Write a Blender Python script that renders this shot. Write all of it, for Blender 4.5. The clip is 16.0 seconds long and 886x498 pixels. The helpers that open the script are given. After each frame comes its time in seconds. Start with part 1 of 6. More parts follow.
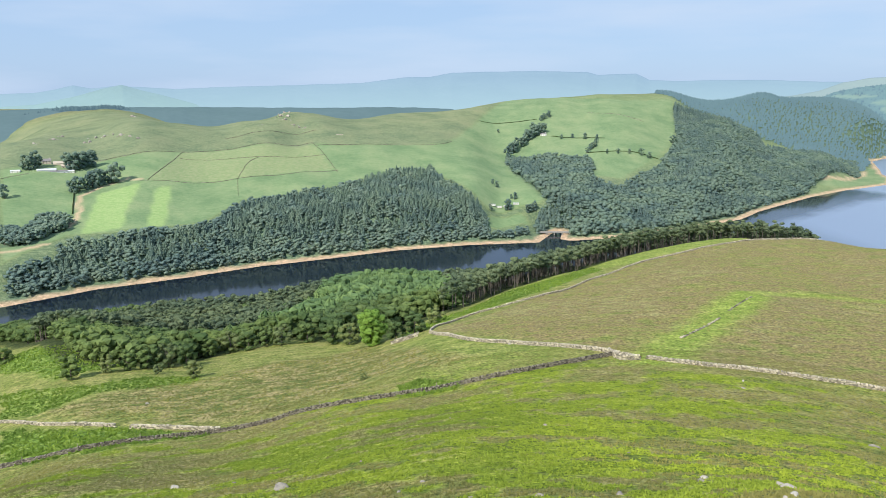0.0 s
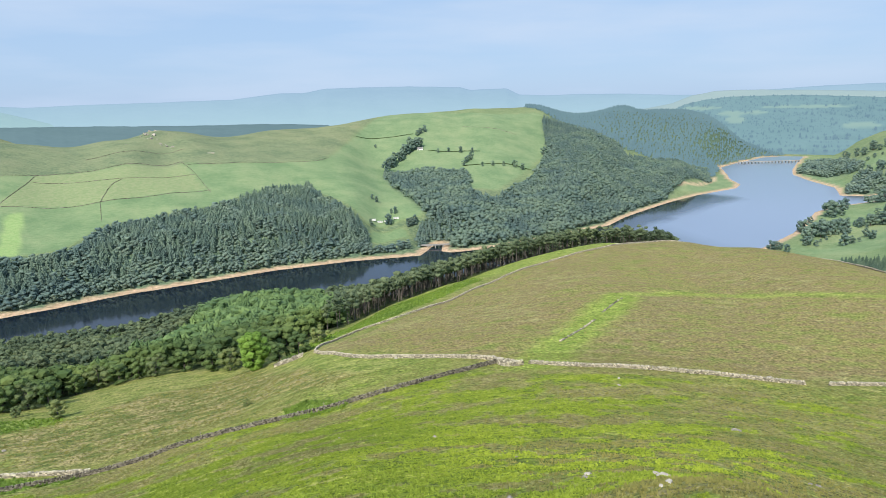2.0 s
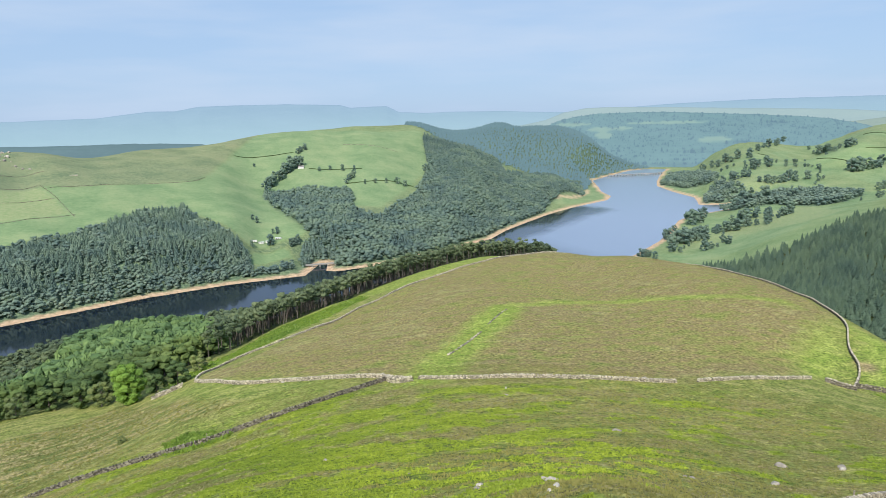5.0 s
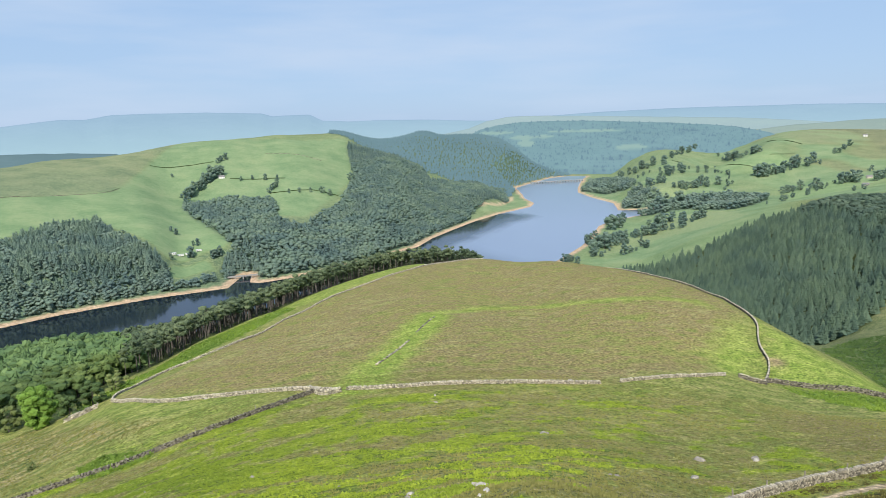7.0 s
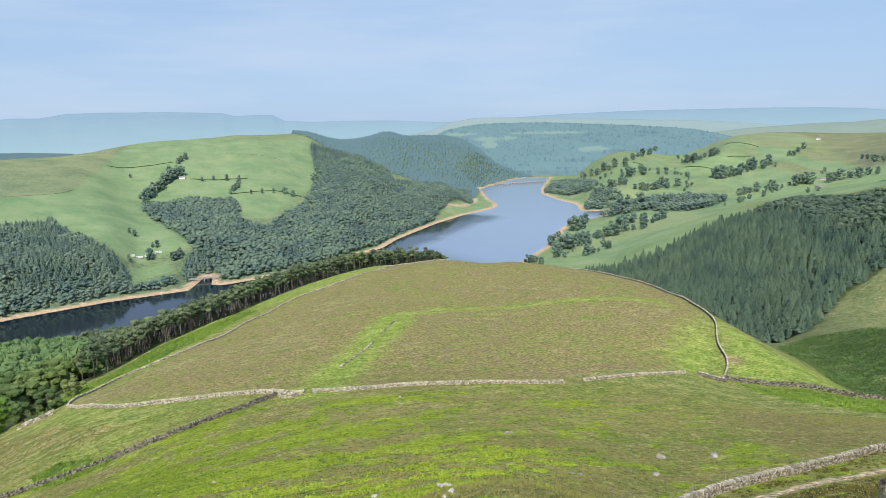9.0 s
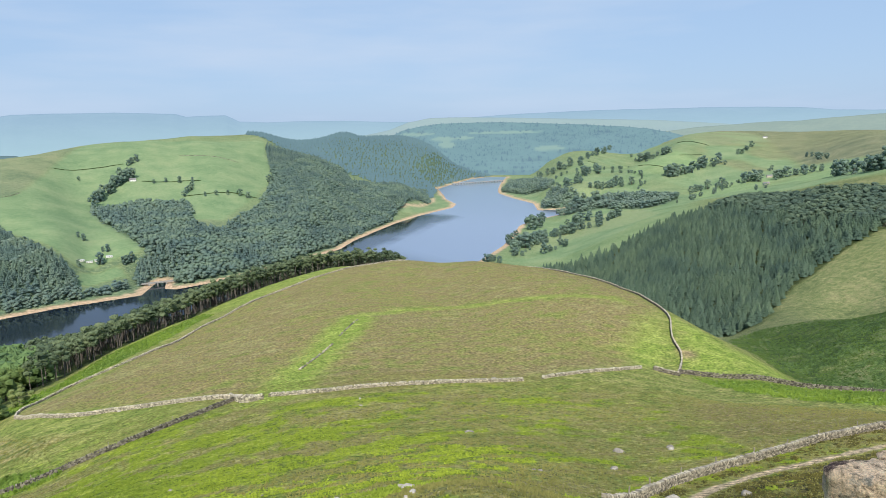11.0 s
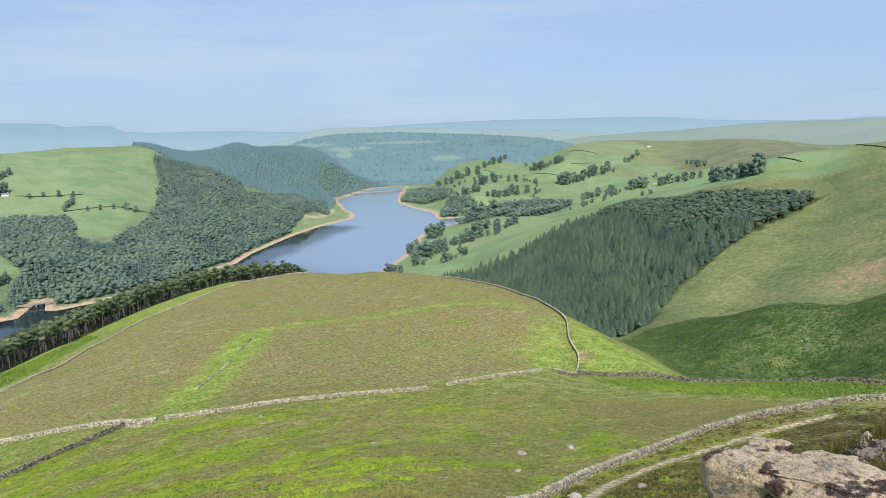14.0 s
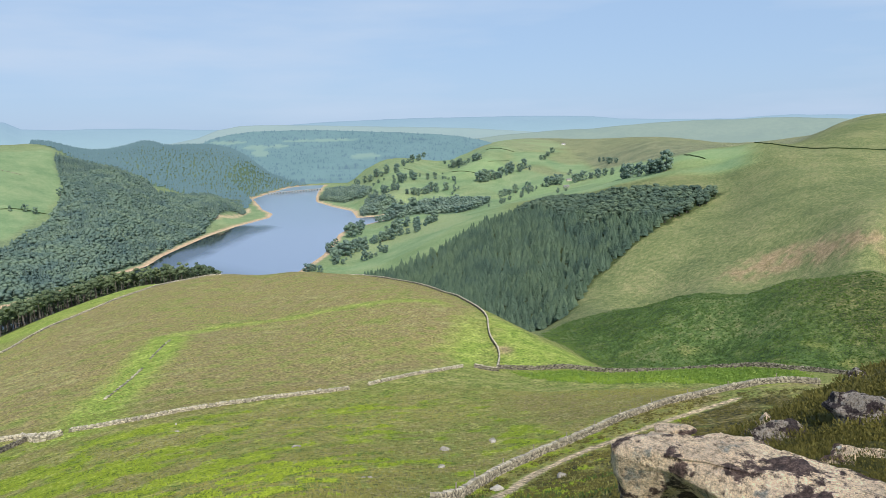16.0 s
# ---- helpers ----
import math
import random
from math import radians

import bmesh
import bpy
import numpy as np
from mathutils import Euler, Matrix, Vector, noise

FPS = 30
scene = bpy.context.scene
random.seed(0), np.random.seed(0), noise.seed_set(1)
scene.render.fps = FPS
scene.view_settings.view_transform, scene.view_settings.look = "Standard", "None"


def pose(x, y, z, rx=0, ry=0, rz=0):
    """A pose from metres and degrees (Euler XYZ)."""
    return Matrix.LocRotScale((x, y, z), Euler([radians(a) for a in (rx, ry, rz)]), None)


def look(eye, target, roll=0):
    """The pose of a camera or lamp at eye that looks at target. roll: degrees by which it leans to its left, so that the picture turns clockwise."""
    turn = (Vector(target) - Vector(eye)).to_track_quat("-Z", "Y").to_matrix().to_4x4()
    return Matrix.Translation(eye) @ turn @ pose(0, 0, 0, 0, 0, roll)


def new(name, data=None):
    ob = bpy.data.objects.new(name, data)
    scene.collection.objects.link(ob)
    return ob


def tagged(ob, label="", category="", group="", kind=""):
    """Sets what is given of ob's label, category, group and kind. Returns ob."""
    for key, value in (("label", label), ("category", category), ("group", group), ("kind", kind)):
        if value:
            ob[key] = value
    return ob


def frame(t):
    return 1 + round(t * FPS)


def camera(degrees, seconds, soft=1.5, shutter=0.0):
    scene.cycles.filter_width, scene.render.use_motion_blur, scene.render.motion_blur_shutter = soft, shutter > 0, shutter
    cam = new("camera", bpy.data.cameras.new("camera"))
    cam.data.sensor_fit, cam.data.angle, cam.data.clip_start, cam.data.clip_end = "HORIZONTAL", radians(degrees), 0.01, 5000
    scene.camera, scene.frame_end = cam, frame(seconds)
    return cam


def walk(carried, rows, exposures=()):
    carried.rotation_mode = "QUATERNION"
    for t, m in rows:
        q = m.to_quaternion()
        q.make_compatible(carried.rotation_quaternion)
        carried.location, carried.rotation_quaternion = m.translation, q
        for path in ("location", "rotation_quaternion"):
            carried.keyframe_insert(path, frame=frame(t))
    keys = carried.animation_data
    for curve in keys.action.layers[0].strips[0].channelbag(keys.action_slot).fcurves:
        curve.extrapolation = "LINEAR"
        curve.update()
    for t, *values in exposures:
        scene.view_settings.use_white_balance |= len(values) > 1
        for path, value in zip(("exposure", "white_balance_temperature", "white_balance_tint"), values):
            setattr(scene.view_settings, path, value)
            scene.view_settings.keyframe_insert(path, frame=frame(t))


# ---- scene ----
# ---- camera: a slow hand-held turn on the spot, arms stretched out ----
cam = camera(63.88, 16.0, soft=0.55)
EYE, REACH = 210.0, 0.4
# seconds, turn to the left, tilt, lean
TURNS = [
    (0.0, -0.00, -12.44, 0.43),
    (0.5, -2.32, -12.38, 0.59),
    (1.0, -4.97, -12.04, 0.89),
    (1.5, -7.59, -11.63, 0.67),
    (2.0, -9.70, -11.37, 1.02),
    (2.5, -11.79, -11.37, 1.13),
    (3.0, -14.12, -11.34, 0.87),
    (3.5, -15.14, -11.28, 1.22),
    (4.0, -16.49, -10.70, 1.17),
    (6.5, -23.35, -9.75, 1.60),
    (7.0, -25.12, -9.66, 1.36),
    (7.5, -26.14, -9.71, 1.33),
    (8.0, -26.79, -9.70, 1.27),
    (10.5, -30.39, -9.65, 1.04),
    (11.0, -31.42, -9.69, 1.23),
    (11.5, -32.45, -9.57, 1.30),
    (12.0, -33.68, -9.50, 1.39),
    (12.5, -35.92, -9.84, 1.15),
    (13.0, -37.05, -9.53, 1.26),
    (13.5, -38.18, -9.24, 1.40),
    (14.0, -39.52, -9.08, 1.37),
    (14.5, -40.86, -8.96, 1.41),
    (15.0, -42.36, -8.85, 1.23),
    (15.5, -44.45, -8.83, 1.13),
    (16.0, -46.02, -9.39, 1.30),
]
walk(cam, [(t, pose(-REACH * math.sin(radians(yaw)), REACH * math.cos(radians(yaw)), EYE) @ pose(0, 0, 0, 0, 0, yaw) @ pose(0, 0, 0, 90 + tilt, 0, 0) @ pose(0, 0, 0, 0, 0, -lean)) for t, yaw, tilt, lean in TURNS], [(0.0, 0.12), (4.0, 0.06), (8.0, 0.03), (16.0, 0.0)])


# ---- sky and sun: a hazy summer day, the sun behind the first view and a little to its left ----
SUN_BEARING, SUN_HEIGHT = -148.0, 43.0  # degrees to the right of the first view, and above the horizon
world = bpy.data.worlds.new("sky")
scene.world = world
world.use_nodes = True
wn, wl = world.node_tree.nodes, world.node_tree.links
sky = wn.new("ShaderNodeTexSky")
sky.sky_type, sky.sun_disc = "NISHITA", False
sky.sun_elevation, sky.sun_rotation = radians(SUN_HEIGHT), radians(SUN_BEARING)
sky.altitude, sky.air_density, sky.dust_density, sky.ozone_density = 400, 1.0, 1.0, 2.5
# thin high cloud and haze over the clear sky
where = wn.new("ShaderNodeTexCoord")
squash = wn.new("ShaderNodeMapping")
squash.inputs["Scale"].default_value = (1.4, 1.4, 9.0)
squash.inputs["Rotation"].default_value = (0.04, -0.05, 0.3)
streaks = wn.new("ShaderNodeTexNoise")
streaks.inputs["Scale"].default_value, streaks.inputs["Detail"].default_value, streaks.inputs["Roughness"].default_value = 1.7, 5, 0.5
veil = wn.new("ShaderNodeMapRange")
veil.inputs["From Min"].default_value, veil.inputs["From Max"].default_value = 0.44, 0.72
veil.inputs["To Max"].default_value = 0.8
hazed = wn.new("ShaderNodeMix")
hazed.data_type = "RGBA"
hazed.inputs["Factor"].default_value = 0.8
hazed.inputs["B"].default_value = (3.3, 4.75, 7.0, 1)
clouded = wn.new("ShaderNodeMix")
clouded.data_type = "RGBA"
clouded.inputs["B"].default_value = (4.7, 5.7, 7.2, 1)
wl.new(where.outputs["Generated"], squash.inputs["Vector"])
wl.new(squash.outputs[0], streaks.inputs["Vector"])
wl.new(streaks.outputs["Fac"], veil.inputs["Value"])
wl.new(sky.outputs[0], hazed.inputs["A"])
wl.new(hazed.outputs["Result"], clouded.inputs["A"])
wl.new(veil.outputs[0], clouded.inputs["Factor"])
wl.new(clouded.outputs["Result"], wn["Background"].inputs["Color"])
wn["Background"].inputs["Strength"].default_value = 0.12
sun_data = bpy.data.lights.new("sun", "SUN")
sun_data.energy, sun_data.angle, sun_data.color = 5.0, radians(0.6), (1.0, 0.94, 0.84)
sun = new("sun", sun_data)
sun.matrix_world = look((0, 0, 400), Vector((0, 0, 400)) - 100 * Vector((math.sin(radians(SUN_BEARING)) * math.cos(radians(SUN_HEIGHT)), math.cos(radians(SUN_BEARING)) * math.cos(radians(SUN_HEIGHT)), math.sin(radians(SUN_HEIGHT)))))


# ---- materials ----
def material(name, rough=0.9, spec=0.2):
    m = bpy.data.materials.new(name)
    m.use_nodes = True
    n, l = m.node_tree.nodes, m.node_tree.links
    b = n["Principled BSDF"]
    b.inputs["Roughness"].default_value = rough
    b.inputs["Specular IOR Level"].default_value = spec
    return m, n, l, b


def grain(n, l, size, detail=4, rough=0.6, stretch=(1, 1, 1), kind="Position"):
    """Noise of that many metres."""
    g, k, t = n.new("ShaderNodeNewGeometry"), n.new("ShaderNodeMapping"), n.new("ShaderNodeTexNoise")
    k.inputs["Scale"].default_value = [s / size for s in stretch]
    t.inputs["Scale"].default_value, t.inputs["Detail"].default_value, t.inputs["Roughness"].default_value = 1, detail, rough
    l.new(g.outputs["Position"], k.inputs["Vector"])
    l.new(k.outputs[0], t.inputs["Vector"])
    return t.outputs["Fac"]


def ramp(n, l, value, stops):
    r = n.new("ShaderNodeValToRGB")
    e = r.color_ramp.elements
    while len(e) < len(stops):
        e.new(0.5)
    for el, (p, c) in zip(e, stops):
        el.position, el.color = p, (*c, 1)
    l.new(value, r.inputs["Fac"])
    return r.outputs["Color"]


def blend(n, l, fac, a, b, mode="MIX"):
    x = n.new("ShaderNodeMix")
    x.data_type, x.blend_type = "RGBA", mode
    for sock, v in ((x.inputs["Factor"], fac), (x.inputs["A"], a), (x.inputs["B"], b)):
        if isinstance(v, (int, float)):
            sock.default_value = v
        elif isinstance(v, tuple):
            sock.default_value = (*v, 1)
        else:
            l.new(v, sock)
    return x.outputs["Result"]


def sums(n, l, op, a, b):
    x = n.new("ShaderNodeMath")
    x.operation = op
    for sock, v in zip(x.inputs, (a, b)):
        if isinstance(v, (int, float)):
            sock.default_value = v
        else:
            l.new(v, sock)
    return x.outputs[0]


def bump(n, l, b, value, depth, strength=1.0):
    k = n.new("ShaderNodeBump")
    k.inputs["Strength"].default_value, k.inputs["Distance"].default_value = strength, depth
    l.new(value, k.inputs["Height"])
    l.new(k.outputs[0], b.inputs["Normal"])


def attribute(n, name):
    a = n.new("ShaderNodeAttribute")
    a.attribute_name = name
    return a.outputs["Fac"]


def plain(name, colour, rough=0.9, vary=0.25, size=0.6):
    """One colour with a grain, for small things."""
    m, n, l, b = material(name, rough)
    lo, hi = tuple(c * (1 - vary) for c in colour), tuple(min(1, c * (1 + vary)) for c in colour)
    l.new(ramp(n, l, grain(n, l, size), [(0.3, lo), (0.7, hi)]), b.inputs["Base Color"])
    return m


def leafy(name, dark, light, rough=0.75, through_=0.2):
    """Foliage: every clump has its own shade of green."""
    m, n, l, b = material(name, rough, 0.15)
    g = n.new("ShaderNodeNewGeometry")
    o = n.new("ShaderNodeObjectInfo")
    own = sums(n, l, "ADD", sums(n, l, "MULTIPLY", g.outputs["Random Per Island"], 0.22), sums(n, l, "ADD", sums(n, l, "MULTIPLY", o.outputs["Random"], 0.2), sums(n, l, "MULTIPLY", attribute(n, "own"), 0.5)))
    c = ramp(n, l, own, [(0.0, dark), (1.0, light)])
    wide = ramp(n, l, grain(n, l, 45.0, 2), [(0.35, (0.75, 0.8, 0.85)), (0.65, (1.2, 1.15, 1.0))])
    c = blend(n, l, 1.0, c, wide, "MULTIPLY")
    l.new(c, b.inputs["Base Color"])
    # sunlight comes through the leaves
    thin, both = n.new("ShaderNodeBsdfTranslucent"), n.new("ShaderNodeMixShader")
    l.new(blend(n, l, 1.0, c, (1.15, 1.2, 0.8), "MULTIPLY"), thin.inputs["Color"])
    both.inputs["Fac"].default_value = through_
    l.new(b.outputs[0], both.inputs[1])
    l.new(thin.outputs[0], both.inputs[2])
    l.new(both.outputs[0], n["Material Output"].inputs["Surface"])
    return m


def ground_material():
    m, n, l, b = material("upland_ground", 0.95, 0.1)
    fine, mid, broad = grain(n, l, 0.9, 5, 0.7), grain(n, l, 6.0, 4, 0.6, (1, 1.6, 1)), grain(n, l, 60.0, 4)
    c = ramp(n, l, mid, [(0.4, (0.17, 0.21, 0.052)), (0.5, (0.225, 0.25, 0.07)), (0.6, (0.295, 0.29, 0.1))])
    layers = [
        ("heath", ramp(n, l, sums(n, l, "ADD", sums(n, l, "MULTIPLY", mid, 0.6), sums(n, l, "MULTIPLY", broad, 0.4)), [(0.4, (0.23, 0.245, 0.075)), (0.46, (0.265, 0.24, 0.09)), (0.52, (0.245, 0.195, 0.093)), (0.6, (0.305, 0.285, 0.12))])),
        ("bilberry", ramp(n, l, mid, [(0.4, (0.15, 0.21, 0.024)), (0.5, (0.215, 0.28, 0.034)), (0.6, (0.29, 0.34, 0.055))])),
        ("straw", ramp(n, l, mid, [(0.4, (0.13, 0.165, 0.045)), (0.48, (0.215, 0.215, 0.075)), (0.6, (0.34, 0.29, 0.135))])),
        ("bracken", ramp(n, l, mid, [(0.4, (0.105, 0.175, 0.028)), (0.5, (0.16, 0.25, 0.045)), (0.6, (0.23, 0.31, 0.07))])),
        ("dull", ramp(n, l, sums(n, l, "ADD", sums(n, l, "MULTIPLY", broad, 0.45), sums(n, l, "MULTIPLY", mid, 0.55)), [(0.4, (0.105, 0.135, 0.06)), (0.47, (0.15, 0.18, 0.075)), (0.54, (0.185, 0.205, 0.092)), (0.61, (0.25, 0.245, 0.12))])),
        # clough bracken; its dark patches also paint in the slope's shadowed relief
        ("deep", ramp(n, l, sums(n, l, "ADD", sums(n, l, "MULTIPLY", broad, 0.5), sums(n, l, "MULTIPLY", mid, 0.5)), [(0.43, (0.045, 0.08, 0.024)), (0.49, (0.075, 0.125, 0.036)), (0.55, (0.105, 0.16, 0.05)), (0.61, (0.165, 0.185, 0.08))])),
        ("lush", ramp(n, l, mid, [(0.4, (0.19, 0.28, 0.045)), (0.6, (0.31, 0.39, 0.08))])),
        # far haze put into this muted, bluish pasture green
        ("pasture", ramp(n, l, sums(n, l, "ADD", sums(n, l, "MULTIPLY", broad, 0.6), sums(n, l, "MULTIPLY", mid, 0.4)), [(0.4, (0.15, 0.232, 0.112)), (0.5, (0.192, 0.275, 0.135)), (0.6, (0.24, 0.305, 0.155))])),
        ("hay", ramp(n, l, mid, [(0.4, (0.21, 0.28, 0.13)), (0.6, (0.28, 0.315, 0.165))])),
        ("mown", ramp(n, l, mid, [(0.4, (0.25, 0.37, 0.14)), (0.6, (0.31, 0.41, 0.17))])),
        # rough hill grass, greyer with distance: haze put into its colour
        ("fell", ramp(n, l, sums(n, l, "ADD", sums(n, l, "MULTIPLY", broad, 0.6), sums(n, l, "MULTIPLY", mid, 0.4)), [(0.4, (0.13, 0.155, 0.1)), (0.5, (0.2, 0.215, 0.13)), (0.6, (0.25, 0.245, 0.15))])),
        ("rust", ramp(n, l, mid, [(0.4, (0.24, 0.19, 0.1)), (0.6, (0.35, 0.26, 0.16))])),
        # undergrowth, with haze put into its colour to soften far wood gaps
        ("brush", ramp(n, l, mid, [(0.4, (0.1, 0.16, 0.105)), (0.6, (0.17, 0.24, 0.15))])),
        ("ling", ramp(n, l, sums(n, l, "ADD", sums(n, l, "MULTIPLY", fine, 0.5), sums(n, l, "MULTIPLY", mid, 0.5)), [(0.42, (0.03, 0.034, 0.014)), (0.5, (0.085, 0.078, 0.03)), (0.58, (0.17, 0.145, 0.06))])),
        ("litter", ramp(n, l, mid, [(0.4, (0.035, 0.055, 0.02)), (0.6, (0.08, 0.1, 0.035))])),
        ("sand", ramp(n, l, mid, [(0.4, (0.42, 0.3, 0.19)), (0.6, (0.6, 0.44, 0.3))])),
        ("soil", ramp(n, l, fine, [(0.4, (0.4, 0.3, 0.19)), (0.6, (0.6, 0.47, 0.31))])),
    ]
    for name, colour in layers:
        c = blend(n, l, attribute(n, name), c, colour)
    speck = ramp(n, l, fine, [(0.36, (0.36, 0.4, 0.34)), (0.47, (0.86, 0.86, 0.86)), (0.52, (0.97, 0.97, 0.97)), (0.64, (1.6, 1.5, 1.45))])
    short = sums(n, l, "SUBTRACT", 1.0, sums(n, l, "MULTIPLY", attribute(n, "pasture"), 0.75))
    l.new(blend(n, l, short, c, speck, "MULTIPLY"), b.inputs["Base Color"])
    bump(n, l, b, sums(n, l, "ADD", fine, sums(n, l, "MULTIPLY", mid, 2.5)), 0.35, 0.8)
    return m


def stone_material(name, dark, light, size=0.5):
    m, n, l, b = material(name, 0.92, 0.2)
    g, o = n.new("ShaderNodeNewGeometry"), n.new("ShaderNodeObjectInfo")
    own = ramp(n, l, sums(n, l, "FRACT", sums(n, l, "ADD", g.outputs["Random Per Island"], o.outputs["Random"]), 0), [(0, dark), (0.6, tuple((p + q) / 2 for p, q in zip(dark, light))), (1, light)])
    l.new(blend(n, l, 1.0, own, ramp(n, l, grain(n, l, size), [(0.3, (0.6, 0.6, 0.62)), (0.7, (1.25, 1.22, 1.15))]), "MULTIPLY"), b.inputs["Base Color"])
    bump(n, l, b, grain(n, l, 0.12), 0.03, 0.6)
    return m


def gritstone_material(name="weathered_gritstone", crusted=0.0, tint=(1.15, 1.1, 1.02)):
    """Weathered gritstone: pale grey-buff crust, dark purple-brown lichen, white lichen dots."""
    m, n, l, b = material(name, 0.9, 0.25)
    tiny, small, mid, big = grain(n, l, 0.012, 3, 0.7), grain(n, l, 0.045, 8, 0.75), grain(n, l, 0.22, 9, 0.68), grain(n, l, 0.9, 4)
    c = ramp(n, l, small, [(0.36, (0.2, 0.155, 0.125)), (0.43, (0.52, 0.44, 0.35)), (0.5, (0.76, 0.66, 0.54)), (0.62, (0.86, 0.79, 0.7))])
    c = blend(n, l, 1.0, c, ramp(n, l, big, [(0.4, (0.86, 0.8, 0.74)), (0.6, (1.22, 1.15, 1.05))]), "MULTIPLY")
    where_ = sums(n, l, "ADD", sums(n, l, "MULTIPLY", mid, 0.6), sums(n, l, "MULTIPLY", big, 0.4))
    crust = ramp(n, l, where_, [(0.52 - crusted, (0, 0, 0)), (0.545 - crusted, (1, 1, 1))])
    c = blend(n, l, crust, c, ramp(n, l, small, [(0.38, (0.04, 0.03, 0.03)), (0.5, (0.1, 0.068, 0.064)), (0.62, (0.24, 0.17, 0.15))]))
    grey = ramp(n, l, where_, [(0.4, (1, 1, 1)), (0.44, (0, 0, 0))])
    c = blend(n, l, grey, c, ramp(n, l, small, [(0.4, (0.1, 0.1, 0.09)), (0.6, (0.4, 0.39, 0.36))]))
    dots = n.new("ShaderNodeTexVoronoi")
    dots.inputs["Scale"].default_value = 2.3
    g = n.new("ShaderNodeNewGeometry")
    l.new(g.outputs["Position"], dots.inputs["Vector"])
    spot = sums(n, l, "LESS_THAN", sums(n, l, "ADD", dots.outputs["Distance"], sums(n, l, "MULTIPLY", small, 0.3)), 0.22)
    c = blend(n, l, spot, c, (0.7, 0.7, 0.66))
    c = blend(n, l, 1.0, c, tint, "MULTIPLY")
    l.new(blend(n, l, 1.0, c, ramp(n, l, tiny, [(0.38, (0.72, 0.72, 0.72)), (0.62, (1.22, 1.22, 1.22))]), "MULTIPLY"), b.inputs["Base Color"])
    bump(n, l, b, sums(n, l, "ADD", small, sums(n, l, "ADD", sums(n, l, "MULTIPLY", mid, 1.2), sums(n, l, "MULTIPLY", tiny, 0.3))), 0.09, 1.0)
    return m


def water_material():
    """Mirror-calm in the narrow reach and in the lee of the wooded bank, ruffled by wind where the water opens out."""
    m, n, l, b = material("still_water", 0.085, 0.5)
    b.inputs["IOR"].default_value = 1.33
    b.inputs["Base Color"].default_value = (0.008, 0.014, 0.024, 1)
    wind = attribute(n, "wind")
    ripple = sums(n, l, "ADD", grain(n, l, 2.5, 3), sums(n, l, "MULTIPLY", grain(n, l, 14.0, 2), 2.0))
    bump(n, l, b, sums(n, l, "MULTIPLY", ripple, sums(n, l, "ADD", 0.02, wind)), 0.02, 1.0)
    # wavelets tilted to the eye send back more of the sky
    gloss, edge, both = n.new("ShaderNodeBsdfGlossy"), n.new("ShaderNodeFresnel"), n.new("ShaderNodeMixShader")
    gloss.inputs["Roughness"].default_value = 0.3
    gloss.inputs["Color"].default_value = (0.93, 0.93, 0.97, 1)
    edge.inputs["IOR"].default_value = 1.33
    l.new(sums(n, l, "MULTIPLY", sums(n, l, "POWER", edge.outputs[0], 0.28), wind), both.inputs["Fac"])
    l.new(b.outputs[0], both.inputs[1])
    l.new(gloss.outputs[0], both.inputs[2])
    l.new(both.outputs[0], n["Material Output"].inputs["Surface"])
    return m


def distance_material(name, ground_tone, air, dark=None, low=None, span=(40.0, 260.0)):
    """Far hills, mostly haze painted as emission, paler towards the valley floor."""
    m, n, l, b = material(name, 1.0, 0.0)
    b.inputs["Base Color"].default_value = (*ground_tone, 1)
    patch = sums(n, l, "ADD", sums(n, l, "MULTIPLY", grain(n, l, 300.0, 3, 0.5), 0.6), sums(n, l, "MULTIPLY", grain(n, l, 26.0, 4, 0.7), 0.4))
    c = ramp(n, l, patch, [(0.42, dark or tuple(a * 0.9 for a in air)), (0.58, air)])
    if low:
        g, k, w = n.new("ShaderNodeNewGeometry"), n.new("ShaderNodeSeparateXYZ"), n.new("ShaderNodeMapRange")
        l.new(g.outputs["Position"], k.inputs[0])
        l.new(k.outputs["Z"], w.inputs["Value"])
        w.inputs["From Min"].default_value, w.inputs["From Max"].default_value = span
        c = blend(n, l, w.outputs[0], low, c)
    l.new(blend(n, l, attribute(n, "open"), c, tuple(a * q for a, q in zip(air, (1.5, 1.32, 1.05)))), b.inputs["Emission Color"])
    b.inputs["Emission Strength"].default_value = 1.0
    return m


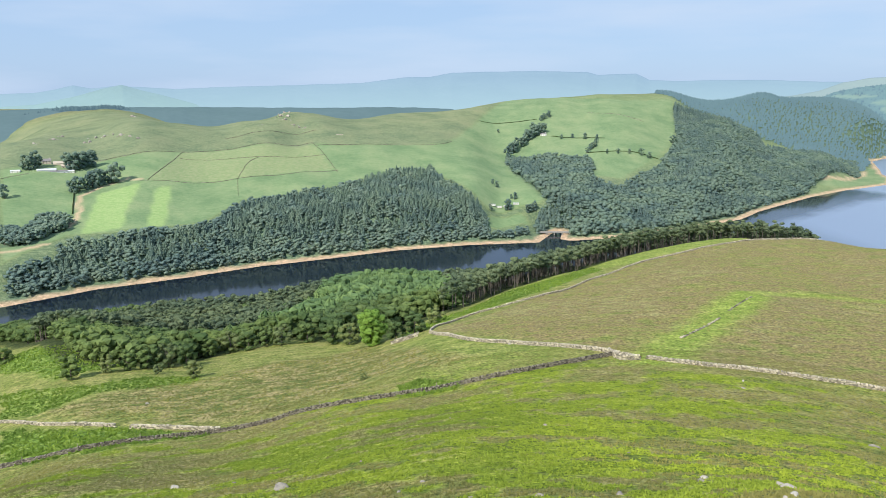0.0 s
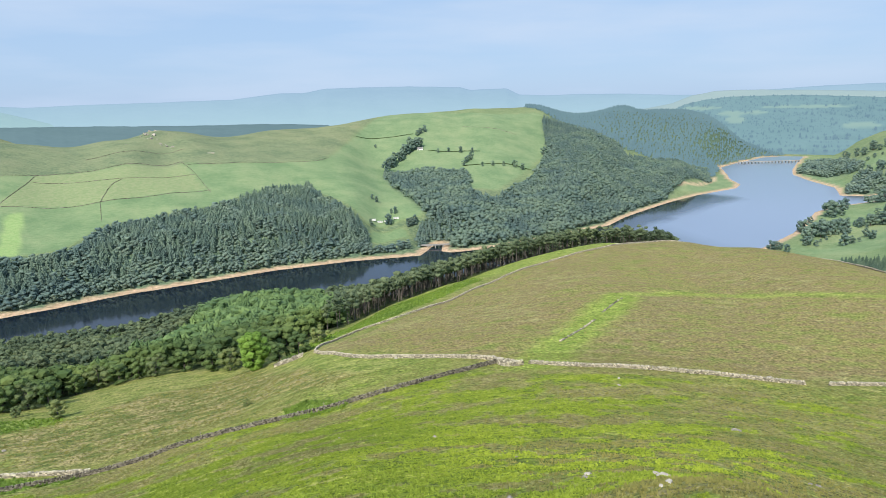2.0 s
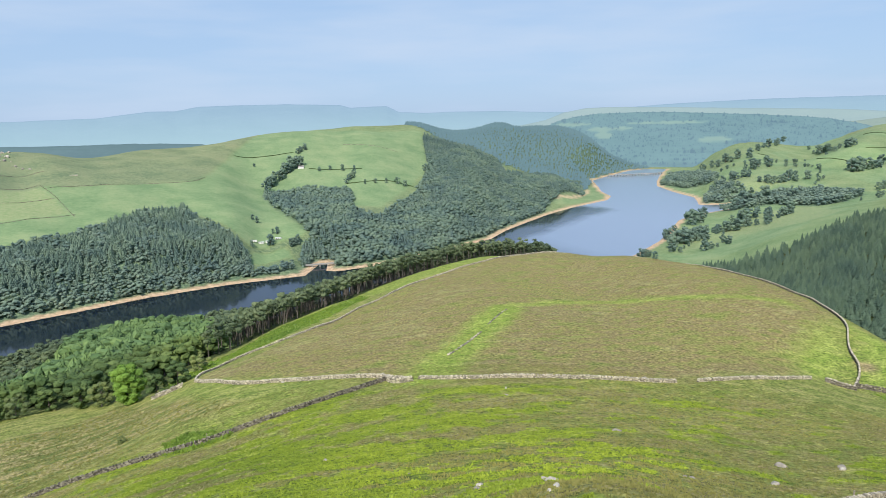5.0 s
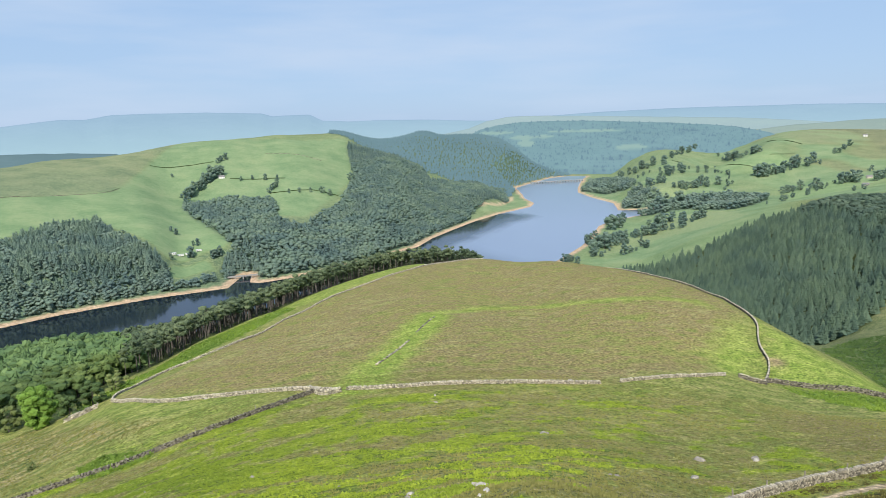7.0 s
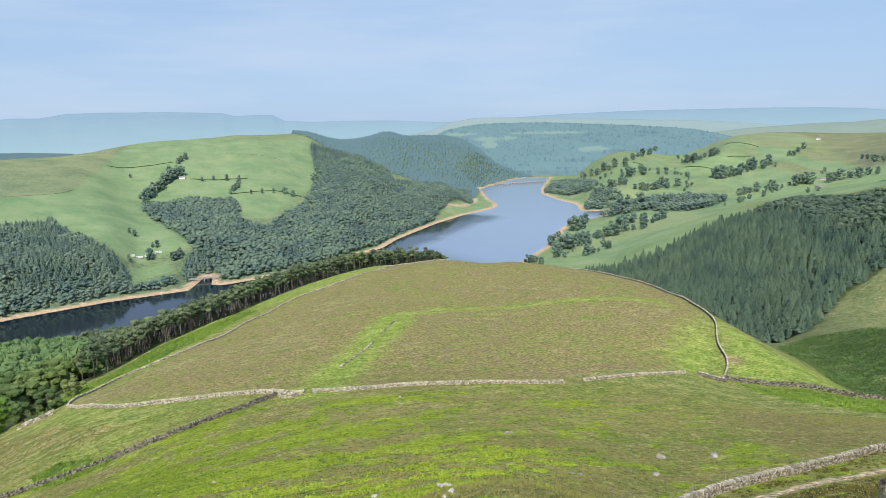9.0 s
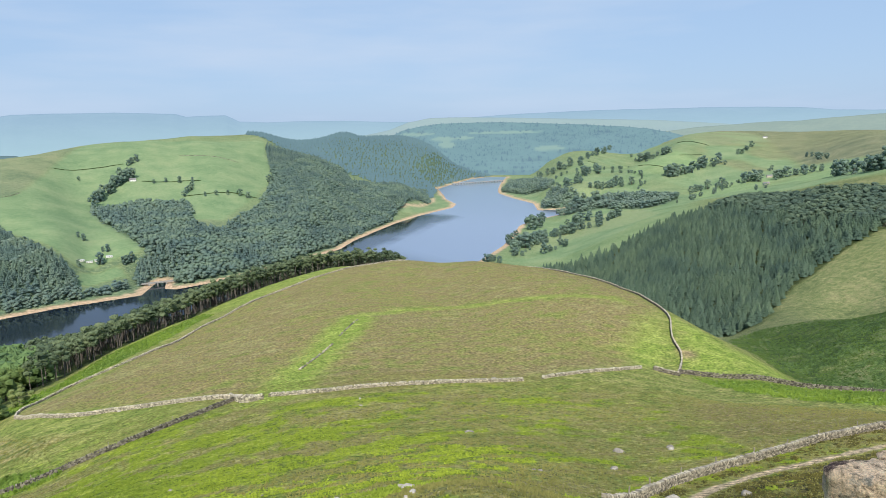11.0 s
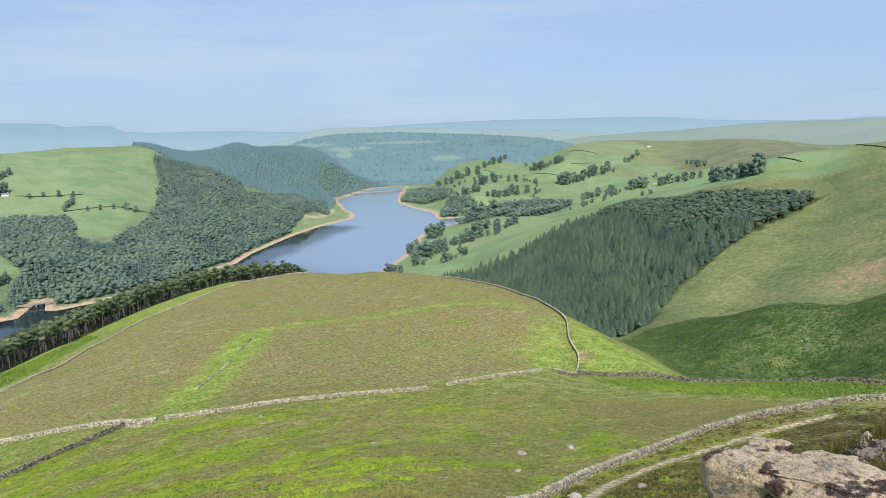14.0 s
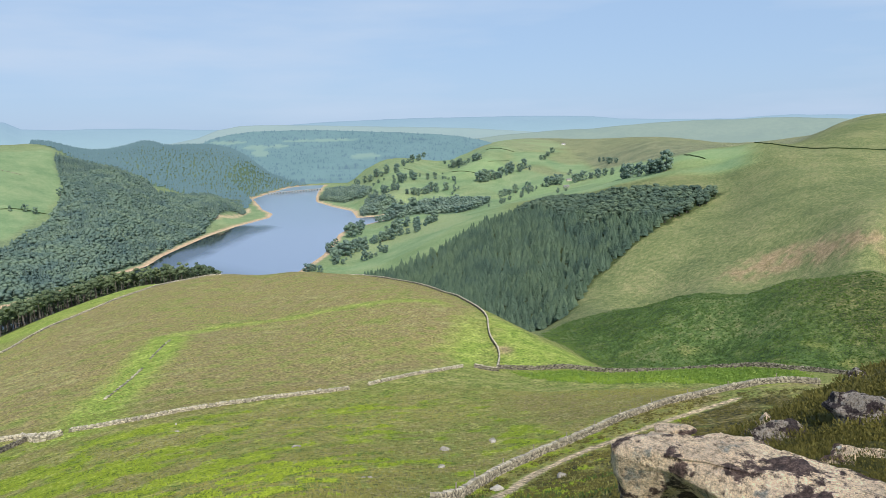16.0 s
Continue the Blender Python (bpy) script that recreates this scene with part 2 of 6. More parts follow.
MAT = {
    "ground": ground_material(),
    "water": water_material(),
    "wall": stone_material("dry_stone", (0.06, 0.054, 0.045), (0.34, 0.31, 0.255)),
    "pale_wall": stone_material("pale_dry_stone", (0.15, 0.135, 0.105), (0.66, 0.6, 0.47)),
    "grey_wall": stone_material("grey_dry_stone", (0.09, 0.082, 0.066), (0.48, 0.435, 0.345)),
    "grey_coping": stone_material("grey_coping_stone", (0.2, 0.185, 0.15), (0.56, 0.51, 0.41)),
    "coping": stone_material("coping_stone", (0.3, 0.275, 0.22), (0.72, 0.66, 0.54)),
    "boulder": stone_material("moor_stone", (0.26, 0.24, 0.21), (0.48, 0.45, 0.4)),
    "grit": gritstone_material(),
    # more dark crust, also standing in for shade under the overhang
    "grit_dark": gritstone_material("crusted_shade_gritstone", 0.065),
    "grit_grey": gritstone_material("grey_gritstone", 0.03, (0.5, 0.52, 0.56)),
    "post": plain("weathered_timber", (0.3, 0.26, 0.2)),
    # spruce to field_oak: haze put into bluer, mostly paler foliage colours
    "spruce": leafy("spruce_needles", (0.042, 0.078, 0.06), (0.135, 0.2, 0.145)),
    "spruce_far": leafy("hazed_far_spruce_needles", (0.088, 0.142, 0.12), (0.185, 0.258, 0.213)),
    "clough_spruce": leafy("hazed_clough_needles", (0.115, 0.18, 0.165), (0.19, 0.26, 0.235), 0.85, 0.3),
    "clough_oak": leafy("hazed_clough_leaves", (0.135, 0.205, 0.175), (0.205, 0.28, 0.235), 0.85, 0.3),
    "field_oak": leafy("hazed_field_oak_leaves", (0.1, 0.16, 0.14), (0.19, 0.265, 0.22)),
    "larch": leafy("larch_needles", (0.09, 0.16, 0.065), (0.21, 0.31, 0.125)),
    "pine": leafy("pine_needles", (0.058, 0.092, 0.055), (0.17, 0.215, 0.125)),
    "pine_far": leafy("far_pine_needles", (0.05, 0.085, 0.065), (0.15, 0.205, 0.15)),
    "bark": plain("pine_bark", (0.14, 0.122, 0.105)),
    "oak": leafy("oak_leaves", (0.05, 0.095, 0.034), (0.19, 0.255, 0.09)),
    # far oaks: paler, bluer leaves with haze put into the colour
    "oak_far": leafy("hazed_oak_leaves_far", (0.125, 0.19, 0.165), (0.22, 0.295, 0.25)),
    "ash": leafy("ash_leaves", (0.1, 0.2, 0.036), (0.25, 0.39, 0.085)),
    "thorn": leafy("hawthorn_leaves", (0.1, 0.14, 0.055), (0.22, 0.26, 0.11)),
    "bilberry": leafy("bilberry_leaves", (0.13, 0.19, 0.02), (0.36, 0.44, 0.065)),
    "heath_grass": leafy("heath_tussocks", (0.24, 0.22, 0.085), (0.42, 0.37, 0.17), 0.75, 0.45),
    "grass": leafy("moor_grass", (0.18, 0.19, 0.063), (0.355, 0.325, 0.13), 0.75, 0.45),
    "fern": leafy("bracken_fronds", (0.09, 0.165, 0.025), (0.26, 0.36, 0.07)),
    "fern_mid": leafy("clough_bracken", (0.06, 0.11, 0.03), (0.16, 0.24, 0.07)),
    "fern_dark": leafy("old_bracken", (0.035, 0.075, 0.022), (0.1, 0.16, 0.045)),
    "heather": leafy("heather_sprigs", (0.02, 0.026, 0.009), (0.25, 0.215, 0.06), 0.75, 0.2),
    "render": plain("limewash", (0.75, 0.74, 0.7), 0.8, 0.06),
    "farm_stone": plain("farm_stone", (0.5, 0.44, 0.36), 0.9, 0.15),
    "slate": plain("stone_slate", (0.22, 0.21, 0.21), 0.8, 0.15),
    "tin": plain("grey_sheeting", (0.58, 0.6, 0.61), 0.6, 0.08),
    "concrete": plain("weathered_concrete", (0.3, 0.29, 0.27), 0.9, 0.15),
    "glass": plain("dark_glass", (0.04, 0.05, 0.06), 0.2, 0.1),
    "hedge": leafy("hedge_leaves", (0.035, 0.06, 0.02), (0.08, 0.11, 0.04)),
}

# ---- the lie of the land: spot heights of the landforms, in metres (east, north, height above the water) ----
NEAR_SLOPE = [(-0.1, 50, 179.1), (-0.2, 90, 164.8), (-0.2, 150, 144.4), (-0.2, 180, 139.4), (-4.4, 240, 126.5), (46, 158.4, 148.2), (-24.2, 71, 166.4), (-64.4, 95.3, 152.2), (-101.1, 149, 125.8), (-54.6, 155.7, 131.5), (-130.5, 195.4, 114.3), (-28.6, 147.3, 139.7), (15.7, 43.2, 183.2), (31.9, 89.5, 164.8), (22.4, 35.5, 187.9), (74, 141.9, 149.9), (103.2, 135.1, 146.5), (51.8, 73.6, 167.1), (156.6, 132.3, 136.9), (45.5, 44.2, 175.1), (56.7, 49.7, 170.5), (71.1, 54.2, 166.7), (83.2, 56.2, 164.5), (100.5, 56.8, 162.3), (115.3, 54.1, 161.7), (127.3, 48.8, 161.8), (134.2, 41.2, 162.9), (88.3, 48.5, 166), (110.8, 45.5, 164.2), (169.7, 143.1, 133.2)]
LEFT_FIELDS = [(-181, 276, 98), (-111.5, 245.9, 109.9), (-199, 347, 88), (-52.1, 275.1, 107.3), (-27.4, 260.6, 114.2), (-82.1, 252, 109.5), (1.3, 300, 113.4), (-77, 321, 96)]
SPUR = [(43.4, 299.6, 122.4), (59.3, 319.4, 120.6), (78.1, 345.3, 119.1), (96.7, 362.7, 119), (114, 381.7, 118.9), (134, 395.3, 118.9), (160.4, 414.4, 119), (189.7, 435.9, 117.5), (207, 451, 115), (20, 345, 107), (35.3, 370.7, 105.5), (55.9, 387.4, 106.6), (70, 396.3, 107.5), (94.7, 419.8, 107), (112.9, 438.1, 107), (137.2, 460.4, 106.5), (161.9, 478.8, 106.3), (182.4, 492.7, 105.5), (208.3, 507.3, 103.5), (240, 500, 103.5), (110.2, 246.5, 137.2), (58.3, 222.5, 137.9), (220.5, 188.3, 131.9), (166.5, 237.5, 135.5), (76.9, 200.8, 141.7), (162, 156.1, 137.1), (193, 328, 126), (257, 475, 108.2), (292, 431, 109.6), (292, 355, 117.5), (277, 289, 123.5), (245, 221, 129.6), (219, 167, 129.7), (202, 138, 130.3)]
CLOUGH_SIDE = [(183.1, 134.9, 132), (194.2, 120.3, 131.3), (203.8, 105.3, 131.9), (212, 90.3, 134.1), (216.7, 78.1, 135.9), (218.3, 67.2, 137.2), (218.8, 58.1, 138.2), (214, 50.9, 140.5), (385, 286, 72), (308, 119, 111), (301, 72, 124), (210.8, 42.2, 143.7), (168.1, 64.3, 146.7), (165.7, 77.6, 144.5), (170.2, 52.1, 149.9), (173.7, 47.1, 151), (165.4, 93.5, 141.4), (181, 38.4, 151.5), (191.5, 73.3, 140), (195.2, 62.6, 141.8), (195.6, 54.4, 143.9), (400, 227, 95.1), (408, 201, 102.5), (413, 178, 110.8), (434, 136, 118.6), (445, 93, 126.2)]
MOOR_RIGHT = [(464, 314, 62), (666, 366, 87), (928, 374, 127), (588, 121, 113), (832, 176, 145), (1173, 431, 179), (1124, 241, 172), (716, 254, 112), (501, 139, 99), (1466, 319, 221.1), (1448, 393, 204.2), (1427, 463, 169.9), (1221, 576, 156), (1264, 474, 177.7)]
PLANTATION = [(464, 348, 43), (578, 462, 57), (672, 685, 41), (816, 707, 66), (910, 670, 93), (938, 536, 118), (705, 438, 79)]
RIGHT_VALLEY = [(701, 912, -1), (839, 927, 12), (1079, 1013, 32), (1335, 1252, 38), (1434, 1575, 60), (1951, 1217, 99), (2213, 1163, 163), (1670, 1860, 84), (1221, 1456, 11), (1563, 1248, 62), (1328, 697, 125), (1628, 1524, 88), (1439, 1460, 56), (1854, 1602, 127), (2014, 1482, 128), (1370, 1657, 28), (2039, 1169, 128), (1245, 1369, 40), (1697, 1150, 78), (1385, 1070, 53), (1218, 1038, 42), (2084, 1716, 151.2), (2400, 1628, 145.2), (1899, 1776, 54.9), (2655, 1397, 168), (2747, 1206, 148), (2400, 900, 140)]
FAR_SIDE = [(-520, 828, 43.1), (-595, 961, 74.7), (-658, 1086, 100.9), (-492, 891, 48.9), (-562, 1031, 81.2), (-656, 1198, 116.5), (-432, 917, 46.6), (-490, 1053, 77.8), (-568, 1234, 113.8), (-373, 956, 46.8), (-417, 1080, 73.9), (-465, 1272, 109.3), (-312, 1011, 49), (-337, 1166, 80.6), (-383, 1340, 113.3), (-250, 1102, 60.7), (-269, 1294, 96.4), (-304, 1471, 126.4), (-177, 1213, 74.2), (-179, 1399, 107.9), (-195, 1530, 128), (-93, 1259, 77.5), (-93, 1431, 104.6), (-104, 1615, 131.4), (-3, 1258, 66.9), (8, 1446, 97.3), (23, 1634, 127.2), (-362, 1661, 166.4), (-445, 1661, 148.2), (-532, 1667, 136.7), (-568, 1602, 144.5), (-624, 1473, 153.8), (-696, 1407, 128.5), (-740, 1362, 128.1), (-769, 1264, 124.2), (-291, 1675, 160.6), (-220, 1736, 147.4), (-170, 1782, 148.1), (-117, 1827, 153.1), (-47, 1880, 153.8), (27, 1930, 162.1), (105, 1983, 172.4), (186, 2027, 181.8), (268, 2053, 188.7), (350, 2066, 194.2), (431, 2066, 195.2), (507, 2049, 191.6), (581, 2029, 183.5), (642, 2021, 177), (380, 1900, 165), (591, 1858, 135.2)]
FAR_RIGHT = [(63, 1188, 55), (124, 1133, 35), (93, 1081, 16), (287, 1676, 110), (322, 1362, 53), (185, 1589, 84), (113, 1646, 100), (447, 1536, 74)]
WEST_WOODS = [(603, 1536, 80), (379, 1191, 24), (653, 1461, 30), (871, 2020, 129), (970, 1806, 42), (1091, 1852, 7), (290, 1092, 17), (695, 2034, 162.4), (802, 2347, 180), (955, 2419, 171.6), (1110, 2516, 187), (1230, 2516, 175.4), (1351, 2510, 165.6), (1397, 2369, 129.5), (1253, 2164, 80), (1031, 2112, 101), (1065, 1982, 42)]
RIDGE_WOOD = [(-1290, 2141, 135.7), (-1221, 2295, 159.4), (-1075, 2368, 163.5), (-865, 2452, 130.4), (-703, 2555, 116.3), (-442, 2664, 111.2), (-176, 2744, 120.1), (39, 2800, 109.3)]
EDGE = [(0, 0, 208.4), (1.5, 0.6, 207.9), (0, 5, 204.5), (-6, 4, 204.5), (0, 12, 198.5), (0, 26, 190.5), (-14, 20, 190), (3, 1, 207.0), (4, 2.3, 206.3), (5.6, 2.8, 206.2), (4.6, 0.5, 206.5), (7.3, 1.7, 206.75), (9.2, 2, 206.3), (8.6, 2.9, 206.0), (12, 2.3, 205.9), (16, 3.9, 204.3), (13, 5, 204.2), (7, -2, 207.4), (14, -2, 207),
        (24, 6.7, 201.4), (20, 8.5, 199.5), (31, 15, 193), (14, 12, 197), (9, 9, 200.5), (5.5, 5.5, 203.6), (50, 12.5, 190.5), (90, 20, 174), (6, -6, 209.5), (-8, -6, 207), (0, -30, 211), (60, -30, 204), (-60, -40, 196),
        (-150, 20, 148), (160, -60, 186), (0, -300, 208), (-300, -200, 130), (350, -250, 190), (0, -1500, 190), (-1500, -300, 110), (1600, -700, 225), (0, -4000, 160), (-4000, 0, 160), (4000, -600, 230)]
BEYOND = [(-1500, 1700, 120), (-1100, 1800, 90), (-700, 2000, 100), (-300, 2150, 110), (100, 2350, 130), (400, 2500, 140), (600, 2900, 130), (-450, 1900, 105), (-3000, 3000, 120), (-1500, 3300, 120), (0, 4200, 110), (1300, 4100, 90), (2900, 3000, 120), (1300, 2900, 90), (1750, 2850, 60), (2200, 2700, 60), (2500, 2400, 100), (1950, 2450, 6),
          (3600, 1500, 130), (2000, 560, 190), (1700, 900, 120), (1900, 300, 215), (-900, 900, 60), (-700, 400, 6), (-330, 330, 70), (-420, 500, 14), (-250, 480, 48), (-120, 470, 52), (-40, 430, 84), (0, 560, 54), (110, 560, 72), (230, 640, 58), (340, 610, 52),
          (400, 510, 60), (440, 420, 66), (480, 700, 4), (580, 590, 28), (470, 470, 46), (410, 345, 62), (330, 245, 90), (290, 170, 100), (258, 110, 110), (260, 62, 122), (285, 25, 130), (480, 250, 66), (520, 180, 84), (560, 110, 96)]
LAKE = [(-1100, 420), (-800, 560), (-449, 691), (-383, 757), (-301, 806), (-228, 859), (-136, 905), (-65, 944), (37, 977), (100, 985), (137, 990), (150, 1020), (172, 1070), (182, 1068), (170, 1012), (185, 1000), (260, 1020), (380, 1080),
        (496, 1163), (560, 1240), (638, 1315), (740, 1410), (848, 1494), (940, 1550), (1006, 1590), (1060, 1660), (1110, 1790), (1169, 1900), (1277, 2115), (1398, 2228), (1520, 2335), (1629, 2429), (1739, 2468), (1800, 2420), (1640, 2237), (1500, 2060), (1425, 1967), (1335, 1840),
        (1270, 1680), (1224, 1526), (1130, 1390), (1240, 1350), (1230, 1330), (1118, 1290), (1000, 1250), (924, 1198), (830, 1100), (746, 1014), (680, 960), (623, 915), (520, 840), (400, 770), (250, 725), (120, 690), (0, 665), (-120, 650), (-230, 625), (-330, 590), (-500, 500), (-800, 330), (-1100, 200)]


def warp(x, y):
    r = np.hypot(x, y)
    k = np.log1p(r / 15) / np.maximum(r, 1e-6)
    return x * k, y * k


def kernel(dx, dy):
    return np.sqrt(dx * dx + dy * dy + 0.016)


SPOTS = np.array([s for form in (NEAR_SLOPE, LEFT_FIELDS, SPUR, CLOUGH_SIDE, MOOR_RIGHT, PLANTATION, RIGHT_VALLEY, FAR_SIDE, FAR_RIGHT, WEST_WOODS, RIDGE_WOOD, EDGE, BEYOND) for s in form], float)
SU, SV = warp(SPOTS[:, 0], SPOTS[:, 1])
WEIGHTS = np.linalg.solve(kernel(SU[:, None] - SU, SV[:, None] - SV), SPOTS[:, 2] - 120)


def edge_distance(x, y, poly):
    """Distance to the outline of a plan polygon, positive inside."""
    best, inside = np.full(x.shape, 1e12), np.zeros(x.shape, bool)
    for (ax, ay), (bx, by) in zip(poly, poly[1:] + poly[:1]):
        ex, ey = bx - ax, by - ay
        k = np.clip(((x - ax) * ex + (y - ay) * ey) / (ex * ex + ey * ey + 1e-9), 0, 1)
        best = np.minimum(best, (x - ax - k * ex) ** 2 + (y - ay - k * ey) ** 2)
        if ay != by:
            inside ^= ((ay > y) != (by > y)) & (x < ax + (y - ay) * ex / (by - ay))
    return np.where(inside, 1, -1) * np.sqrt(best)


def line_distance(x, y, line):
    best = np.full(x.shape, 1e12)
    for (ax, ay), (bx, by) in zip(line, line[1:]):
        ex, ey = bx - ax, by - ay
        k = np.clip(((x - ax) * ex + (y - ay) * ey) / (ex * ex + ey * ey + 1e-9), 0, 1)
        best = np.minimum(best, (x - ax - k * ex) ** 2 + (y - ay - k * ey) ** 2)
    return np.sqrt(best)


def smooth(a, b, v):
    k = np.clip((v - a) / (b - a), 0, 1)
    return k * k * (3 - 2 * k)


def swell(x, y, size, seed):
    """Soft irregular waves about one unit high, of that wavelength."""
    rs = np.random.RandomState(seed)
    out = np.zeros(x.shape)
    for i in range(7):
        a, p, s = rs.uniform(0, 6.283), rs.uniform(0, 6.283), rs.uniform(0.7, 1.7) * 6.283 / size
        out += np.sin((x * math.cos(a) + y * math.sin(a)) * s + p + 1.3 * np.sin((y * math.cos(a) - x * math.sin(a)) * s * 0.6 + 2 * p))
    return out / 7


def height(x, y):
    """The ground's height at places in the plan (arrays)."""
    x, y = np.asarray(x, float), np.asarray(y, float)
    u, v = warp(x, y)
    z = np.full(x.shape, 120.0)
    for su, sv, k in zip(SU, SV, WEIGHTS):
        z += k * kernel(u - su, v - sv)
    r = np.hypot(x, y)
    z += swell(x, y, 9, 1) * 0.12 * smooth(3, 40, r) + swell(x, y, 45, 2) * 0.7 * smooth(60, 250, r) + swell(x, y, 170, 3) * 2.0 * smooth(500, 1000, r)
    d = -edge_distance(x, y, LAKE)
    shore = np.where(d > 0, np.minimum(d * 0.13, 3), np.maximum(d * 0.2, -12))
    return np.where(d > 0, shore + np.maximum(z - shore, 0) * smooth(10, 90, d), shore)


# ---- the plan: woods, fields, lines of walls and lanes, in metres ----
PLAN = {}
PLAN["WOOD_FAR_SHORE"] = [(-452, 700), (-388, 768), (-304, 816), (-230, 869), (-138, 918), (-65, 956), (29, 989), (124, 1010), (131, 1034), (69, 1015), (67, 1061), (54, 1097), (16, 1170), (-18, 1283), (-91, 1230), (-123, 1164), (-196, 1098), (-290, 1023), (-315, 921), (-404, 856), (-442, 821), (-448, 788), (-473, 747)]
PLAN["WOOD_CLOUGH"] = [(192, 1016), (262, 1036), (380, 1096), (497, 1180), (560, 1256), (640, 1332), (735, 1426), (800, 1512), (949, 1671), (991, 1683), (1119, 1917), (978, 1820), (791, 1760), (815, 1871), (678, 1986), (633, 1992), (551, 1686), (439, 1447), (316, 1276), (280, 1311), (311, 1455), (226, 1520), (146, 1499), (127, 1489), (155, 1253), (166, 1135), (141, 1089), (137, 1042)]
PLAN["WOOD_VALLEY_HEAD"] = [(1077, 1811), (1280, 2116), (1497, 2287), (1690, 2416), (1736, 2442), (1800, 2560), (1400, 2780), (1000, 2700), (760, 2500), (640, 2200), (690, 2010), (805, 1849), (978, 1820)]
PLAN["WOOD_NEAR"] = [(-301, 460), (-180, 305), (-149, 262), (-122, 260), (-101, 268), (-99, 305), (-69, 309), (-39, 285), (-22, 276), (-11, 296), (3, 316), (18, 342), (35, 368), (56, 387), (70, 397), (95, 421), (113, 440), (137, 462), (162, 481), (182, 495), (208, 510), (251, 503), (290, 530), (330, 640), (300, 690), (120, 680), (0, 655), (-120, 640), (-230, 615), (-330, 580), (-420, 530)]
PLAN["WOOD_PLANTATION"] = [(448, 336), (457, 309), (573, 356), (659, 366), (776, 370), (929, 374), (917, 373), (900, 431), (908, 520), (965, 654), (902, 664), (797, 691), (669, 671), (603, 735), (540, 640), (440, 560), (420, 400)]
PLAN["WOOD_LANE"] = [(-511, 802), (-485, 813), (-470, 875), (-483, 919), (-524, 901), (-505, 851), (-538, 850)]
PLAN["WOOD_RIDGE"] = [(-1362, 2072), (-1173, 2208), (-831, 2358), (-425, 2565), (38, 2700), (40, 2860), (-454, 2743), (-891, 2527), (-1258, 2366), (-1448, 2207)]
PLAN["WOOD_BELT"] = [(1113, 1372), (1049, 1156), (1112, 1131), (1181, 1031), (1287, 1076), (1331, 1248), (1255, 1254), (1279, 1363), (1272, 1421), (1340, 1583), (1280, 1538)]
PLAN["WOOD_SHORE_BELT"] = [(1350, 1852), (1326, 1605), (1365, 1594), (1706, 2163), (1590, 2116)]
PLAN["PASTURE_FAR"] = [(-485, 757), (-609, 972), (-672, 1081), (-599, 1140), (-554, 1180), (-466, 1275), (-371, 1334), (-247, 1408), (-202, 1404), (9, 1494), (95, 1800), (195, 2115), (282, 2038), (530, 2014), (657, 2065), (556, 1692), (454, 1520), (338, 1337), (287, 1349), (162, 1140), (68, 1100), (-24, 1293), (-199, 1116), (-297, 1048), (-324, 948), (-460, 854)]
PLAN["HAY_FIELD"] = [(-463, 1281), (-360, 1331), (-262, 1417), (-223, 1328), (-191, 1243), (-328, 1148), (-452, 1090)]
PLAN["MOWN_STRIP_WIDE"] = [(-496, 1019), (-456, 1073), (-445, 1023), (-434, 966), (-413, 903), (-449, 864)]
PLAN["MOWN_STRIP_NARROW"] = [(-430, 1064), (-412, 1076), (-393, 1011), (-366, 923), (-385, 907), (-402, 966)]
PLAN["LAWN"] = [(74, 1087), (131, 1108), (134, 1072), (60, 1036)]
PLAN["SPIT_WEST"] = [(788, 1497), (832, 1551), (939, 1624), (1112, 1870), (1202, 1951), (1016, 1613), (911, 1547)]
PLAN["SPIT_EAST"] = [(1342, 1813), (1412, 1852), (1355, 1680), (1269, 1537), (1195, 1476), (1261, 1615)]
PLAN["PASTURE_EAST"] = [(632, 909), (728, 995), (894, 1160), (1037, 1259), (1053, 1161), (1409, 1704), (1666, 1827), (2839, 2654), (3012, 2480), (2574, 1804), (1804, 1106), (1707, 850), (1178, 441), (1024, 383), (1015, 504), (1079, 732), (1177, 940), (929, 818), (757, 759), (658, 803)]
PLAN["BRACKEN_BANK"] = [(-16, 268), (-8, 285), (6, 306), (20, 336), (40, 362), (62, 378), (86, 398), (88, 380), (66, 348), (46, 320), (28, 300), (10, 292), (-4, 264), (-12, 248)]
PLAN["TURF_BANK"] = [(30, 362), (56, 387), (95, 421), (137, 462), (182, 495), (225, 507), (232, 470), (205, 455), (160, 420), (134, 401), (112, 386), (92, 384), (80, 396), (60, 380)]
PLAN["BRACKEN_LEFT"] = [(-129, 190), (-65, 160), (-54, 155), (-69, 148), (-80, 145), (-105, 153)]
PLAN["BRACKEN_PATCH"] = [(-12, 160), (-7, 167), (4, 154), (2, 148), (-10, 151)]
PLAN["BRACKEN_FIELD"] = [(-160, 239), (-127, 225), (-109, 235), (-86, 238), (-84, 223), (-114, 214), (-124, 200), (-137, 203)]
PLAN["BRACKEN_EDGE"] = [(-220, 333), (-148, 300), (-124, 259), (-142, 244), (-187, 281)]
PLAN["STRAW_FIELD"] = [(-123, 198), (-109, 212), (-83, 229), (-61, 253), (-32, 266), (7, 179), (2, 171), (-14, 188), (-33, 173), (-41, 167), (-66, 169)]
PLAN["GRASS_TRIANGLE"] = [(-4, 238), (27, 185), (37, 161), (35, 156), (6, 155), (-10, 175), (5, 180), (-17, 242)]
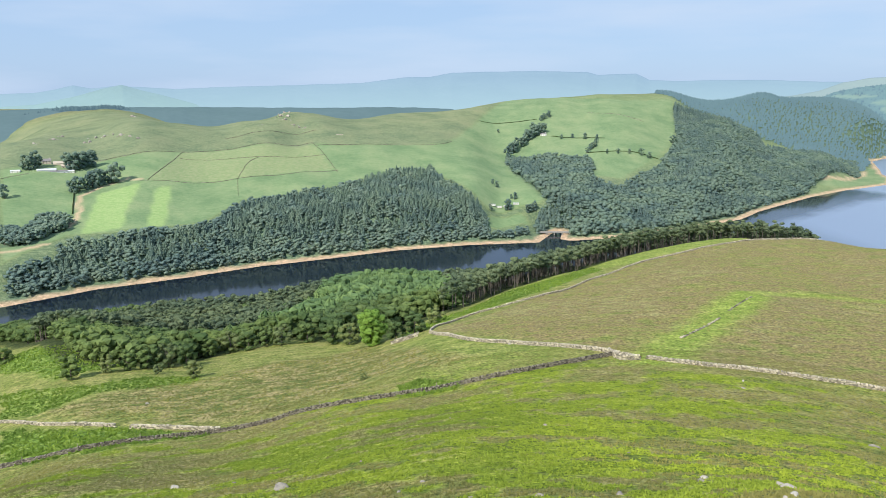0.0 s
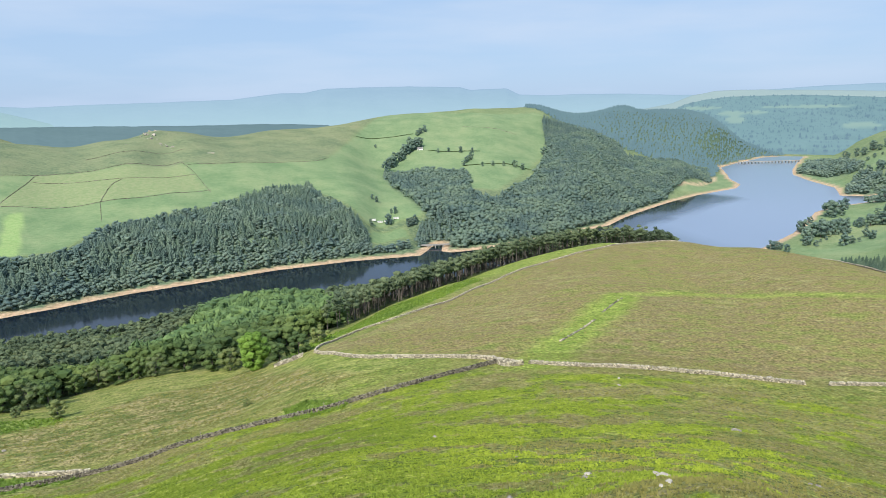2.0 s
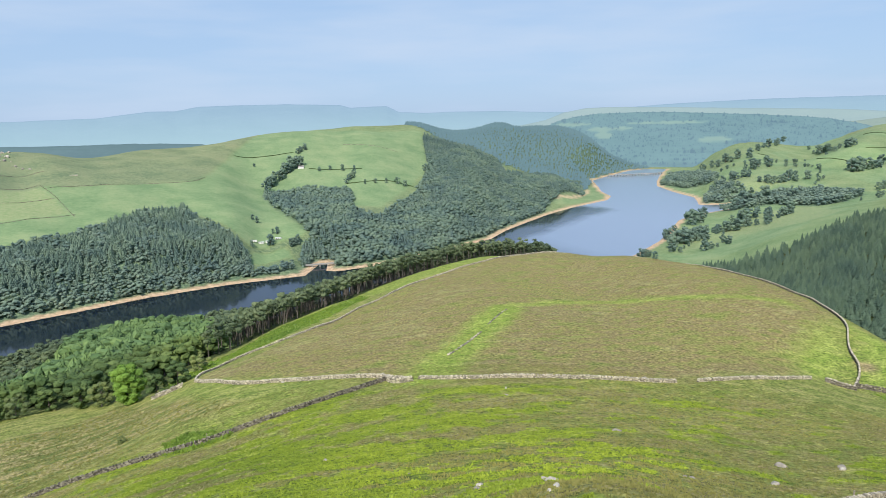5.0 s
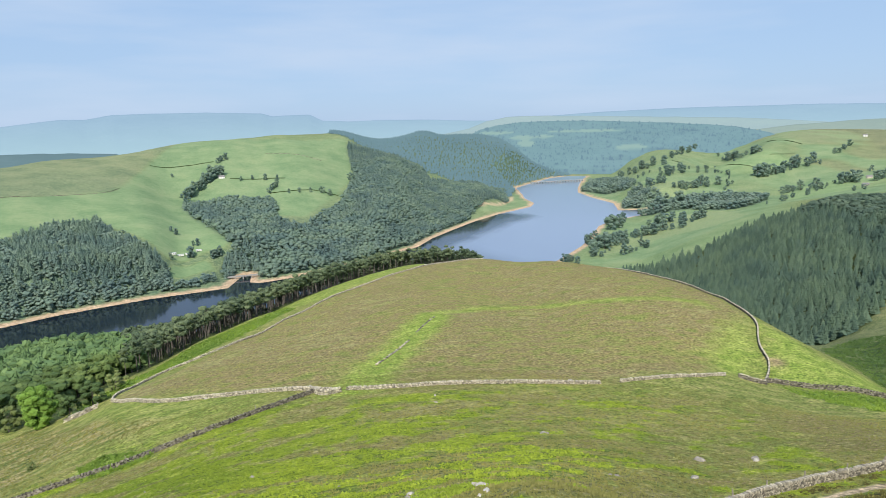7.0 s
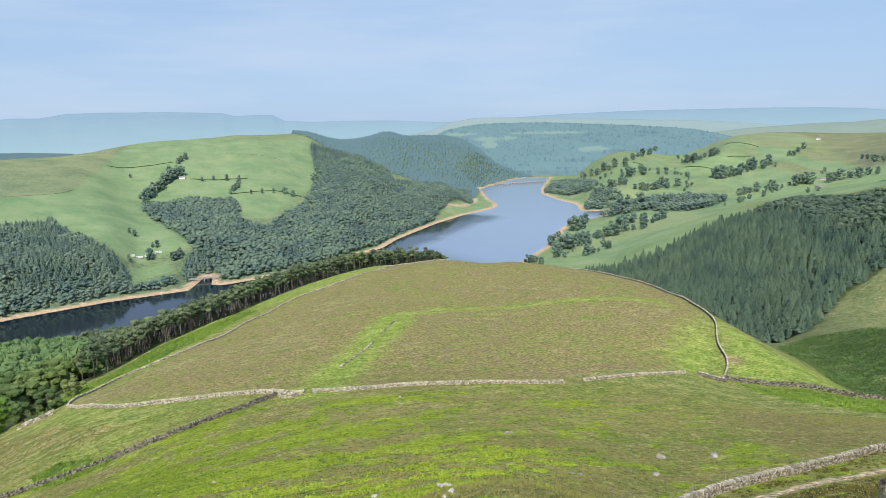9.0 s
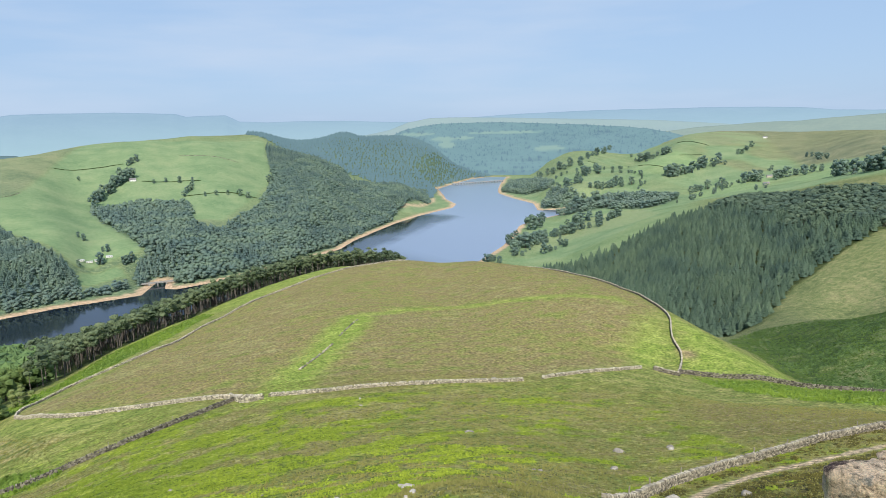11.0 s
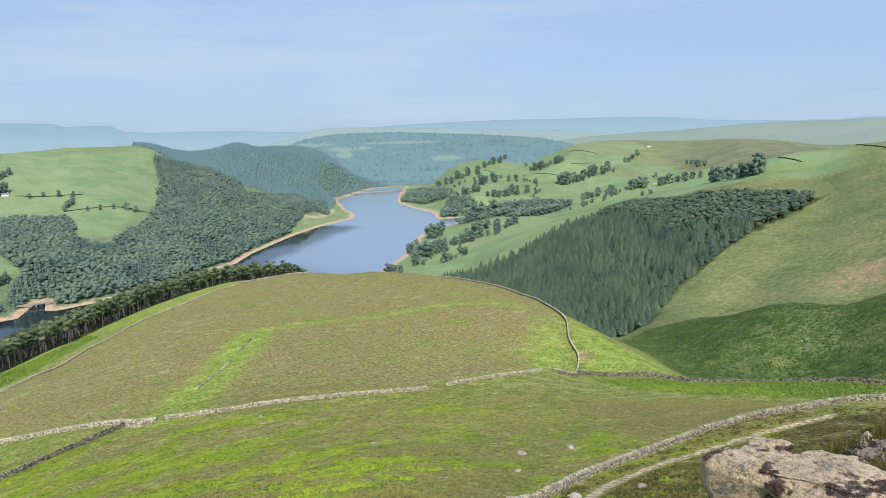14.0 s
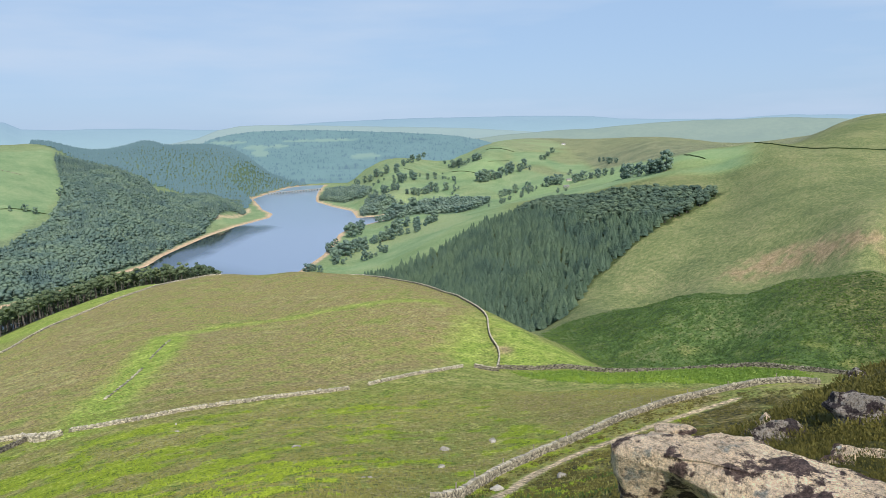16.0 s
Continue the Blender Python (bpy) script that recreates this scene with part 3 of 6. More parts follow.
PLAN["BRACKEN_CLOUGH"] = [(408, 85), (401, 126), (400, 172), (382, 217), (404, 273), (345, 250), (300, 215), (268, 170), (262, 140), (248, 112), (242, 88), (240, 40), (250, 15), (330, 10)]
PLAN["BRACKEN_STRIP"] = [(174, 138), (183, 131), (194, 116), (203, 102), (211, 87), (215, 76), (216, 64), (200, 56), (186, 64), (172, 80), (166, 100), (168, 120)]
PLAN["YELLOW_BANK"] = [(167, 163), (195, 183), (220, 199), (214, 186), (195, 166), (179, 151), (161, 148)]
PLAN["YELLOW_STRIP"] = [(178, 147), (190, 133), (206, 110), (216, 95), (240, 100), (252, 130), (240, 152), (205, 162)]
PLAN["YELLOW_EDGE"] = [(229, 195), (228, 179), (215, 150), (270, 170), (181, 132), (181, 147), (201, 166)]
PLAN["MOOR_DOME"] = [(-4, 248), (27, 279), (58, 326), (117, 392), (216, 478), (259, 479), (292, 431), (289, 351), (273, 285), (239, 216), (210, 181), (183, 167), (151, 148), (116, 140), (99, 142), (71, 147), (48, 160), (41, 170), (28, 191), (8, 215)]
PLAN["CLOUGH_HEATHER"] = [(330, 5), (408, 85), (401, 122), (345, 105), (290, 60), (262, 15)]
PLAN["RUST_PATCH"] = [(579, 240), (635, 233), (650, 197), (612, 126), (590, 121), (591, 158), (598, 188), (576, 215)]
PLAN["STRAW_SLOPE"] = [(552, 303), (624, 308), (676, 292), (598, 233), (561, 251), (541, 281)]
PLAN["HEATH_STRIP"] = [(138, 110), (163, 72), (113, 39), (97, 54), (96, 70), (115, 95)]
PLAN["BILBERRY_BRIGHT"] = [(-14, 40), (14, 38), (38, 62), (50, 100), (40, 138), (4, 140), (-30, 120), (-26, 70)]
PLAN["BARE_SCAR"] = [(193, 160), (198, 158), (192, 152), (189, 155)]
PLAN["LINE_LEE"] = [(300, 1030), (480, 1175), (576, 1255), (669, 1335), (760, 1410), (830, 1450)]
PLAN["LINE_HEDGE_LOW"] = [(700, 900), (830, 985), (960, 1090), (1040, 1110)]
PLAN["LINE_HEDGE_MID"] = [(1240, 1180), (1400, 1290), (1500, 1400), (1560, 1560)]
PLAN["LINE_HEDGE_HIGH"] = [(1420, 1700), (1600, 1640), (1800, 1700), (2000, 1850)]
PLAN["LINE_HEDGE_BECK"] = [(1200, 1000), (1330, 1020), (1480, 1090), (1650, 1130), (1780, 1180)]
PLAN["FIELD_LOW"] = [(693, 902), (851, 939), (882, 842), (1020, 891), (1169, 1097), (964, 1063), (811, 1003)]
PLAN["FIELD_MID"] = [(1316, 1543), (1391, 1434), (1354, 1332), (1252, 1400)]
PLAN["FIELD_HIGH"] = [(2014, 1977), (1755, 1446), (1802, 1370), (1515, 1310), (1484, 1412)]
PLAN["FIELD_TOP"] = [(2667, 2359), (2748, 1990), (2317, 1546), (1926, 1536)]
PLAN["FIELD_EDGE"] = [(1383, 1159), (1551, 1123), (1722, 1020), (1508, 724), (1201, 478), (1088, 407), (1058, 507), (1371, 855), (1244, 993)]
PLAN["LINE_PATH"] = [(40, 35), (50, 41.5), (62, 46.5), (72, 48.4), (81, 49), (88, 49.2), (103, 47.8), (111, 46.5), (117, 44.5)]
PLAN["LINE_FARM_LANE"] = [(-461, 1086), (-483, 1087), (-506, 1050), (-515, 1010), (-505, 975), (-488, 945), (-481, 920), (-475, 886)]
PLAN["LINE_LOW_LANE"] = [(-502, 785), (-484, 800), (-467, 823)]
PLAN["LINE_GREEN_RAKE"] = [(48, 157), (67, 186), (87, 214), (111, 249)]
PLAN["LINE_GREEN_LEVEL"] = [(114, 253), (138, 259), (171, 244), (219, 215)]
PLAN["LINE_SPIT_LANE"] = [(788, 1527), (908, 1599), (1034, 1740), (1100, 1867)]
PLAN["WALL_PATH"] = [(40, 40.5), (46, 43.6), (57, 50), (70, 53.8), (86, 55), (100, 57), (115, 54.5), (127, 49), (134, 41), (136, 37)]
PLAN["WALL_LOWER"] = [(-112, 154), (-104, 152), (-89, 149.5), (-76, 150.6), (-64, 153), (-56, 156), (-48, 156), (-41, 154.6), (-36, 157), (-25, 155.4), (-11, 153), (2, 152.4), (15, 151), (28, 156), (36, 160), (41, 163)]
PLAN["WALL_OLD_LEFT"] = [(-155, 213), (-134, 199), (-109, 184), (-86, 172)]
PLAN["WALL_OLD_MID"] = [(-80, 168), (-66, 162), (-54, 158)]
PLAN["WALL_MID"] = [(-5, 244), (3, 215), (8, 205), (27, 185), (41, 167), (46, 158)]
PLAN["WALL_FOLD"] = [(41, 167), (41, 157), (46, 158)]
PLAN["WALL_RIGHT"] = [(48, 159), (57, 150), (70, 146), (83.6, 143), (97, 139), (107, 137.6)]
PLAN["WALL_RIGHT_SECOND"] = [(113.5, 137.4), (132, 138), (145, 141), (158, 145)]
PLAN["WALL_CORNER"] = [(164, 145), (170, 141)]
PLAN["WALL_SPUR_EAST"] = [(171, 142), (189, 155), (197, 166), (207, 176), (222, 189), (234, 204), (242, 216), (263, 248), (277, 289), (293, 345), (294, 392)]
PLAN["WALL_SPUR_WEST"] = [(-5, 244), (-4, 254), (3, 272), (15, 286), (28, 290), (43, 299), (59, 319), (78, 345), (97, 363), (114, 382), (134, 395), (160, 414), (190, 436), (207, 450), (232, 458), (258, 455)]
PLAN["WALL_CLOUGH"] = [(171, 142), (175, 144), (183, 135), (194, 120), (204, 105), (212, 90), (217, 78), (218, 67), (219, 58), (216, 44)]
PLAN["WALL_RUIN"] = [(65, 185), (75, 197), (86, 212)]
PLAN["WALL_RUIN_UPPER"] = [(93, 223), (102, 235), (111, 246)]
PLAN["WALL_TREE"] = [(-19, 250), (-13, 246), (-9, 246)]
PLAN["STONE_0"] = [(-452, 1090), (-455, 1189), (-463, 1281)]
PLAN["STONE_1"] = [(-309, 1067), (-330, 1143)]
PLAN["STONE_2"] = [(-330, 1143), (-333, 1187), (-337, 1238), (-327, 1268)]
PLAN["STONE_3"] = [(-566, 1175), (-466, 1275), (-371, 1334), (-260, 1417)]
PLAN["STONE_4"] = [(-459, 1082), (-331, 1142), (-180, 1240)]
PLAN["STONE_5"] = [(-258, 1418), (-218, 1329), (-180, 1225)]
PLAN["STONE_6"] = [(-452, 1234), (-329, 1267), (-218, 1329)]
PLAN["STONE_7"] = [(-424, 1408), (-325, 1464), (-263, 1507)]
PLAN["STONE_8"] = [(-244, 1391), (-117, 1442), (-3, 1476), (21, 1524)]
PLAN["STONE_9"] = [(-647, 1038), (-621, 1065)]
PLAN["STONE_10"] = [(374, 1854), (501, 1785)]
PLAN["HEDGE_0"] = [(94, 1772), (236, 1795)]
PLAN["HEDGE_1"] = [(254, 1665), (321, 1647), (367, 1623)]
PLAN["HEDGE_2"] = [(312, 1523), (383, 1526), (422, 1536), (460, 1518)]
PLAN["HEDGE_3"] = [(-526, 1009), (-492, 933)]
PLAN["HEDGE_4"] = [(1588, 1487), (1566, 1372)]
PLAN["HEDGE_5"] = [(2000, 1701), (1969, 1545)]
PLAN["HEDGE_6"] = [(1729, 1851), (1737, 1816)]
PLAN["HEDGE_7"] = [(1268, 597), (1190, 546), (1129, 496)]
PLAN["HEDGE_8"] = [(1184, 439), (1154, 373), (1099, 296), (1122, 240)]
PLAN["HEDGE_9"] = [(1311, 1153), (1324, 1128)]
PLAN["HEDGE_10"] = [(1731, 1460), (1806, 1441)]



# ---- mesh tools ----
def raw_mesh(name, v, faces, mats, index=None, shade=False):
    """A mesh from arrays of corners and of triangles or quads (or a list of both kinds)."""
    v = np.asarray(v, np.float32).reshape(-1, 3)
    groups = [np.asarray(f, np.int32) for f in (faces if isinstance(faces, list) else [faces])]
    me = bpy.data.meshes.new(name)
    me.vertices.add(len(v))
    me.vertices.foreach_set("co", v.ravel())
    loops = np.concatenate([g.ravel() for g in groups])
    sizes = np.concatenate([np.full(len(g), g.shape[1], np.int32) for g in groups])
    me.loops.add(len(loops))
    me.loops.foreach_set("vertex_index", loops)
    me.polygons.add(len(sizes))
    me.polygons.foreach_set("loop_start", np.concatenate([[0], np.cumsum(sizes)[:-1]]).astype(np.int32))
    for m in mats:
        me.materials.append(m)
    if index is not None:
        me.polygons.foreach_set("material_index", np.asarray(index, np.int32))
    me.polygons.foreach_set("use_smooth", np.full(len(sizes), shade))
    me.update()
    me.validate()
    return me


def part(name, me, parent, label="", m=None):
    ob = new(name, me)
    ob.parent = parent
    if m is not None:
        ob.matrix_basis = m
    return tagged(ob, label)


def empty(name, m, label, category, group=""):
    ob = new(name)
    ob.matrix_basis = m
    ob.empty_display_size = 0.5
    return tagged(ob, label, category, group)


BOX = np.array([(-1, -1, -1), (1, -1, -1), (1, 1, -1), (-1, 1, -1), (-1, -1, 1), (1, -1, 1), (1, 1, 1), (-1, 1, 1)], float)
BOX_FACES = np.array([(0, 3, 2, 1), (4, 5, 6, 7), (0, 1, 5, 4), (1, 2, 6, 5), (2, 3, 7, 6), (3, 0, 4, 7)])


def boxes(centres, halves, yaw, wobble, rs):
    """Many rough blocks: corners and quads."""
    k = len(centres)
    c = BOX[None] * np.asarray(halves)[:, None, :]
    c = c * (1 + rs.uniform(-wobble, wobble, c.shape))
    s, q = np.sin(yaw)[:, None], np.cos(yaw)[:, None]
    c = np.stack([c[..., 0] * q - c[..., 1] * s, c[..., 0] * s + c[..., 1] * q, c[..., 2]], -1)
    v = c + np.asarray(centres)[:, None, :]
    return v.reshape(-1, 3), (BOX_FACES[None] + 8 * np.arange(k)[:, None, None]).reshape(-1, 4)


def box_mesh(name, size, mat, at=(0, 0, 0), bevel=0.0):
    bm = bmesh.new()
    bmesh.ops.create_cube(bm, size=1, matrix=Matrix.Translation(at) @ Matrix.Diagonal((*size, 1)))
    if bevel:
        bmesh.ops.bevel(bm, geom=bm.edges[:], offset=bevel, segments=2, affect="EDGES", profile=0.5)
    me = bpy.data.meshes.new(name)
    bm.to_mesh(me)
    bm.free()
    me.materials.append(mat)
    return me


def level(x, y):
    return float(height(np.array([x]), np.array([y]))[0])


def along(line, step, soft=True):
    """Evenly spaced places on a rounded plan line, and the direction at each."""
    p = np.array(line, float)
    if soft and len(p) > 2:
        for _ in range(2):
            q = [p[0]]
            for a, b in zip(p, p[1:]):
                q += [a * 0.75 + b * 0.25, a * 0.25 + b * 0.75]
            p = np.array(q + [p[-1]])
    s = np.concatenate([[0], np.cumsum(np.hypot(*np.diff(p, axis=0).T))])
    k = np.arange(0, s[-1], step)
    x, y = np.interp(k, s, p[:, 0]), np.interp(k, s, p[:, 1])
    x2, y2 = np.interp(k + 0.5, s, p[:, 0]), np.interp(k + 0.5, s, p[:, 1])
    x1, y1 = np.interp(k - 0.5, s, p[:, 0]), np.interp(k - 0.5, s, p[:, 1])
    return x, y, np.arctan2(y2 - y1, x2 - x1), k



# ---- the ground: one sheet out to the horizon, close-meshed where the land is steep and seen ----
ring = np.concatenate([np.arange(-36.5, 84, 0.3), np.arange(84, 323.5, 4.0)])
reach = np.concatenate([np.exp(np.arange(math.log(1.0), math.log(30), 0.028)), np.exp(np.arange(math.log(30), math.log(900), 0.012)), np.exp(np.arange(math.log(900), math.log(2000), 0.007)), np.exp(np.arange(math.log(2000), math.log(4950), 0.013))])
turn, far = np.meshgrid(np.radians(ring), reach)
gx, gy = far * np.sin(turn), far * np.cos(turn)
nr, na = gx.shape
gx, gy = np.append(gx.ravel(), 0.0), np.append(gy.ravel(), 0.0)
gz = height(gx, gy)
idx = np.arange(nr * na).reshape(nr, na)
nxt = np.roll(idx, -1, 1)
quads = np.stack([idx[:-1], nxt[:-1], nxt[1:], idx[1:]], -1).reshape(-1, 4)
fan = np.stack([np.full(na, nr * na), nxt[0], idx[0]], -1)


def cover(x, y):
    """What grows or lies on the ground at places in the plan: a share for each kind of cover."""
    r = np.hypot(x, y)
    ragged = swell(x, y, 14, 21) * 3 + swell(x, y, 5, 22) * 1.5

    def inside(name, soft=3.0, rough=1.0):
        d = edge_distance(x, y, PLAN[name]) + ragged * rough
        return smooth(-soft, soft, d)

    def strip(name, width, soft, rough=0.2):
        return 1 - smooth(width, width + soft, line_distance(x, y, PLAN[name]) + ragged * rough)

    most = np.maximum
    patch = swell(x, y * 1.8, 34, 31) + 0.7 * swell(x, y * 1.6, 12, 32) + 0.4 * swell(x, y, 4.5, 33)
    near = 1 - smooth(150, 185, r)
    vivid = inside("BILBERRY_BRIGHT", 14, 2)
    out = {}
    out["bilberry"] = smooth(-0.05, 0.4, patch + 0.45 * vivid - 0.12) * near * (1 - inside("HEATH_STRIP", 8, 1.5) * 0.85)
    dome = inside("MOOR_DOME", 4)
    out["heath"] = most(dome * smooth(-0.75, -0.1, patch), most(smooth(0.0, 0.5, -patch - 0.3 * vivid + 0.1) * near * 0.75, inside("HEATH_STRIP", 8, 1.5) * 0.9))
    out["straw"] = most(most(inside("STRAW_FIELD", 6, 2) * smooth(-0.9, -0.1, patch), inside("STRAW_SLOPE", 15, 4) * 0.6), smooth(0.25, 0.7, swell(x, y * 1.5, 90, 41) + swell(x, y, 25, 42) * 0.6) * smooth(500, 600, r) * 0.3)
    out["bracken"] = most.reduce([inside("BRACKEN_BANK", 2, 0.6), inside("BRACKEN_LEFT", 2), inside("BRACKEN_PATCH", 1.5, 0.6), inside("BRACKEN_FIELD", 3, 1.5) * 0.8, inside("BRACKEN_EDGE", 3), inside("BRACKEN_STRIP", 2)])
    out["deep"] = inside("BRACKEN_CLOUGH", 6, 2) * smooth(-0.7, 0.2, swell(x, y, 32, 51) + 0.5 * swell(x, y, 11, 52) + 0.25)
    out["lush"] = most.reduce([inside("TURF_BANK", 3) * 0.6, strip("LINE_GREEN_RAKE", 3.5, 8, 1.0) * 0.85, strip("LINE_GREEN_LEVEL", 1.5, 5, 0.7) * 0.75, inside("YELLOW_BANK", 6, 1.5) * 0.7, inside("YELLOW_EDGE", 6, 1.5) * 0.75, inside("YELLOW_STRIP", 6, 1.5) * 0.7, inside("GRASS_TRIANGLE", 4) * 0.3])
    past = most.reduce([inside("PASTURE_FAR", 4, 0.5), inside("SPIT_WEST", 6), inside("SPIT_EAST", 6), inside("LAWN", 4), inside("PASTURE_EAST", 25, 2) * (1 - 0.6 * smooth(0.1, 0.6, swell(x, y, 260, 61) + 0.35 * smooth(2000, 2600, r)))])
    crook = smooth(1150, 1300, r) * (1 - smooth(2150, 2500, r)) * smooth(-0.1, 0.1, y - 0.9 * np.abs(x))
    bearing = np.degrees(np.arctan2(x, y))
    east = smooth(34, 37, bearing) * (1 - smooth(50, 54, bearing)) * smooth(560, 640, r) * (1 - smooth(3100, 3500, r))
    out["pasture"] = most.reduce([past, crook * 0.75, east * 0.85])
    out["fell"] = most(smooth(1350, 1800, r) * (1 - 0.9 * out["pasture"]) * 0.8, crook * (1 - inside("PASTURE_FAR", 8, 0.5)) * smooth(900, 500, x + 0.2 * y) * 0.6)
    out["dull"] = smooth(46, 52, bearing + ragged * 0.3) * smooth(300, 380, r) * (1 - smooth(2300, 2700, r)) * (1 - out["pasture"]) * 0.92
    out["brush"] = most.reduce([inside(k, 6) for k in PLAN if k.startswith("WOOD") and k not in ("WOOD_NEAR", "WOOD_PLANTATION")] + [smooth(640, 760, r) * (1 - smooth(1500, 1900, r)) * (1 - out["pasture"]) * (bearing < 40) * 0.8])
    out["hay"] = most.reduce([inside("HAY_FIELD", 2.5, 0.2), inside("FIELD_LOW", 5, 0.5) * 0.8, inside("FIELD_MID", 5, 0.5) * 0.7, inside("FIELD_TOP", 8, 1) * 0.8])
    out["mown"] = most.reduce([inside("MOWN_STRIP_WIDE", 2, 0.2), inside("MOWN_STRIP_NARROW", 2, 0.2), inside("FIELD_EDGE", 6, 0.5) * 0.35, inside("FIELD_HIGH", 6, 0.5) * 0.3])
    out["rust"] = most(inside("RUST_PATCH", 10, 4) * smooth(-0.4, 0.3, patch + 0.2), inside("BARE_SCAR", 2, 0.8))
    brow = edge_distance(x, y, PLAN["LINE_PATH"] + [(140, 0), (4, -3), (2.5, 5), (14, 18)]) + ragged * 0.25
    out["litter"] = most.reduce([inside(k, 2) for k in ("WOOD_NEAR", "WOOD_PLANTATION")])
    out["ling"] = most(smooth(1.0, 2.5, brow) * (1 - 0.6 * smooth(0.1, 0.5, swell(x, y, 9, 58) * -1)), inside("CLOUGH_HEATHER", 25, 5) * 0.55)
    d = -edge_distance(x, y, LAKE) + ragged * 0.6
    out["sand"] = (1 - smooth(10, 14, d)) * smooth(-60, -20, d) * np.where(y - 0.35 * x > 780, 1, smooth(500, 620, x))
    out["soil"] = most.reduce([strip("LINE_PATH", 0.6, 0.4, 0.08) , strip("LINE_FARM_LANE", 2.2, 1.5, 0.1), strip("LINE_LOW_LANE", 2.4, 1.5, 0.1), strip("LINE_SPIT_LANE", 3, 3, 0.1)])
    return out


ground_mesh = raw_mesh("ground", np.stack([gx, gy, gz], -1), [quads, fan], [MAT["ground"]], shade=True)
for name, share in cover(gx, gy).items():
    layer = ground_mesh.attributes.new(name, "FLOAT", "POINT")
    layer.data.foreach_set("value", np.clip(share, 0, 1).astype(np.float32))
tagged(new("ground", ground_mesh), "rolling upland of moor grass, heath, pasture and bracken", "ground", kind="structure")
wx, wy = np.meshgrid(np.arange(-1150, 1860, 25.0), np.arange(150, 2500, 25.0))
wi = np.arange(wx.size).reshape(wx.shape)
water = raw_mesh("water", np.stack([wx, wy, 0 * wx], -1), np.stack([wi[:-1, :-1], wi[:-1, 1:], wi[1:, 1:], wi[1:, :-1]], -1).reshape(-1, 4), [MAT["water"]])
lee = line_distance(wx, wy, PLAN["LINE_LEE"]) + swell(wx, wy, 160, 62) * 10
wind = water.attributes.new("wind", "FLOAT", "POINT")
wind.data.foreach_set("value", (smooth(55, 95, lee) * smooth(440, 620, wx + 0.1 * (wy - 900))).ravel().astype(np.float32))
tagged(new("water", water), "dark still reservoir water below its full level", "water", kind="structure")


# ---- distance: the far moors, their haze painted as a glow ----
def far_ridge(name, label, out_by, depth, skyline, mat, seed, glades=()):
    """A long hill with its crest at the bearings and heights given, its near slope running down towards the valley; glades: bearing, height, half spans."""
    a = np.radians(np.arange(skyline[0][0], skyline[-1][0], 0.12))
    top = np.interp(np.degrees(a), [s[0] for s in skyline], [s[1] for s in skyline])
    top = top + (swell(a * 900, a * 0, 40, seed) * 1.6 + swell(a * 900, a * 0, 11, seed + 1) * 0.6)
    rows = []
    for k in np.linspace(0, 1, 28):
        r = out_by - depth * (1 - k) + 25 * swell(a * 700, a * 0 + k * 300, 60, seed + 2)
        rows.append(np.stack([r * np.sin(a), r * np.cos(a), 2 + (top - 2) * k ** 0.7 + 5 * math.sin(3.14 * k) * swell(a * 2500, a * 0 + k * 250, 130, seed + 4)], -1))
    rows.append(np.stack([(out_by + 150) * np.sin(a), (out_by + 150) * np.cos(a), np.full(len(a), 20.0)], -1))
    v = np.array(rows)
    i = np.arange(v.shape[0] * v.shape[1]).reshape(v.shape[:2])
    q = np.stack([i[:-1, :-1], i[:-1, 1:], i[1:, 1:], i[1:, :-1]], -1).reshape(-1, 4)
    me = raw_mesh(name, v, q, [mat], shade=True)
    clear = np.zeros(v.shape[:2])
    for bearing, up, wide, tall in glades:
        d = ((np.degrees(a)[None] - bearing) / wide) ** 2 + ((v[..., 2] - up) / tall) ** 2
        clear = np.maximum(clear, smooth(1.25, 0.7, d + 0.5 * swell(v[..., 0], v[..., 1], 90, seed + 5)))
    open_ = me.attributes.new("open", "FLOAT", "POINT")
    open_.data.foreach_set("value", clear.ravel().astype(np.float32))
    tagged(new(name, me), label, "hills", kind="structure")
    return v[:-1], clear[:-1]


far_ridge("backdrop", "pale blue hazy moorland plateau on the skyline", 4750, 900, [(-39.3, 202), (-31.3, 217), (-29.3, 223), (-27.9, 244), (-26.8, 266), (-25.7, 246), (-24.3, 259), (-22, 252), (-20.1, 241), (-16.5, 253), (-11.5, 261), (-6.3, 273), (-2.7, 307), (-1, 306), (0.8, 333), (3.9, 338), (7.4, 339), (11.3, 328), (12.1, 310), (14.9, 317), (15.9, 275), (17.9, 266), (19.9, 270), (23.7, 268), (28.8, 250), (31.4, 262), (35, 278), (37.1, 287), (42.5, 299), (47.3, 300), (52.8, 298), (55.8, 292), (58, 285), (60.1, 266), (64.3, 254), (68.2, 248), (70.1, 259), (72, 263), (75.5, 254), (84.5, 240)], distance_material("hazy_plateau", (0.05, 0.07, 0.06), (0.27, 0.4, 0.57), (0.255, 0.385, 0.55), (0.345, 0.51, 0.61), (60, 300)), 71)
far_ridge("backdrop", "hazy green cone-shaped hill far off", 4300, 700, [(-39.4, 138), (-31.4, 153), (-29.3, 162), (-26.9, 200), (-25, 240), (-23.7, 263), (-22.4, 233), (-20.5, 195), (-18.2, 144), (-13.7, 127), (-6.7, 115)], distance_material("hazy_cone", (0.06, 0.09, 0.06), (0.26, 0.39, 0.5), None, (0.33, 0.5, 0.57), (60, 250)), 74)
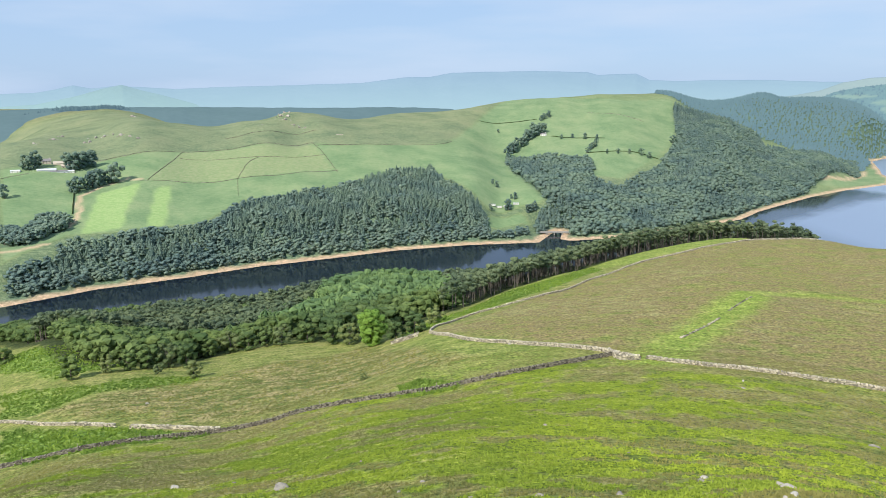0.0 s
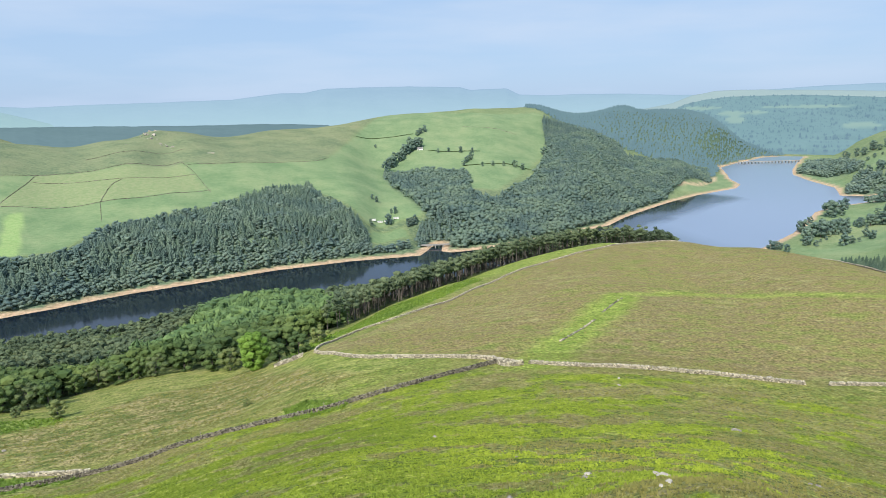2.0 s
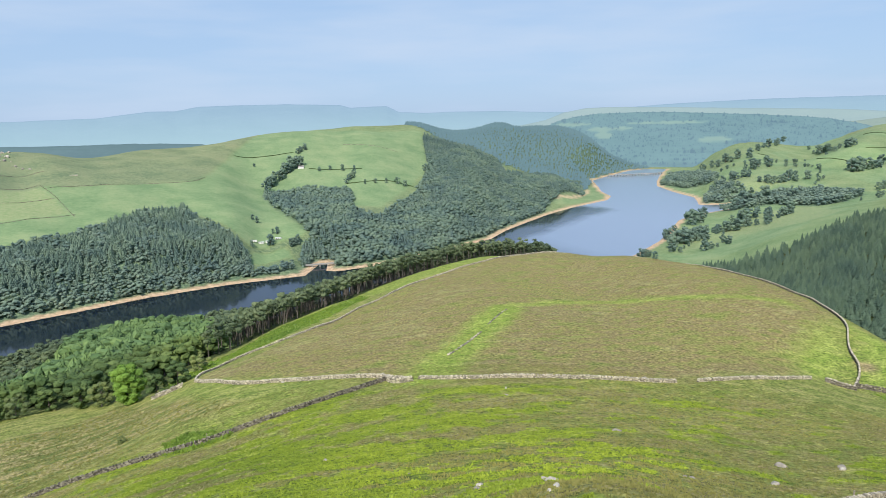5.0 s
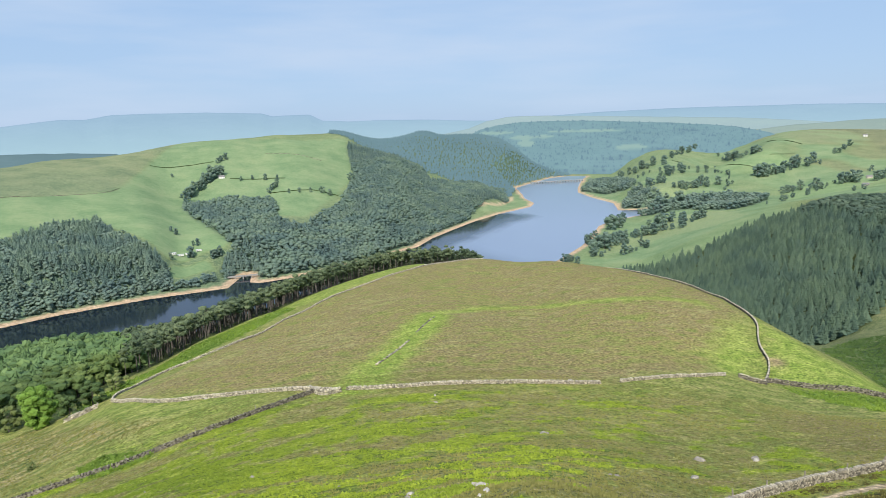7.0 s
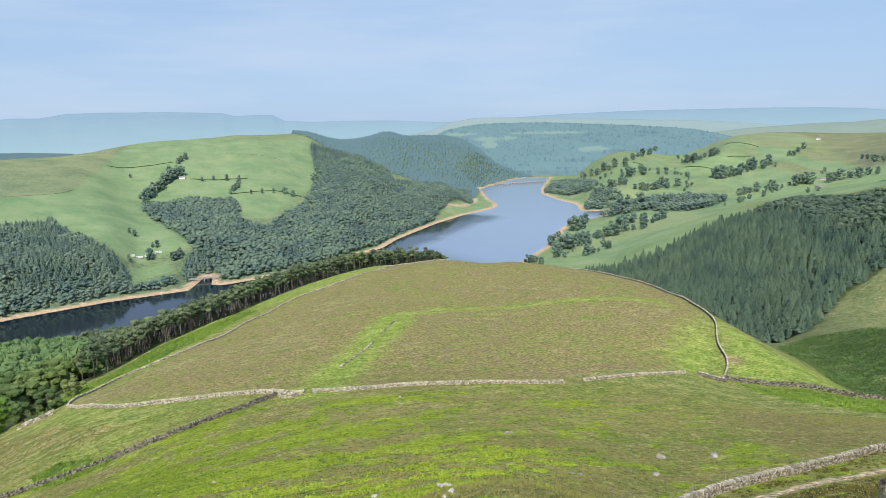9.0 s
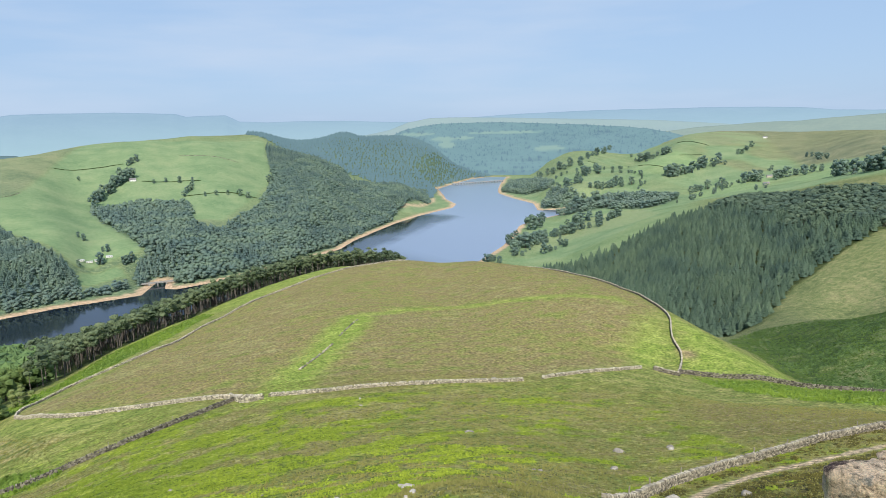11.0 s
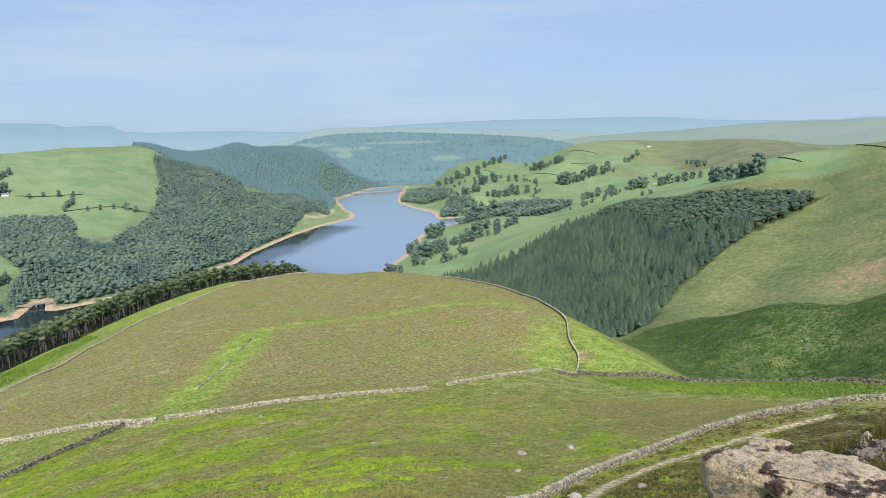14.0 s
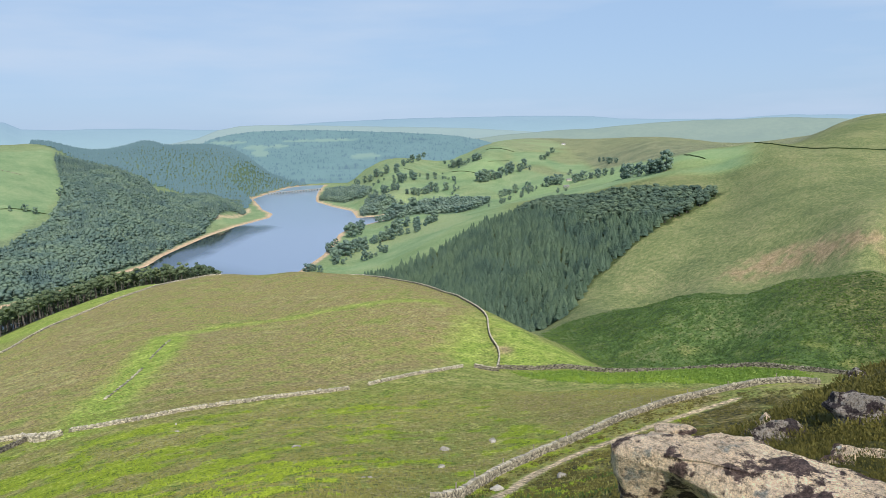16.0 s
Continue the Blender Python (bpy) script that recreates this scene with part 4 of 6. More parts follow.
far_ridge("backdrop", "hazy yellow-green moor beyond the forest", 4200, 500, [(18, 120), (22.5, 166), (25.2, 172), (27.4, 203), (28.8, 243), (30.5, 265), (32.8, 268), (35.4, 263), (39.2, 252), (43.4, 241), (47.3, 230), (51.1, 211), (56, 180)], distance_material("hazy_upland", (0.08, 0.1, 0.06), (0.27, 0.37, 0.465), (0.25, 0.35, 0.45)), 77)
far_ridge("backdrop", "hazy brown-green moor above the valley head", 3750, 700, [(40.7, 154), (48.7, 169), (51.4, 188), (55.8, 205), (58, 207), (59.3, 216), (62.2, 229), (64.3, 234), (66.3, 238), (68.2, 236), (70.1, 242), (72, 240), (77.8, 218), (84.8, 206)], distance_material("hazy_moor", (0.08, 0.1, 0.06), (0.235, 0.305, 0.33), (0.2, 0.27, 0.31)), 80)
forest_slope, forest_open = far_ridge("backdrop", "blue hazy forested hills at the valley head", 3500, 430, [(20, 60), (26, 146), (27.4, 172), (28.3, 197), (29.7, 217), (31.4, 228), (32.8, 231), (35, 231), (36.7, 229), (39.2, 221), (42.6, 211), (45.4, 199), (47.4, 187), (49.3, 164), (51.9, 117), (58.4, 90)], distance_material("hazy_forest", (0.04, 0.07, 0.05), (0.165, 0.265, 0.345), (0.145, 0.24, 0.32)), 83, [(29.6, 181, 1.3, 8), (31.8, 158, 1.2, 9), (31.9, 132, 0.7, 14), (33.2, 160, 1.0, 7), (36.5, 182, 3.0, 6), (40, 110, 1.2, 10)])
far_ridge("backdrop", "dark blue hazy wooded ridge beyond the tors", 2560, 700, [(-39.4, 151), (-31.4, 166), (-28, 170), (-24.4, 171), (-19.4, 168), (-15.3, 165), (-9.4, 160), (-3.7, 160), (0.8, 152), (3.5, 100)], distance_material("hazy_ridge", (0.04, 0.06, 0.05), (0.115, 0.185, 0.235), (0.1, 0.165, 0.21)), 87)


# ---- trees ----
def hull():
    bm = bmesh.new()
    bmesh.ops.create_icosphere(bm, subdivisions=1, radius=1)
    v, f = np.array([p.co[:] for p in bm.verts]), np.array([[q.index for q in t.verts] for t in bm.faces])
    bm.free()
    return v, f


ICO_V, ICO_HULL = hull()


def join(pieces):
    """Corners, triangles and material numbers of several pieces as one."""
    v, f, m, k = [], [], [], 0
    for pv, pf, pm in pieces:
        v.append(pv), f.append(pf + k), m.append(np.full(len(pf), pm))
        k += len(pv)
    return np.concatenate(v), np.concatenate(f), np.concatenate(m)


def sprays(rs, at, out, size, droop=0.0, slim=0.55, loose=0.45):
    """Small leaf sprays at the places given, each lying across its outward direction with some disorder."""
    n = len(at)
    out = out + rs.normal(size=(n, 3)) * loose
    out /= np.linalg.norm(out, axis=1)[:, None]
    u = np.cross(out, rs.normal(size=(n, 3)))
    u /= np.linalg.norm(u, axis=1)[:, None] + 1e-9
    w = np.cross(out, u)
    s = size * rs.uniform(0.6, 1.4, (n, 1))
    v = np.stack([at - u * s * slim - w * s * 0.6, at + u * s * slim - w * s * 0.6, at + w * s * 1.1 - np.array([0, 0, droop]) * s], 1)
    return v.reshape(-1, 3), np.arange(n * 3).reshape(-1, 3)


def on_clump(rs, centre, size, count):
    d = rs.normal(size=(count, 3))
    d[:, 2] += 0.25
    d /= np.linalg.norm(d, axis=1)[:, None]
    return np.array(centre) + d * np.array(size) * rs.uniform(0.8, 1.1, (count, 1)), d


def stem(rs, height_, r0, r1, lean=0.0, sides=5, base=(0, 0, -0.6)):
    a = np.arange(sides) * 2 * math.pi / sides
    ring0 = np.stack([r0 * np.cos(a), r0 * np.sin(a), 0 * a], -1) + base
    ring1 = np.stack([r1 * np.cos(a) + lean, r1 * np.sin(a), 0 * a + height_], -1) + np.array(base) * (1, 1, 0)
    i = np.arange(sides)
    j = (i + 1) % sides
    f = np.concatenate([np.stack([i, j, j + sides], -1), np.stack([i, j + sides, i + sides], -1)])
    return np.concatenate([ring0, ring1]), f


def spruce_shape(rs, tiers=7, most=9, radius=0.2, full=0.8, wings=2):
    """A unit-high conifer: a core and tiers of drooping branches, each a folded fan, that shorten towards the tip."""
    a = np.arange(6) * 1.0472
    i = np.arange(6)
    core = np.concatenate([np.stack([radius * 0.6 * np.cos(a), radius * 0.6 * np.sin(a), 0 * a + 0.06], -1), [[0, 0, 0.97]]])
    out = [(core, np.stack([i, (i + 1) % 6, np.full(6, 6)], -1), 0)]
    v = []
    for k in range(tiers):
        h = 0.1 + 0.82 * (k + rs.uniform(-0.2, 0.2)) / tiers
        r = radius * max(0.08, 1 - (h - 0.08) / 0.92) ** full
        n = max(4, int(round(most * (r / radius) ** 0.7)))
        turn_ = rs.uniform(0, 6.28)
        for b in turn_ + np.arange(n) * 6.283 / n + rs.uniform(-0.25, 0.25, n):
            q = r * rs.uniform(0.8, 1.2)
            d, e = np.array([math.cos(b), math.sin(b), 0]), np.array([-math.sin(b), math.cos(b), 0])
            root, tip = np.array([0, 0, h + 0.55 * q + 0.03]) + d * q * 0.12, np.array([0, 0, h + rs.uniform(-0.02, 0.02)]) + d * q
            w, low = q * rs.uniform(0.32, 0.5), np.array([0, 0, 0.22 * q])
            if wings == 2:
                v += [root, tip, d * q * 0.62 + e * w + (0, 0, h) - low, root, d * q * 0.62 - e * w + (0, 0, h) - low, tip]
            else:
                v += [root, d * q * 0.95 + e * w + (0, 0, h - 0.01), d * q * 0.95 - e * w + (0, 0, h - 0.01)]
    out.append((np.array(v), np.arange(len(v)).reshape(-1, 3), 0))
    return join(out)


def pine_shape(rs, clumps=5, count=22, size=0.05):
    """A unit-high Scots pine: long bare stem, flat-topped clumps of needles."""
    out = [(*stem(rs, 0.85, 0.015, 0.007, 0, 4, (0, 0, -0.04)), 1)]
    for k in range(clumps):
        a, d, z = k * 2.4 + rs.uniform(-0.5, 0.5), rs.uniform(0.03, 0.13), 0.5 + 0.43 * (k + rs.uniform(0, 1)) / clumps
        s = np.array([0.135, 0.135, 0.075]) * rs.uniform(0.8, 1.25)
        c = np.array([d * math.cos(a), d * math.sin(a), z])
        out.append((ICO_V * s * rs.uniform(0.6, 1.0, (12, 1)) + c, ICO_HULL, 0))
        out.append((*sprays(rs, *on_clump(rs, c, s, count), size), 0))
    return join(out)


def broadleaf_shape(rs, clumps=7, count=18, spread=0.3, low=0.08, size=0.055, stemmed=True):
    """A unit-high round-headed tree: stem, and a crown of uneven rounded clumps set with leaf sprays."""
    out = [(*stem(rs, 0.5, 0.03, 0.018, 0, 4, (0, 0, -0.04)), 1)] if stemmed else []
    for k in range(clumps):
        a, z = k * 2.4 + rs.uniform(-0.4, 0.4), low + 0.14 + (0.84 - low - 0.14) * ((k + 0.5) / clumps)
        d = spread * math.sqrt(max(0.02, 1 - ((z - 0.42) / 0.5) ** 2)) * rs.uniform(0.35, 0.85)
        s = np.array([1, 1, 0.85]) * rs.uniform(0.16, 0.24) * (7 / clumps) ** 0.3
        c = np.array([d * math.cos(a), d * math.sin(a), z])
        out.append((ICO_V * s * rs.uniform(0.6, 0.98, (12, 1)) + c, ICO_HULL, 0))
        out.append((*sprays(rs, *on_clump(rs, c, s, count), size, loose=0.42), 0))
    return join(out)


shape_dice = np.random.RandomState(11)
SPRUCES = [spruce_shape(shape_dice, 7, 8, r, 0.8) for r in (0.23, 0.26, 0.29, 0.25, 0.31)]
SPRUCES_SHORE = [spruce_shape(shape_dice, 6, 7, r, 0.65) for r in (0.27, 0.3, 0.34, 0.29, 0.36)]
LARCHES = [spruce_shape(shape_dice, 6, 7, r, 0.5) for r in (0.27, 0.31, 0.34, 0.29)]
SPRUCES_FAR = [spruce_shape(shape_dice, 3, 6, r, 0.5, 1) for r in (0.3, 0.34, 0.38)]
SPRUCES_TINY = [spruce_shape(shape_dice, 2, 5, r, 0.5, 1) for r in (0.3, 0.36)]
PINES = [pine_shape(shape_dice, 5, 17, 0.04) for _ in range(5)]
PINES_FAR = [broadleaf_shape(shape_dice, 3, 14, 0.17, 0.2, 0.06) for _ in range(4)]
OAKS = [broadleaf_shape(shape_dice, 8, 30, 0.32, 0.02, 0.034) for _ in range(6)]
OAKS_MID = [broadleaf_shape(shape_dice, 5, 11, 0.28, 0.0, 0.054, False) for _ in range(4)]
OAKS_FAR = [broadleaf_shape(shape_dice, 2, 8, 0.22, 0.1, 0.075, False) for _ in range(5)]


def plant(rs, name, label, places, tall, wide, shapes, mats, shade=False, ground=None):
    """Very many trees of one kind in one mesh."""
    x, y = places
    z = height(x, y) if ground is None else ground
    hs = rs.uniform(*tall, len(x)) * (1 + 0.12 * swell(x, y, 60, 91))
    pick = rs.randint(0, len(shapes), len(x))
    vs, fs, ms, own, k = [], [], [], [], 0
    for i, (sv, sf, sm) in enumerate(shapes):
        on = pick == i
        n = on.sum()
        a, h, w = rs.uniform(0, 6.28, n), hs[on], rs.uniform(*wide, n)
        c, s = np.cos(a)[:, None], np.sin(a)[:, None]
        vx = (sv[None, :, 0] * c - sv[None, :, 1] * s) * (h * w)[:, None] + x[on][:, None]
        vy = (sv[None, :, 0] * s + sv[None, :, 1] * c) * (h * w)[:, None] + y[on][:, None]
        vz = sv[None, :, 2] * h[:, None] + z[on][:, None]
        vs.append(np.stack([vx, vy, vz], -1).reshape(-1, 3))
        fs.append((sf[None] + (k + len(sv) * np.arange(n))[:, None, None]).reshape(-1, 3))
        ms.append(np.tile(sm, n))
        own.append(np.repeat(rs.uniform(size=n), len(sv)))
        k += len(sv) * n
    me = raw_mesh(name, np.concatenate(vs), np.concatenate(fs), mats, np.concatenate(ms), shade)
    tone = me.attributes.new("own", "FLOAT", "POINT")
    tone.data.foreach_set("value", np.concatenate(own).astype(np.float32))
    return tagged(new(name, me), label, "wood", kind="stuff")


def spread_out(rs, name, step, margin=2.0):
    """Jittered places inside a wood of the plan."""
    p = np.array(PLAN[name], float)
    x, y = np.meshgrid(np.arange(p[:, 0].min(), p[:, 0].max(), step), np.arange(p[:, 1].min(), p[:, 1].max(), step))
    x, y = (x + rs.uniform(-0.42, 0.42, x.shape) * step).ravel(), (y + rs.uniform(-0.42, 0.42, y.shape) * step).ravel()
    ok = (edge_distance(x, y, PLAN[name]) > margin + swell(x, y, 30, 95) * 3) & (edge_distance(x, y, LAKE) < -15)
    return x[ok], y[ok]


def pick_some(xy, mask):
    return xy[0][mask], xy[1][mask]


dice = np.random.RandomState(5)
# across the water
xy = spread_out(dice, "WOOD_FAR_SHORE", 7.0)
shoreward = -edge_distance(*xy, LAKE)
mixed = (swell(*xy, 70, 96) + dice.uniform(-0.5, 0.5, len(xy[0])) > 0.3) | (shoreward < 40) | (edge_distance(*xy, PLAN["WOOD_FAR_SHORE"]) < 14) & (xy[0] < -130)
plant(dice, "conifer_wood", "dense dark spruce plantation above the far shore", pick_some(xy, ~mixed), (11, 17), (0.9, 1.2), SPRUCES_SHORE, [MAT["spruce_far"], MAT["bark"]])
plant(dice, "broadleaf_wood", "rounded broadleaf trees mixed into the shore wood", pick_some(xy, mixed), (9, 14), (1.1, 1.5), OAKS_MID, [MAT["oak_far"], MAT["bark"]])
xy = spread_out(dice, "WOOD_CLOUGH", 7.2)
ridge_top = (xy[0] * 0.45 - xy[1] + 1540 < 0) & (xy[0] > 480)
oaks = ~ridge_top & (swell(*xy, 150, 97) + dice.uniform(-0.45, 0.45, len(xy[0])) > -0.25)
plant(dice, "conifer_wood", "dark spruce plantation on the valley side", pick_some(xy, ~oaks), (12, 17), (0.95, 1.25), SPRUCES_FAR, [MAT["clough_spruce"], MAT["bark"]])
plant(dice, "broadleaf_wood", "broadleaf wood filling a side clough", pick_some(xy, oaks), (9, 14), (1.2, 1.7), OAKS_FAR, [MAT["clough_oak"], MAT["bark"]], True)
# the wood below the moor on the near shore
xy = spread_out(dice, "WOOD_NEAR", 6.3)
x, y = xy
pines = (x > 5 + swell(x, y, 40, 98) * 12) | ((x < -95) & (x > -225) & (y > 350) & (swell(x, y, 80, 99) > -0.35))
larches = ~pines & (x > -120) & (y > 345)
rest = ~pines & ~larches & (-edge_distance(x, y, PLAN["WOOD_NEAR"]) < -9)
plant(dice, "pine_wood", "tall Scots pines with bare stems along the moor edge", pick_some(xy, pines), (13, 17), (0.85, 1.15), PINES, [MAT["pine"], MAT["bark"]])
plant(dice, "larch_wood", "bright green larches sloping down to the water", pick_some(xy, larches), (11, 16), (0.95, 1.25), LARCHES + OAKS_MID, [MAT["larch"], MAT["bark"]])
plant(dice, "broadleaf_wood", "mixed oak and birch wood on the near bank", pick_some(xy, rest), (9, 13), (1.0, 1.4), OAKS, [MAT["oak"], MAT["bark"]])
# the plantation beyond the spur
xy = spread_out(dice, "WOOD_PLANTATION", 7.4)
x, y = xy
dark = x * 0.55 - y * 0.2 + swell(x, y, 70, 100) * 22 > 335
plant(dice, "spruce_wood", "green spruce plantation on the clough side", pick_some(xy, ~dark), (8, 17), (0.95, 1.3), SPRUCES, [MAT["spruce"], MAT["bark"]])
plant(dice, "pine_wood", "darker pine plantation on the upper slope", pick_some(xy, dark), (10, 13), (1.2, 1.6), PINES_FAR, [MAT["pine_far"], MAT["bark"]])
xy = spread_out(dice, "WOOD_BELT", 12)
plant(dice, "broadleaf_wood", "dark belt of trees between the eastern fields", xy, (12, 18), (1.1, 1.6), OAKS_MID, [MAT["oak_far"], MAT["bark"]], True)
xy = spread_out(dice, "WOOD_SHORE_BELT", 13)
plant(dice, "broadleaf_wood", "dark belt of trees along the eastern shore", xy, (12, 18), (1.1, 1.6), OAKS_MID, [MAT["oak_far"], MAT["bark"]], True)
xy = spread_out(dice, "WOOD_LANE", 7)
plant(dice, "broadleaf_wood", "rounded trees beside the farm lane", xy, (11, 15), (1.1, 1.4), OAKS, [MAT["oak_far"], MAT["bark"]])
# far woods, the blue haze put into their emission colour
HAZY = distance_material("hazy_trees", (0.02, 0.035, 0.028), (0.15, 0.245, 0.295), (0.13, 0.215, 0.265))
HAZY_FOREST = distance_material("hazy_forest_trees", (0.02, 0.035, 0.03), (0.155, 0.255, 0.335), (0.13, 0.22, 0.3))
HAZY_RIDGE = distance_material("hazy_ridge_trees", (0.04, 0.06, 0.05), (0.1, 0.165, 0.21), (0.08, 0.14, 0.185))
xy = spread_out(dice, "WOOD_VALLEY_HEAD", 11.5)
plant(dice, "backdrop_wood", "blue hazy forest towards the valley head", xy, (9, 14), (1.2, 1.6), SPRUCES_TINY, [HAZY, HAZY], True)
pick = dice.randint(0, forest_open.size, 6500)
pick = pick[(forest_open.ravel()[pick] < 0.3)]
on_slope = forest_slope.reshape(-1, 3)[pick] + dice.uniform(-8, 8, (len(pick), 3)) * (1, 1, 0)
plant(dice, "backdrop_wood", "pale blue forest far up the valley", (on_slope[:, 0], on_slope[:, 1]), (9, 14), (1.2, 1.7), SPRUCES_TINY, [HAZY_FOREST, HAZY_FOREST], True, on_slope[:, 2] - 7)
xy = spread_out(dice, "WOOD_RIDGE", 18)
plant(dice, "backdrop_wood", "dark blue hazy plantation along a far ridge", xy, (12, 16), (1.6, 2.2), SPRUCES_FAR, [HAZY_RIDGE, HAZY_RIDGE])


def tree_meshes(rs, kind, clumps, count, leaf, mat, bark, spread, low):
    """Stem and crown of one standing tree, one metre high: grow them by scaling."""
    trunk = [(*stem(rs, 0.6, 0.028, 0.012, rs.uniform(-0.03, 0.03), 7, (0, 0, -0.03)), 0)]
    crown = []
    for k in range(clumps):
        a, z = k * 2.4 + rs.uniform(-0.5, 0.5), low + (0.92 - low) * ((k + 0.5) / clumps)
        d = spread * math.sqrt(max(0.03, 1 - ((z - 0.52) / 0.48) ** 2)) * rs.uniform(0.4, 1.0)
        s = np.array([1, 1, 0.8]) * rs.uniform(0.1, 0.16) * (10 / clumps) ** 0.25 * 1.3
        c = np.array([d * math.cos(a), d * math.sin(a), z])
        if k % 3 == 0:
            lv, lf = stem(rs, 1, 0.009, 0.004, 0, 4, (0, 0, 0))
            way = c - np.array([0, 0, max(0.12, z * 0.55)])
            lv = np.array([0, 0, max(0.12, z * 0.55)]) + lv[:, 2:3] * way + lv * (1, 1, 0)
            trunk.append((lv, lf, 0))
        crown.append((ICO_V * s * rs.uniform(0.78, 0.95, (12, 1)) + c, ICO_HULL, 0))
        crown.append((*sprays(rs, *on_clump(rs, c, s, count), leaf, loose=0.32), 0))
    tv, tf, tm = join(trunk)
    cv, cf, cm = join(crown)
    leaves = raw_mesh(kind + "_crown", cv, cf, [mat])
    tone = leaves.attributes.new("own", "FLOAT", "POINT")
    tone.data.foreach_set("value", np.concatenate([np.full(len(p[0]), rs.uniform(0.2, 1.0)) for p in crown]).astype(np.float32))
    return raw_mesh(kind + "_trunk", tv, tf, [bark]), leaves


tree_dice = np.random.RandomState(23)
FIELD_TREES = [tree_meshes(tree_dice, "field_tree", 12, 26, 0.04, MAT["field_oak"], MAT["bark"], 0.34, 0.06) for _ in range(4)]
THORNS = [tree_meshes(tree_dice, "thorn", 16, 60, 0.026, MAT["thorn"], MAT["bark"], 0.44, 0.08) for _ in range(3)]
BANK_OAKS = [tree_meshes(tree_dice, "bank_oak", 20, 70, 0.026, MAT["oak"], MAT["bark"], 0.38, 0.1) for _ in range(3)]
ASH = tree_meshes(tree_dice, "ash", 46, 150, 0.018, MAT["ash"], MAT["bark"], 0.36, 0.06)


def tree(x, y, tall, wide, meshes, name, label, group=""):
    t = empty(name, pose(x, y, level(x, y), 0, 0, tree_dice.uniform(0, 360)) @ Matrix.Diagonal((tall * wide, tall * wide, tall, 1)), label, "tree", group)
    part("trunk", meshes[0], t)
    part("crown", meshes[1], t)
    return t


EAST_TREES_A = [(624, 887, 11), (632, 882, 9.4), (635, 880, 10.4), (639, 871, 11.5), (683, 899, 15.6), (694, 914, 17.1), (706, 922, 15.8), (718, 937, 15.2), (765, 1024, 15.4), (760, 1009, 15.5), (761, 1002, 12.5), (743, 960, 22.8), (755, 968, 15.8), (752, 964, 18.5), (770, 976, 19.1), (775, 978, 19.8), (779, 975, 20.6), (787, 975, 23.3), (805, 993, 22.2), (806, 985, 19.6), (821, 999, 21.9), (831, 1005, 15.2), (833, 1092, 15.4), (947, 1194, 11.5), (970, 1215, 16.1), (903, 1123, 23.2), (919, 1133, 17.3), (943, 1159, 14.9), (962, 1174, 20), (989, 1200, 22.2)]
EAST_TREES_B = [(866, 1017, 19), (886, 1028, 16.2), (889, 1018, 16.5), (894, 1014, 16.1), (902, 1014, 14.1), (903, 1006, 16.2), (917, 1008, 15.5), (922, 1003, 16.9), (924, 994, 17), (921, 982, 15), (920, 968, 12.5), (930, 974, 19.5), (735, 887, 12.2), (749, 893, 10.7), (757, 893, 10.6), (765, 892, 9.1), (777, 895, 10.7), (789, 903, 10.3), (806, 913, 12.8), (972, 1071, 13.5), (973, 1055, 17), (982, 1063, 15.6), (982, 1046, 12.8), (980, 1010, 16.3), (983, 999, 16.2), (996, 1009, 20.3), (1015, 1015, 15.8), (1016, 1014, 17), (1032, 1022, 18.3), (1037, 1018, 16)]
EAST_TREES_C = [(1370, 1849, 19.9), (1386, 1849, 17.8), (1394, 1843, 22), (1424, 1866, 19), (1443, 1876, 21.3), (1424, 1831, 16.2), (1399, 1769, 24.5), (1375, 1720, 21.2), (1377, 1719, 17.4), (1355, 1669, 20.7), (1338, 1628, 21.5), (1066, 1192, 30.6), (1066, 1183, 24.1), (1089, 1197, 23.4), (1091, 1186, 18.8), (1099, 1188, 22.5), (1101, 1177, 17.7), (1108, 1180, 23), (1116, 1172, 25), (1124, 1173, 20.6), (1132, 1174, 21.1), (1325, 1542, 16.8), (1320, 1525, 15.3), (1331, 1526, 22.3), (1331, 1504, 22.5), (1337, 1499, 18.7), (1339, 1497, 20.4), (1340, 1475, 20.5), (1356, 1481, 15.5), (1304, 1391, 18.3)]
EAST_TREES_D = [(1312, 1383, 17.8), (1310, 1375, 18.7), (1317, 1369, 18.1), (1334, 1362, 25.3), (1353, 1365, 25), (1354, 1364, 22.1), (1382, 1369, 24.5), (1391, 1360, 20.2), (1384, 1345, 19.3), (1400, 1351, 23.1), (1405, 1334, 20.6), (1410, 1329, 21.1), (1150, 1175, 23.2), (1164, 1171, 16), (1187, 1176, 20.5), (1208, 1184, 20.3), (1227, 1183, 15.5), (1229, 1172, 19.2), (1240, 1170, 16.3), (1256, 1173, 19.8), (1259, 1160, 20.7), (1254, 1134, 20.8), (1244, 1116, 19.8), (1260, 1118, 14.8), (1427, 1585, 17.4), (1440, 1585, 23.1), (1440, 1573, 20.3), (1468, 1582, 23.6), (1489, 1586, 20.3), (1512, 1577, 20.9)]
